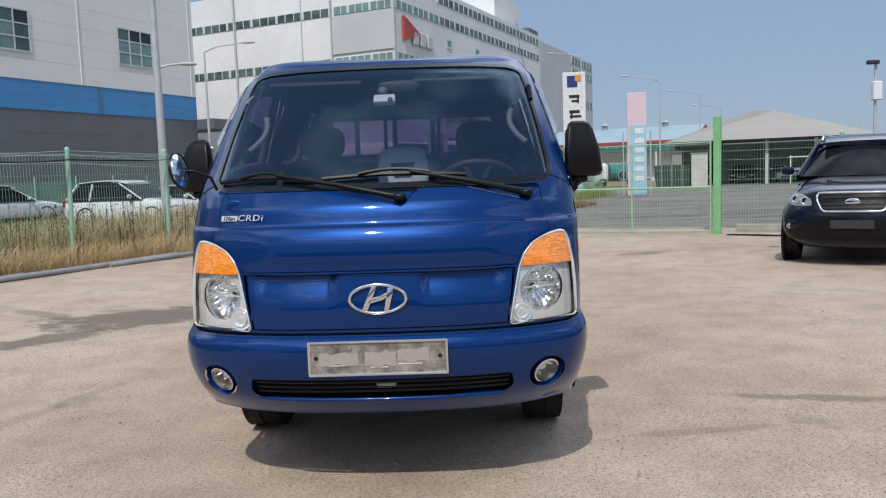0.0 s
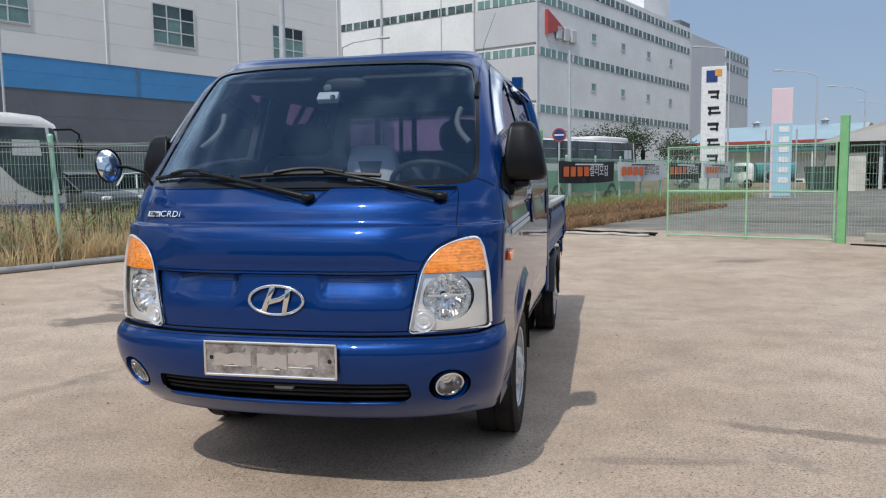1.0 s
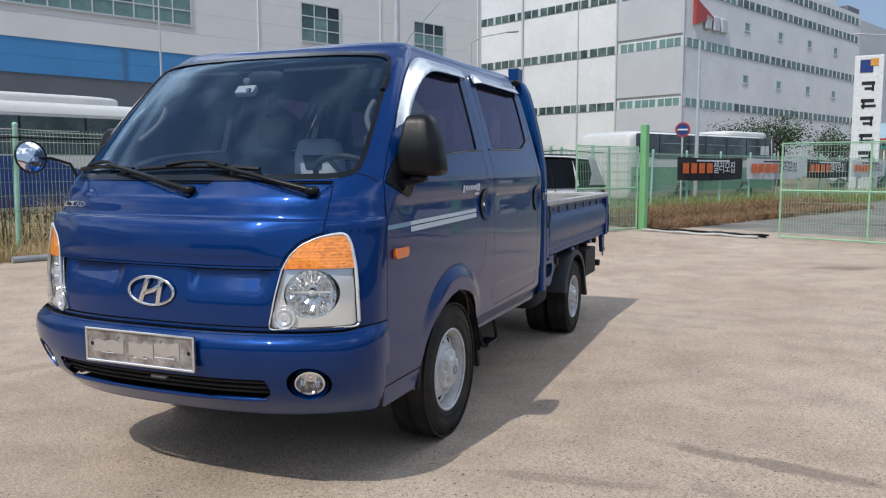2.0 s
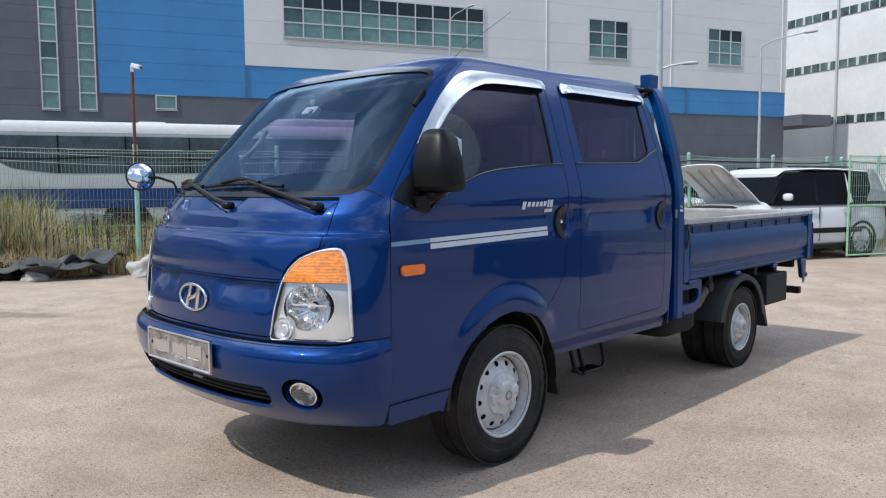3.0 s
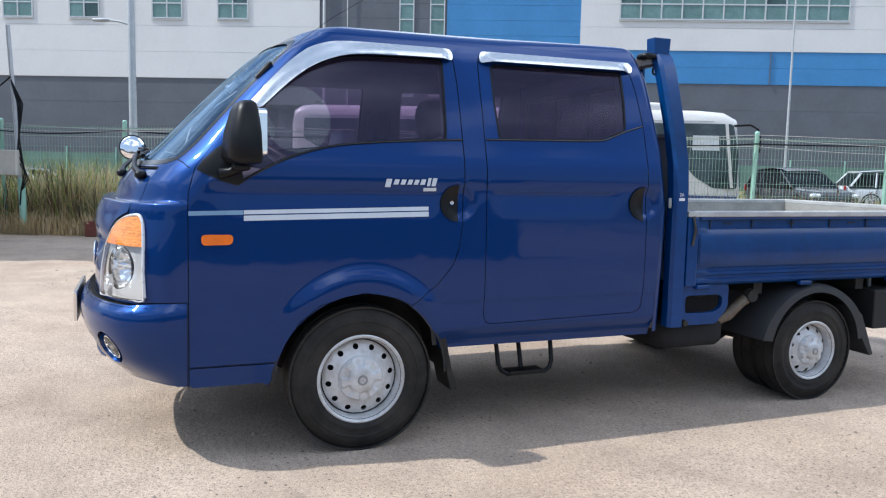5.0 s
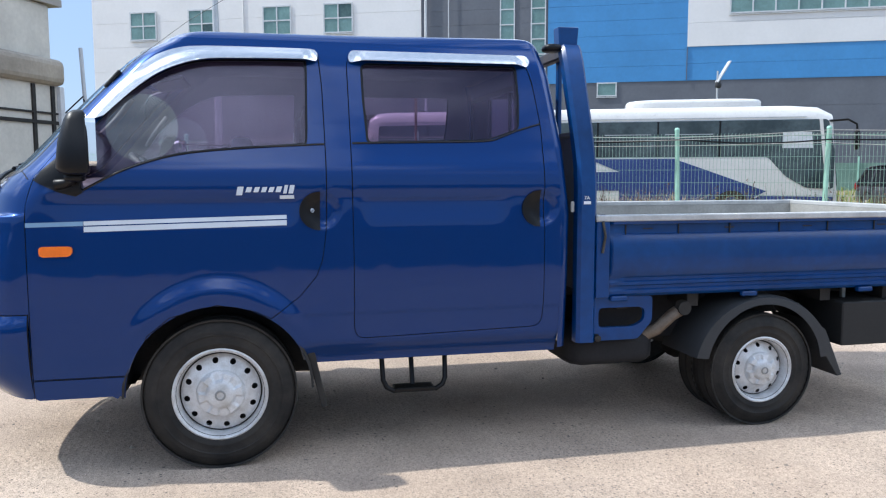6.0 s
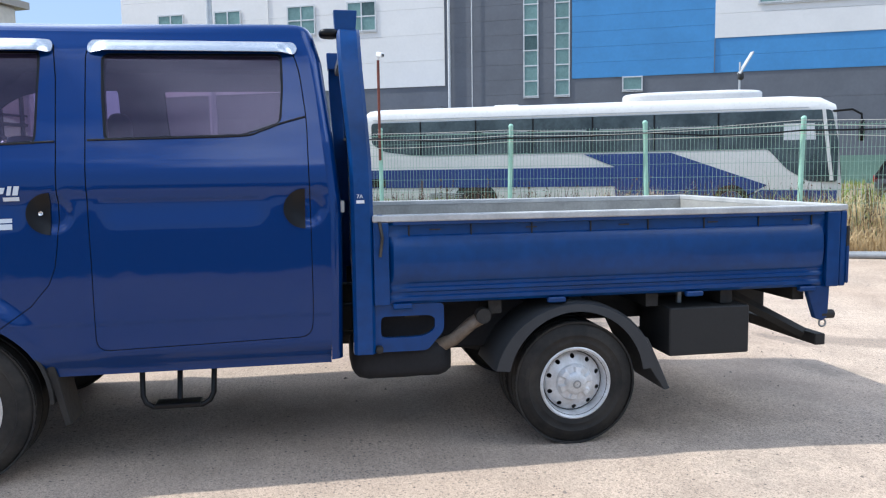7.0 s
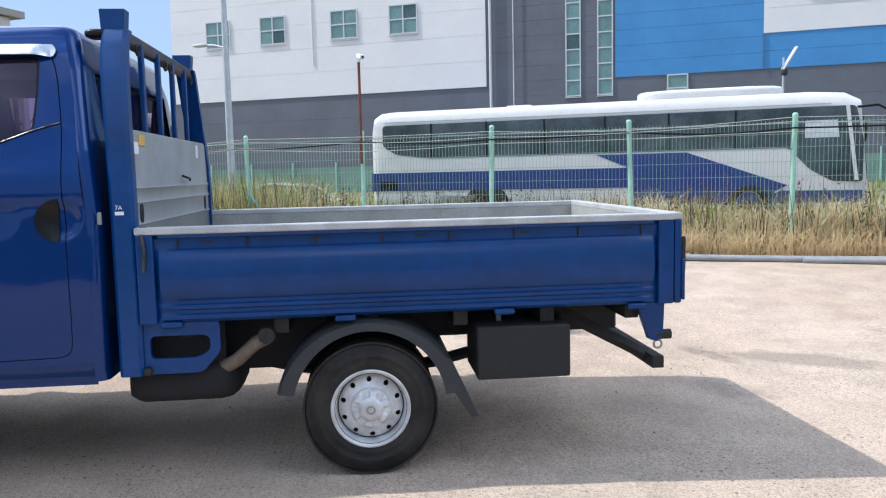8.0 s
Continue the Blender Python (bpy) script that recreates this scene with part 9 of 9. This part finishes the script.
for u0 in (-43.4, -36.6, -28.2, -21.6):
    window(ware, u0, u0 + 3.0, 15.5, 18.35, V - 0.12, 2, 2, 0.16)
for u0 in (-3.6, -0.6):
    window(ware, u0, u0 + 1.35, 8.35, 25.75, V - 0.02, 1, 12, 0.14)
window(ware, 5.75, 7.5, 8.6, 9.8, V - 0.02, 1, 1, 0.14)
window(ware, 17.6, 39.0, 15.85, 20.1, V - 0.14, 11, 3, 0.16)
window(ware, 52.2, 57.5, 15.85, 20.1, V - 0.14, 3, 3, 0.16)
window(ware, 69.2, 74.4, 15.95, 20.2, V - 0.14, 3, 3, 0.16)
for u0 in (-11.0, -8.7):
    part("downpipe", tube([(u0, V - 0.25, 0.2), (u0, V - 0.25, TOPZ)], 0.14 if u0 < -10 else 0.05, 8), FRAME_WHITE, ware, smooth=60)
for u0 in (46.7, 63.7, 81.0, -30.4):
    part("downpipe", tube([(u0, V - 0.16, 12.95), (u0, V - 0.16, TOPZ)], 0.06, 8), CLAD_WHITE, ware, smooth=60)
for u0 in (13.9, 32.0, 50.0, 66.0):
    part("panel_joint", box((u0, V - 0.13, 11.4), (0.06, 0.10, 3.0)), SLATE, ware)
part("dock_canopy", box((84.2, V + 1.0, 9.3), (5.0, 8.0, 1.4), bevel=0.05), SLATE, ware, "dark dock canopy")
part("gate_canopy", box((-14.5, V - 3.0, 7.0), (8.0, 6.0, 0.5)), SLATE, ware, "dark loading canopy")

# screen fence in front of the warehouse
sf = thing("screen_fence", F, "long green cloth screen before the warehouse", "fence")
part("screen", box((10, 58, 0.9), (150, 0.03, 2.1)), SHADE_GREEN, sf)
for k in range(38):
    part("screen_post", box((-64 + 4 * k, 57.95, 1.1), (0.08, 0.08, 2.6)), MINT, sf)

# ---------------------------------------------------------------- white block with window bands
blk = thing("factory_block", F, "white multi-storey factory with long window bands", "building")
U0, V0 = 97.4, 52.6
part("wall", box((U0 + 32, V0 + 40, 15.0), (64, 80, 30)), CONCRETE_WHITE, blk)
part("wall_panel", box((U0 - 0.10, V0 + 5.2, 14.45), (0.3, 10.4, 6.2)), CLAD_GREY, blk, "grey wall panel")
part("wall_panel", box((U0 - 0.10, V0 + 5.2, 5.0), (0.3, 10.4, 9.6)), CLAD_GREY, blk, "grey wall panel")
part("wall_panel", box((U0 - 0.10, V0 + 5.2, 22.0), (0.3, 10.4, 5.4)), CLAD_GREY, blk, "grey wall panel")
part("wall", box((U0 + 86, V0 + 30, 14.6), (43.5, 60, 29.2)), CLAD_GREY, blk)
part("stair_tower", box((U0 + 58, V0 + 12, 33.5), (14, 14, 8)), CONCRETE_WHITE, blk)
part("roof_rail", box((U0 + 66, V0 + 4, 31.2), (6, 4, 1.6)), SLATE, blk)


def band(parent, axis, a0, a1, fixed, z0, z1, step=1.7, dark=WIN_DARK):
    w = new("window")
    w.parent = parent
    bm = bmesh.new()
    gl = bmesh.new()
    n = int((a1 - a0) / step)
    def put(b, a, wd, dz, dep):
        c = (fixed - dep, a, (z0 + z1) / 2) if axis == "v" else (a, fixed - dep, (z0 + z1) / 2)
        s = (0.2, wd, z1 - z0 + dz) if axis == "v" else (wd, 0.2, z1 - z0 + dz)
        add_box(b, c, s)
    put(gl, (a0 + a1) / 2, a1 - a0, 0, -0.02)
    for k in range(n + 1):
        put(bm, a0 + (a1 - a0) * k / n, 0.14 if k % 3 else 0.42, 0, 0.06)
    part("pane", gl, dark, w, "dark glass band")
    part("window_frame", bm, FRAME_WHITE, w)["kind"] = "stuff"


for z0, z1 in ((9.75, 10.85), (17.6, 18.75), (24.8, 25.95)):
    band(blk, "v", V0 + 0.2, V0 + 9.8, U0 - 0.12, z0, z1, 1.1, WIN_PANES[1])
    band(blk, "v", V0 + 10.6, V0 + 78, U0, z0, z1, 1.55)
    band(blk, "u", U0 + 0.2, U0 + 14, V0, z0, z1, 1.6, WIN_PANES[1])
    band(blk, "u", U0 + 14.2, U0 + 63, V0, z0, z1, 1.9)
band(blk, "u", U0 + 14, U0 + 63, V0, 28.0, 29.2, 1.9)
for z in (10.3, 18.2, 25.2, 28.0):
    band(blk, "u", U0 + 88, U0 + 107, V0, z - 0.8, z + 0.8, 2.4)
for k in range(4):
    for z in (14.0, 21.6):
        window(blk, U0 + 17 + 11.5 * k, U0 + 18.7 + 11.5 * k, z, z + 1.2, V0, 1, 1, 0.2)
for a in (0.0, 10.4, 28.0, 44.0):
    part("downpipe", tube([(U0 - 0.3, V0 + a, 0), (U0 - 0.3, V0 + a, 30)], 0.16, 6), CLAD_GREY, blk, smooth=60)
# the firm's mark as plain shapes
part("wall_sign", prism([(U0 + 2.0, 20.6), (U0 + 2.0, 24.0), (U0 + 7.0, 22.0)], "y", V0 - 0.5, V0 - 0.05), RED_STRIPE, blk, "red triangular sign shape")
for k in range(3):
    part("wall_sign", box((U0 + 5.6 + 2.3 * k, V0 - 0.3, 21.3), (1.7, 0.4, 2.0), bevel=0.15), CLAD_GREY, blk, "grey sign block")

# ---------------------------------------------------------------- lamps and poles


def street_lamp(m, h, arm, label="tall grey street lamp with a curved arm", r=0.09, head_dir=1):
    p = thing("street_lamp", m, label, "street lamp", "street lamps")
    part("pole", tube([(0, 0, 0), (0, 0, h * 0.5), (0, 0, h)], [r, r * 0.8, r * 0.55], 10), POLE_GREY, p, smooth=60)
    if arm:
        part("arm", tube([(0, 0, h), (head_dir * arm * 0.3, 0, h + 0.12 * arm), (head_dir * arm, 0, h + 0.2 * arm)], [r * 0.5, r * 0.4, r * 0.35], 8), POLE_GREY, p, smooth=60)
        part("lamp_head", round_box((head_dir * (arm + 0.25), 0, h + 0.2 * arm), (0.75, 0.26, 0.14), 3, 12), CLAD_GREY, p, "grey lamp head", smooth=60)
    return p


# nearest lamp post behind the white car, with a second low arm
lp = street_lamp(pose(-8.45, 22.85, -0.12, 0, 0, 20), 9.0, 2.0, r=0.13)
part("arm", tube([(0, 0, 4.75), (0.35, 0, 4.85), (0.6, 0, 4.87)], 0.03, 8), POLE_GREY, lp, smooth=60)
part("lamp_head", round_box((0.85, 0, 4.88), (0.5, 0.2, 0.10), 3, 10), CLAD_GREY, lp, "small lamp head", smooth=60)
street_lamp(fpos(34.2, 30.3, -0.1, -66), 8.6, 2.2)
street_lamp(fpos(58.2, 40.7, -0.1, -66), 17.5, 0.0)
street_lamp(fpos(24.4, 49.4, -0.1, -80), 13.0, 2.4)
street_lamp(fpos(30.0, 13.9, -0.1, -50), 6.3, 0.0, "grey pole with a slim outreach arm")
street_lamp(pose(10.96, 70.16, -0.1, 0, 0, 180), 11.3, 2.4)
street_lamp(pose(18.7, 73.8, -0.1, 0, 0, 180), 9.4, 3.0)
street_lamp(pose(26.5, 87.2, -0.1, 0, 0, 180), 9.2, 3.0)
street_lamp(pose(33.0, 100.0, -0.1, 0, 0, 180), 8.6, 3.0)
ap = street_lamp(fpos(12.9, 47.5, -0.1, 20), 7.4, 0.0, "white pole with a slanted aerial panel")
part("aerial_panel", box((0.35, 0, 7.35), (0.10, 0.35, 1.5), pose(0, 0, 0, 0, 32, 0), 0.03), CLAD_GREY, ap, "slanted pale aerial panel")
part("aerial_bracket", round_box((0.06, 0, 6.6), (0.35, 0.30, 0.45), 3, 10), DARKGREY, ap, smooth=60)
lp2 = street_lamp(pose(-19.83, 3.53, -0.1, 0, 0, 66), 9.0, 1.6, "grey lamp post behind the fence", 0.12, -1)
part("arm", tube([(0, 0, 5.15), (-0.35, 0, 5.25), (-0.6, 0, 5.27)], 0.03, 8), POLE_GREY, lp2, smooth=60)
part("lamp_head", round_box((-0.85, 0, 5.28), (0.5, 0.2, 0.10), 3, 10), CLAD_GREY, lp2, "small lamp head", smooth=60)
cc = thing("camera_pole", pose(10.3, 20.1, -0.1), "grey pole with a white camera box", "camera pole")
part("pole", tube([(0, 0, 0), (0, 0, 3.75)], 0.035, 8), POLE_GREY, cc, smooth=60)
part("control_box", box((0.0, -0.06, 3.1), (0.22, 0.16, 0.45), bevel=0.02), WHITE_LABEL, cc, "white control box")
part("camera", box((-0.12, -0.1, 3.78), (0.30, 0.10, 0.10), bevel=0.02), DARKGREY, cc, "dark camera")

# round road sign at the verge
rs = thing("road_sign", fpos(26.6, 12.6, -0.1, -60), "round blue and red no-parking sign on a post", "sign")
part("post", tube([(0, 0.03, 0), (0, 0.03, 2.95)], 0.035, 8), POLE_GREY, rs, smooth=60)
part("disc", lathe([(-0.02, 0.001), (-0.02, 0.25), (0.0, 0.255), (0.01, 0.001)], 28, "y", (0, 0, 2.76)), RED_STRIPE, rs, "red rimmed disc")
part("disc_face", lathe([(-0.024, 0.001), (-0.024, 0.20)], 28, "y", (0, 0, 2.76)), BUS_BLUE, rs, "blue face")
part("disc_bar", box((0, -0.028, 2.76), (0.34, 0.004, 0.05)), WHITE_PRINT, rs, "pale lettering bar")


# banners on the fence beyond the gate
def banner(u0, u1, dark):
    b = thing("banner", fpos((u0 + u1) / 2, 11.12, 0), ("black" if dark else "white") + " cloth banner tied to the fence", "banner", "fence banners")
    w = u1 - u0
    bm = bmesh.new()
    bmesh.ops.create_grid(bm, x_segments=24, y_segments=4, size=0.5)
    for v in bm.verts:
        v.co = Vector((v.co.x * w, 0.03 * math.sin(v.co.x * 17) * (0.5 - v.co.y), 1.33 + v.co.y * 0.72 - 0.04 * math.cos(v.co.x * 3)))
    bmesh.ops.solidify(bm, geom=bm.faces[:], thickness=0.004)
    part("cloth", bm, BANNER_BLACK if dark else BANNER_WHITE, b, smooth=60)
    for k in range(4):
        part("print_block", box((-w * 0.40 + w * 0.115 * k, -0.06, 1.33), (w * 0.085, 0.004, 0.32)), ORANGE_PRINT, b, "orange printed bar")
    part("print_words", letters("셀러모집", 0.42, 0.002), WHITE_PRINT if dark else BLACK_PRINT, b, "printed words", m=pose(w * 0.17, -0.07, 1.33, 90, 0, 0) @ Matrix.Diagonal((w / 4.4, 1, 1, 1)))
    part("print_strip", box((0, -0.06, 1.57), (w * 0.5, 0.004, 0.05)), WHITE_PRINT if dark else BLACK_PRINT, b, "small printed strip")


banner(23.7, 28.1, True)
banner(28.4, 33.3, False)
banner(33.6, 38.2, True)
banner(38.5, 43.0, False)


# sign pylon with plain bars for the firm's name, and the pink and blue one
def pylon(m, w, h, body, label):
    p = thing("sign_pylon", m, label, "sign")
    part("panel", box((0, 0, h / 2), (w, 0.35, h), bevel=0.02), body, p)
    return p


py_ = pylon(pose(6.39, 43.6, -0.1, 0, 0, -6), 1.22, 6.75, WHITE_PRINT, "tall white sign pylon with dark lettering bars")
part("mark", box((-0.1, -0.185, 6.25), (0.55, 0.02, 0.60)), BUS_BLUE, py_, "dark blue square mark")
part("mark", box((0.22, -0.19, 6.42), (0.34, 0.02, 0.34)), mat("orange_sign", (0.75, 0.34, 0.05), rough=0.6), py_, "orange square mark")
for k in range(6):
    part("lettering_bar", box((0.0, -0.185, 5.45 - 0.82 * k), (0.56, 0.02, 0.16)), BLACK_PRINT, py_, "dark lettering bar")
    part("lettering_bar", box((0.05, -0.185, 5.20 - 0.82 * k), (0.62 if k % 2 else 0.40, 0.02, 0.12)), BLACK_PRINT, py_, "dark lettering bar")
    part("lettering_bar", box((-0.16 if k % 2 else 0.2, -0.185, 5.30 - 0.82 * k), (0.10, 0.02, 0.44)), BLACK_PRINT, py_, "dark lettering bar")
pk = pylon(pose(9.45, 42.2, -0.1, 0, 0, -10), 0.98, 5.4, PINK, "faded pink and pale blue sign pylon")
part("lower_panel", box((0.05, -0.19, 1.9), (0.86, 0.04, 3.6)), SKYBLUE, pk, "pale blue lower panel")
for k in range(6):
    part("lettering_bar", box((0.12, -0.215, 3.4 - 0.5 * k), (0.46, 0.02, 0.28)), WHITE_PRINT, pk, "pale lettering bar")
for sg in (-0.7, 0.7):
    part("leg", tube([(sg, 0, 0), (sg, 0, 3.4)], 0.04, 8), POLE_GREY, pk, smooth=60)


# ---------------------------------------------------------------- sheds and things across the road
sh = thing("blue_roof_shed", fpos(99.5, 18.0, -0.1), "long shed with a pale blue metal roof and red trim", "building")
part("wall", prism([(-7.0, 0), (7.0, 0), (7.0, 4.5), (0, 6.2), (-7.0, 4.5)], "y", -5.6, 11.5), CLAD_WHITE, sh)
part("roof", prism([(-7.7, 4.50), (0, 6.45), (7.7, 4.50), (7.7, 4.62), (0, 6.58), (-7.7, 4.62)], "y", -6.2, 12.0), ROOF_BLUE, sh)
part("trim", box((-7.74, 2.9, 4.46), (0.1, 18.2, 0.30)), RED_STRIPE, sh, "red fascia stripe")
for sg in (1, -1):
    part("trim", tube([(sg * 7.7, -6.25, 4.50), (0, -6.25, 6.45)], 0.08, 4), RED_STRIPE, sh, "red fascia stripe")
for k in range(14):
    part("window", box((-7.03, -4.6 + 1.15 * k, 4.02), (0.1, 0.85, 0.34)), WIN_DARK, sh)
part("porch_roof", prism([(-9.4, 3.45), (-7.0, 3.75), (-7.0, 3.87), (-9.4, 3.57)], "y", -5.4, 11.0), TEAL, sh, "teal metal porch roof")
for k in range(6):
    part("porch_post", box((-9.2, -5.2 + 3.2 * k, 1.75), (0.14, 0.14, 3.5)), CLAD_WHITE, sh)
for y in (-1.5, 6.0):
    part("vent", lathe([(6.4, 0.35), (6.9, 0.35), (7.0, 0.6), (7.3, 0.1)], 12, "z", (0, y, 0)), FENDER_TRIM, sh, "round roof vent", smooth=40)
hp = thing("hip_roof_shed", pose(22.6, 58.5, -0.1, 0, 0, -18), "open grey shed with a hipped metal roof", "building")
bm = bmesh.new()
vs = [bm.verts.new(p) for p in ((-7.2, -1, 3.3), (7.2, -1, 3.3), (7.2, 13, 3.3), (-7.2, 13, 3.3), (-0.8, 5, 5.7), (0.8, 6, 5.7))]
for f in ((0, 1, 5, 4), (1, 2, 5), (2, 3, 4, 5), (3, 0, 4), (0, 3, 2, 1)):
    bm.faces.new([vs[i] for i in f])
bmesh.ops.recalc_face_normals(bm, faces=bm.faces[:])
part("roof", bm, ROOF_GREY, hp)
part("back_wall", box((0, 11, 1.6), (13.5, 0.3, 3.3)), ROOF_GREY, hp)
part("side_wall", box((-6.7, 6, 1.6), (0.3, 10, 3.3)), ROOF_GREY, hp)
part("side_wall", box((6.7, 6, 1.6), (0.3, 10, 3.3)), ROOF_GREY, hp)
for x in (-6.6, -3.3, 0, 3.3, 6.6):
    part("column", box((x, 0, 1.6), (0.22, 0.22, 3.3)), CLAD_GREY, hp)
part("front_panel", box((-6.3, -0.2, 1.4), (0.7, 0.1, 2.6)), ROOF_GREY, hp, "grey wall sheet")
for z in (1.0, 1.9):
    part("front_rail", box((4.0, -0.2, z), (5.0, 0.06, 0.07)), WHITE_PRINT, hp, "white rail")
for x in (1.6, 4.0, 6.4):
    part("rail_post", box((x, -0.2, 1.0), (0.07, 0.07, 2.0)), WHITE_PRINT, hp, "white rail post")
for i, (x, y) in enumerate(((-4.5, 4), (-1.5, 5), (1.5, 4.5))):
    car(hp.matrix_basis @ pose(x, y, 0.0, 0, 0, 80 + 7 * i), "dark saloon car under the shed roof", (CAR_GREY, CAR_NAVY, CAR_SILVER)[i], 4.4, 1.8, 1.45, 0.93, suv=False, group="cars under the shed")
ct = thing("container", pose(16.6, 55.0, -0.1, 0, 0, -15), "narrow pale metal container beside the shed", "container")
part("body", box((0, 0, 1.15), (1.05, 2.0, 2.3), bevel=0.02), BEIGE, ct)
part("lid", box((0, 0, 2.33), (1.15, 2.1, 0.08)), ROOF_GREY, ct)
dk = thing("waste_skip", pose(15.5, 57.0, -0.1, 0, 0, -12), "dark green waste skip beside the road", "skip")
part("body", prism([(-1.3, 0.1), (1.3, 0.1), (1.5, 1.6), (-1.5, 1.6)], "y", -1.0, 1.0), mat("dark_green_steel", (0.03, 0.06, 0.045), rough=0.6, vary=0.3), dk)
for x in (-1.0, -0.3, 0.4, 1.1):
    part("rib", box((x, -1.03, 0.85), (0.08, 0.08, 1.5)), SHADE_GREEN, dk)


def tank_truck(m):
    t = thing("small_truck", m, "teal tank truck parked beyond the gate", "truck")
    part("cab", round_box((-1.6, 0, 1.15), (1.3, 1.7, 1.7), 5, 14), WHITE_PRINT, t, "white cab", smooth=50)
    part("cab_glass", box((-1.9, 0, 1.5), (0.75, 1.72, 0.5), bevel=0.05), CAR_GLASS, t)
    part("tank", lathe([(-0.8, 0.001), (-0.75, 0.7), (2.2, 0.7), (2.25, 0.001)], 28, "x", (0, 0, 1.25)), TEAL, t, smooth=40)
    part("frame", box((0.4, 0, 0.5), (4.6, 0.9, 0.16)), UNDER, t)
    for x in (-1.5, 1.3):
        for sg in (1, -1):
            part("wheel", lathe([(-0.1, 0.2), (-0.1, 0.36), (0.1, 0.36), (0.1, 0.2), (0.06, 0.001)], 24, "y", (x, sg * 0.75, 0.36)), RUBBER, t, smooth=40)
    for x in (0.2, 0.9):
        part("hose_reel", torus(0.42, 0.05, 28, 6), FENDER_TRIM, t, "coiled pale hose", smooth=60, m=pose(x, -0.85, 0.95, 90, 0, 0))


tank_truck(pose(13.2, 66.0, -0.1, 0, 0, 4))
tank_truck(pose(8.6, 67.5, -0.1, 0, 0, 10))


# trees before the factory
def tree(m, h, seed):
    t = thing("tree", m, "small green roadside tree", "tree", "roadside trees")
    rn = random.Random(seed)
    bm = bmesh.new()
    add_tube(bm, [(0, 0, 0), (0.05, 0, h * 0.4), (0, 0.05, h * 0.75)], [0.10, 0.07, 0.03], 7)
    limbs = []
    for k in range(8):
        a = k * 2.4
        p0 = Vector((0, 0, h * rn.uniform(0.35, 0.6)))
        p1 = p0 + Vector((math.cos(a) * h * rn.uniform(0.15, 0.3), math.sin(a) * h * rn.uniform(0.15, 0.3), h * rn.uniform(0.12, 0.3)))
        add_tube(bm, [p0, p0.lerp(p1, 0.5) + Vector((0, 0, 0.05)), p1], [0.04, 0.03, 0.012], 5)
        limbs.append(p1)
    part("trunk", bm, BARK, t, smooth=60)
    co, fa = [], []
    for p in limbs + [Vector((0, 0, h * 0.85)), Vector((0.2, 0.1, h * 0.7))]:
        for _ in range(190):
            q = p + Vector((rn.gauss(0, 0.10), rn.gauss(0, 0.10), rn.gauss(0, 0.085))) * h
            s = rn.uniform(0.06, 0.14)
            d1 = Vector((rn.gauss(0, 1), rn.gauss(0, 1), rn.gauss(0, 0.6))).normalized() * s
            d2 = Vector((rn.gauss(0, 1), rn.gauss(0, 1), rn.gauss(0, 0.6))).normalized() * s * 0.6
            i = len(co)
            co += [q - d1, q + d2, q + d1, q - d2]
            fa.append((i, i + 1, i + 2, i + 3))
    me = bpy.data.meshes.new("crown")
    me.from_pydata(co, [], fa)
    me.materials.append(LEAF)
    ob = new("crown", me)
    ob.parent = t


for i, (u, v) in enumerate(((62, 27.5), (66, 26.0), (70, 28.0), (75, 25.0), (80, 27.0))):
    tree(fpos(u, v, -0.1), 5.2 + 0.5 * (i % 3), 40 + i)

# unseen plain walls, added behind the camera to shape reflections in the truck's paint
for c, s in (((7.7, -3.0, 0.6), (0.25, 24, 1.3)), ((2.0, -21.0, 1.7), (38, 0.3, 3.4))):
    tagged(part("boundary_wall", box(c, s), SLATE), "plain slate grey wall added out of view for reflections", "wall", kind="structure")
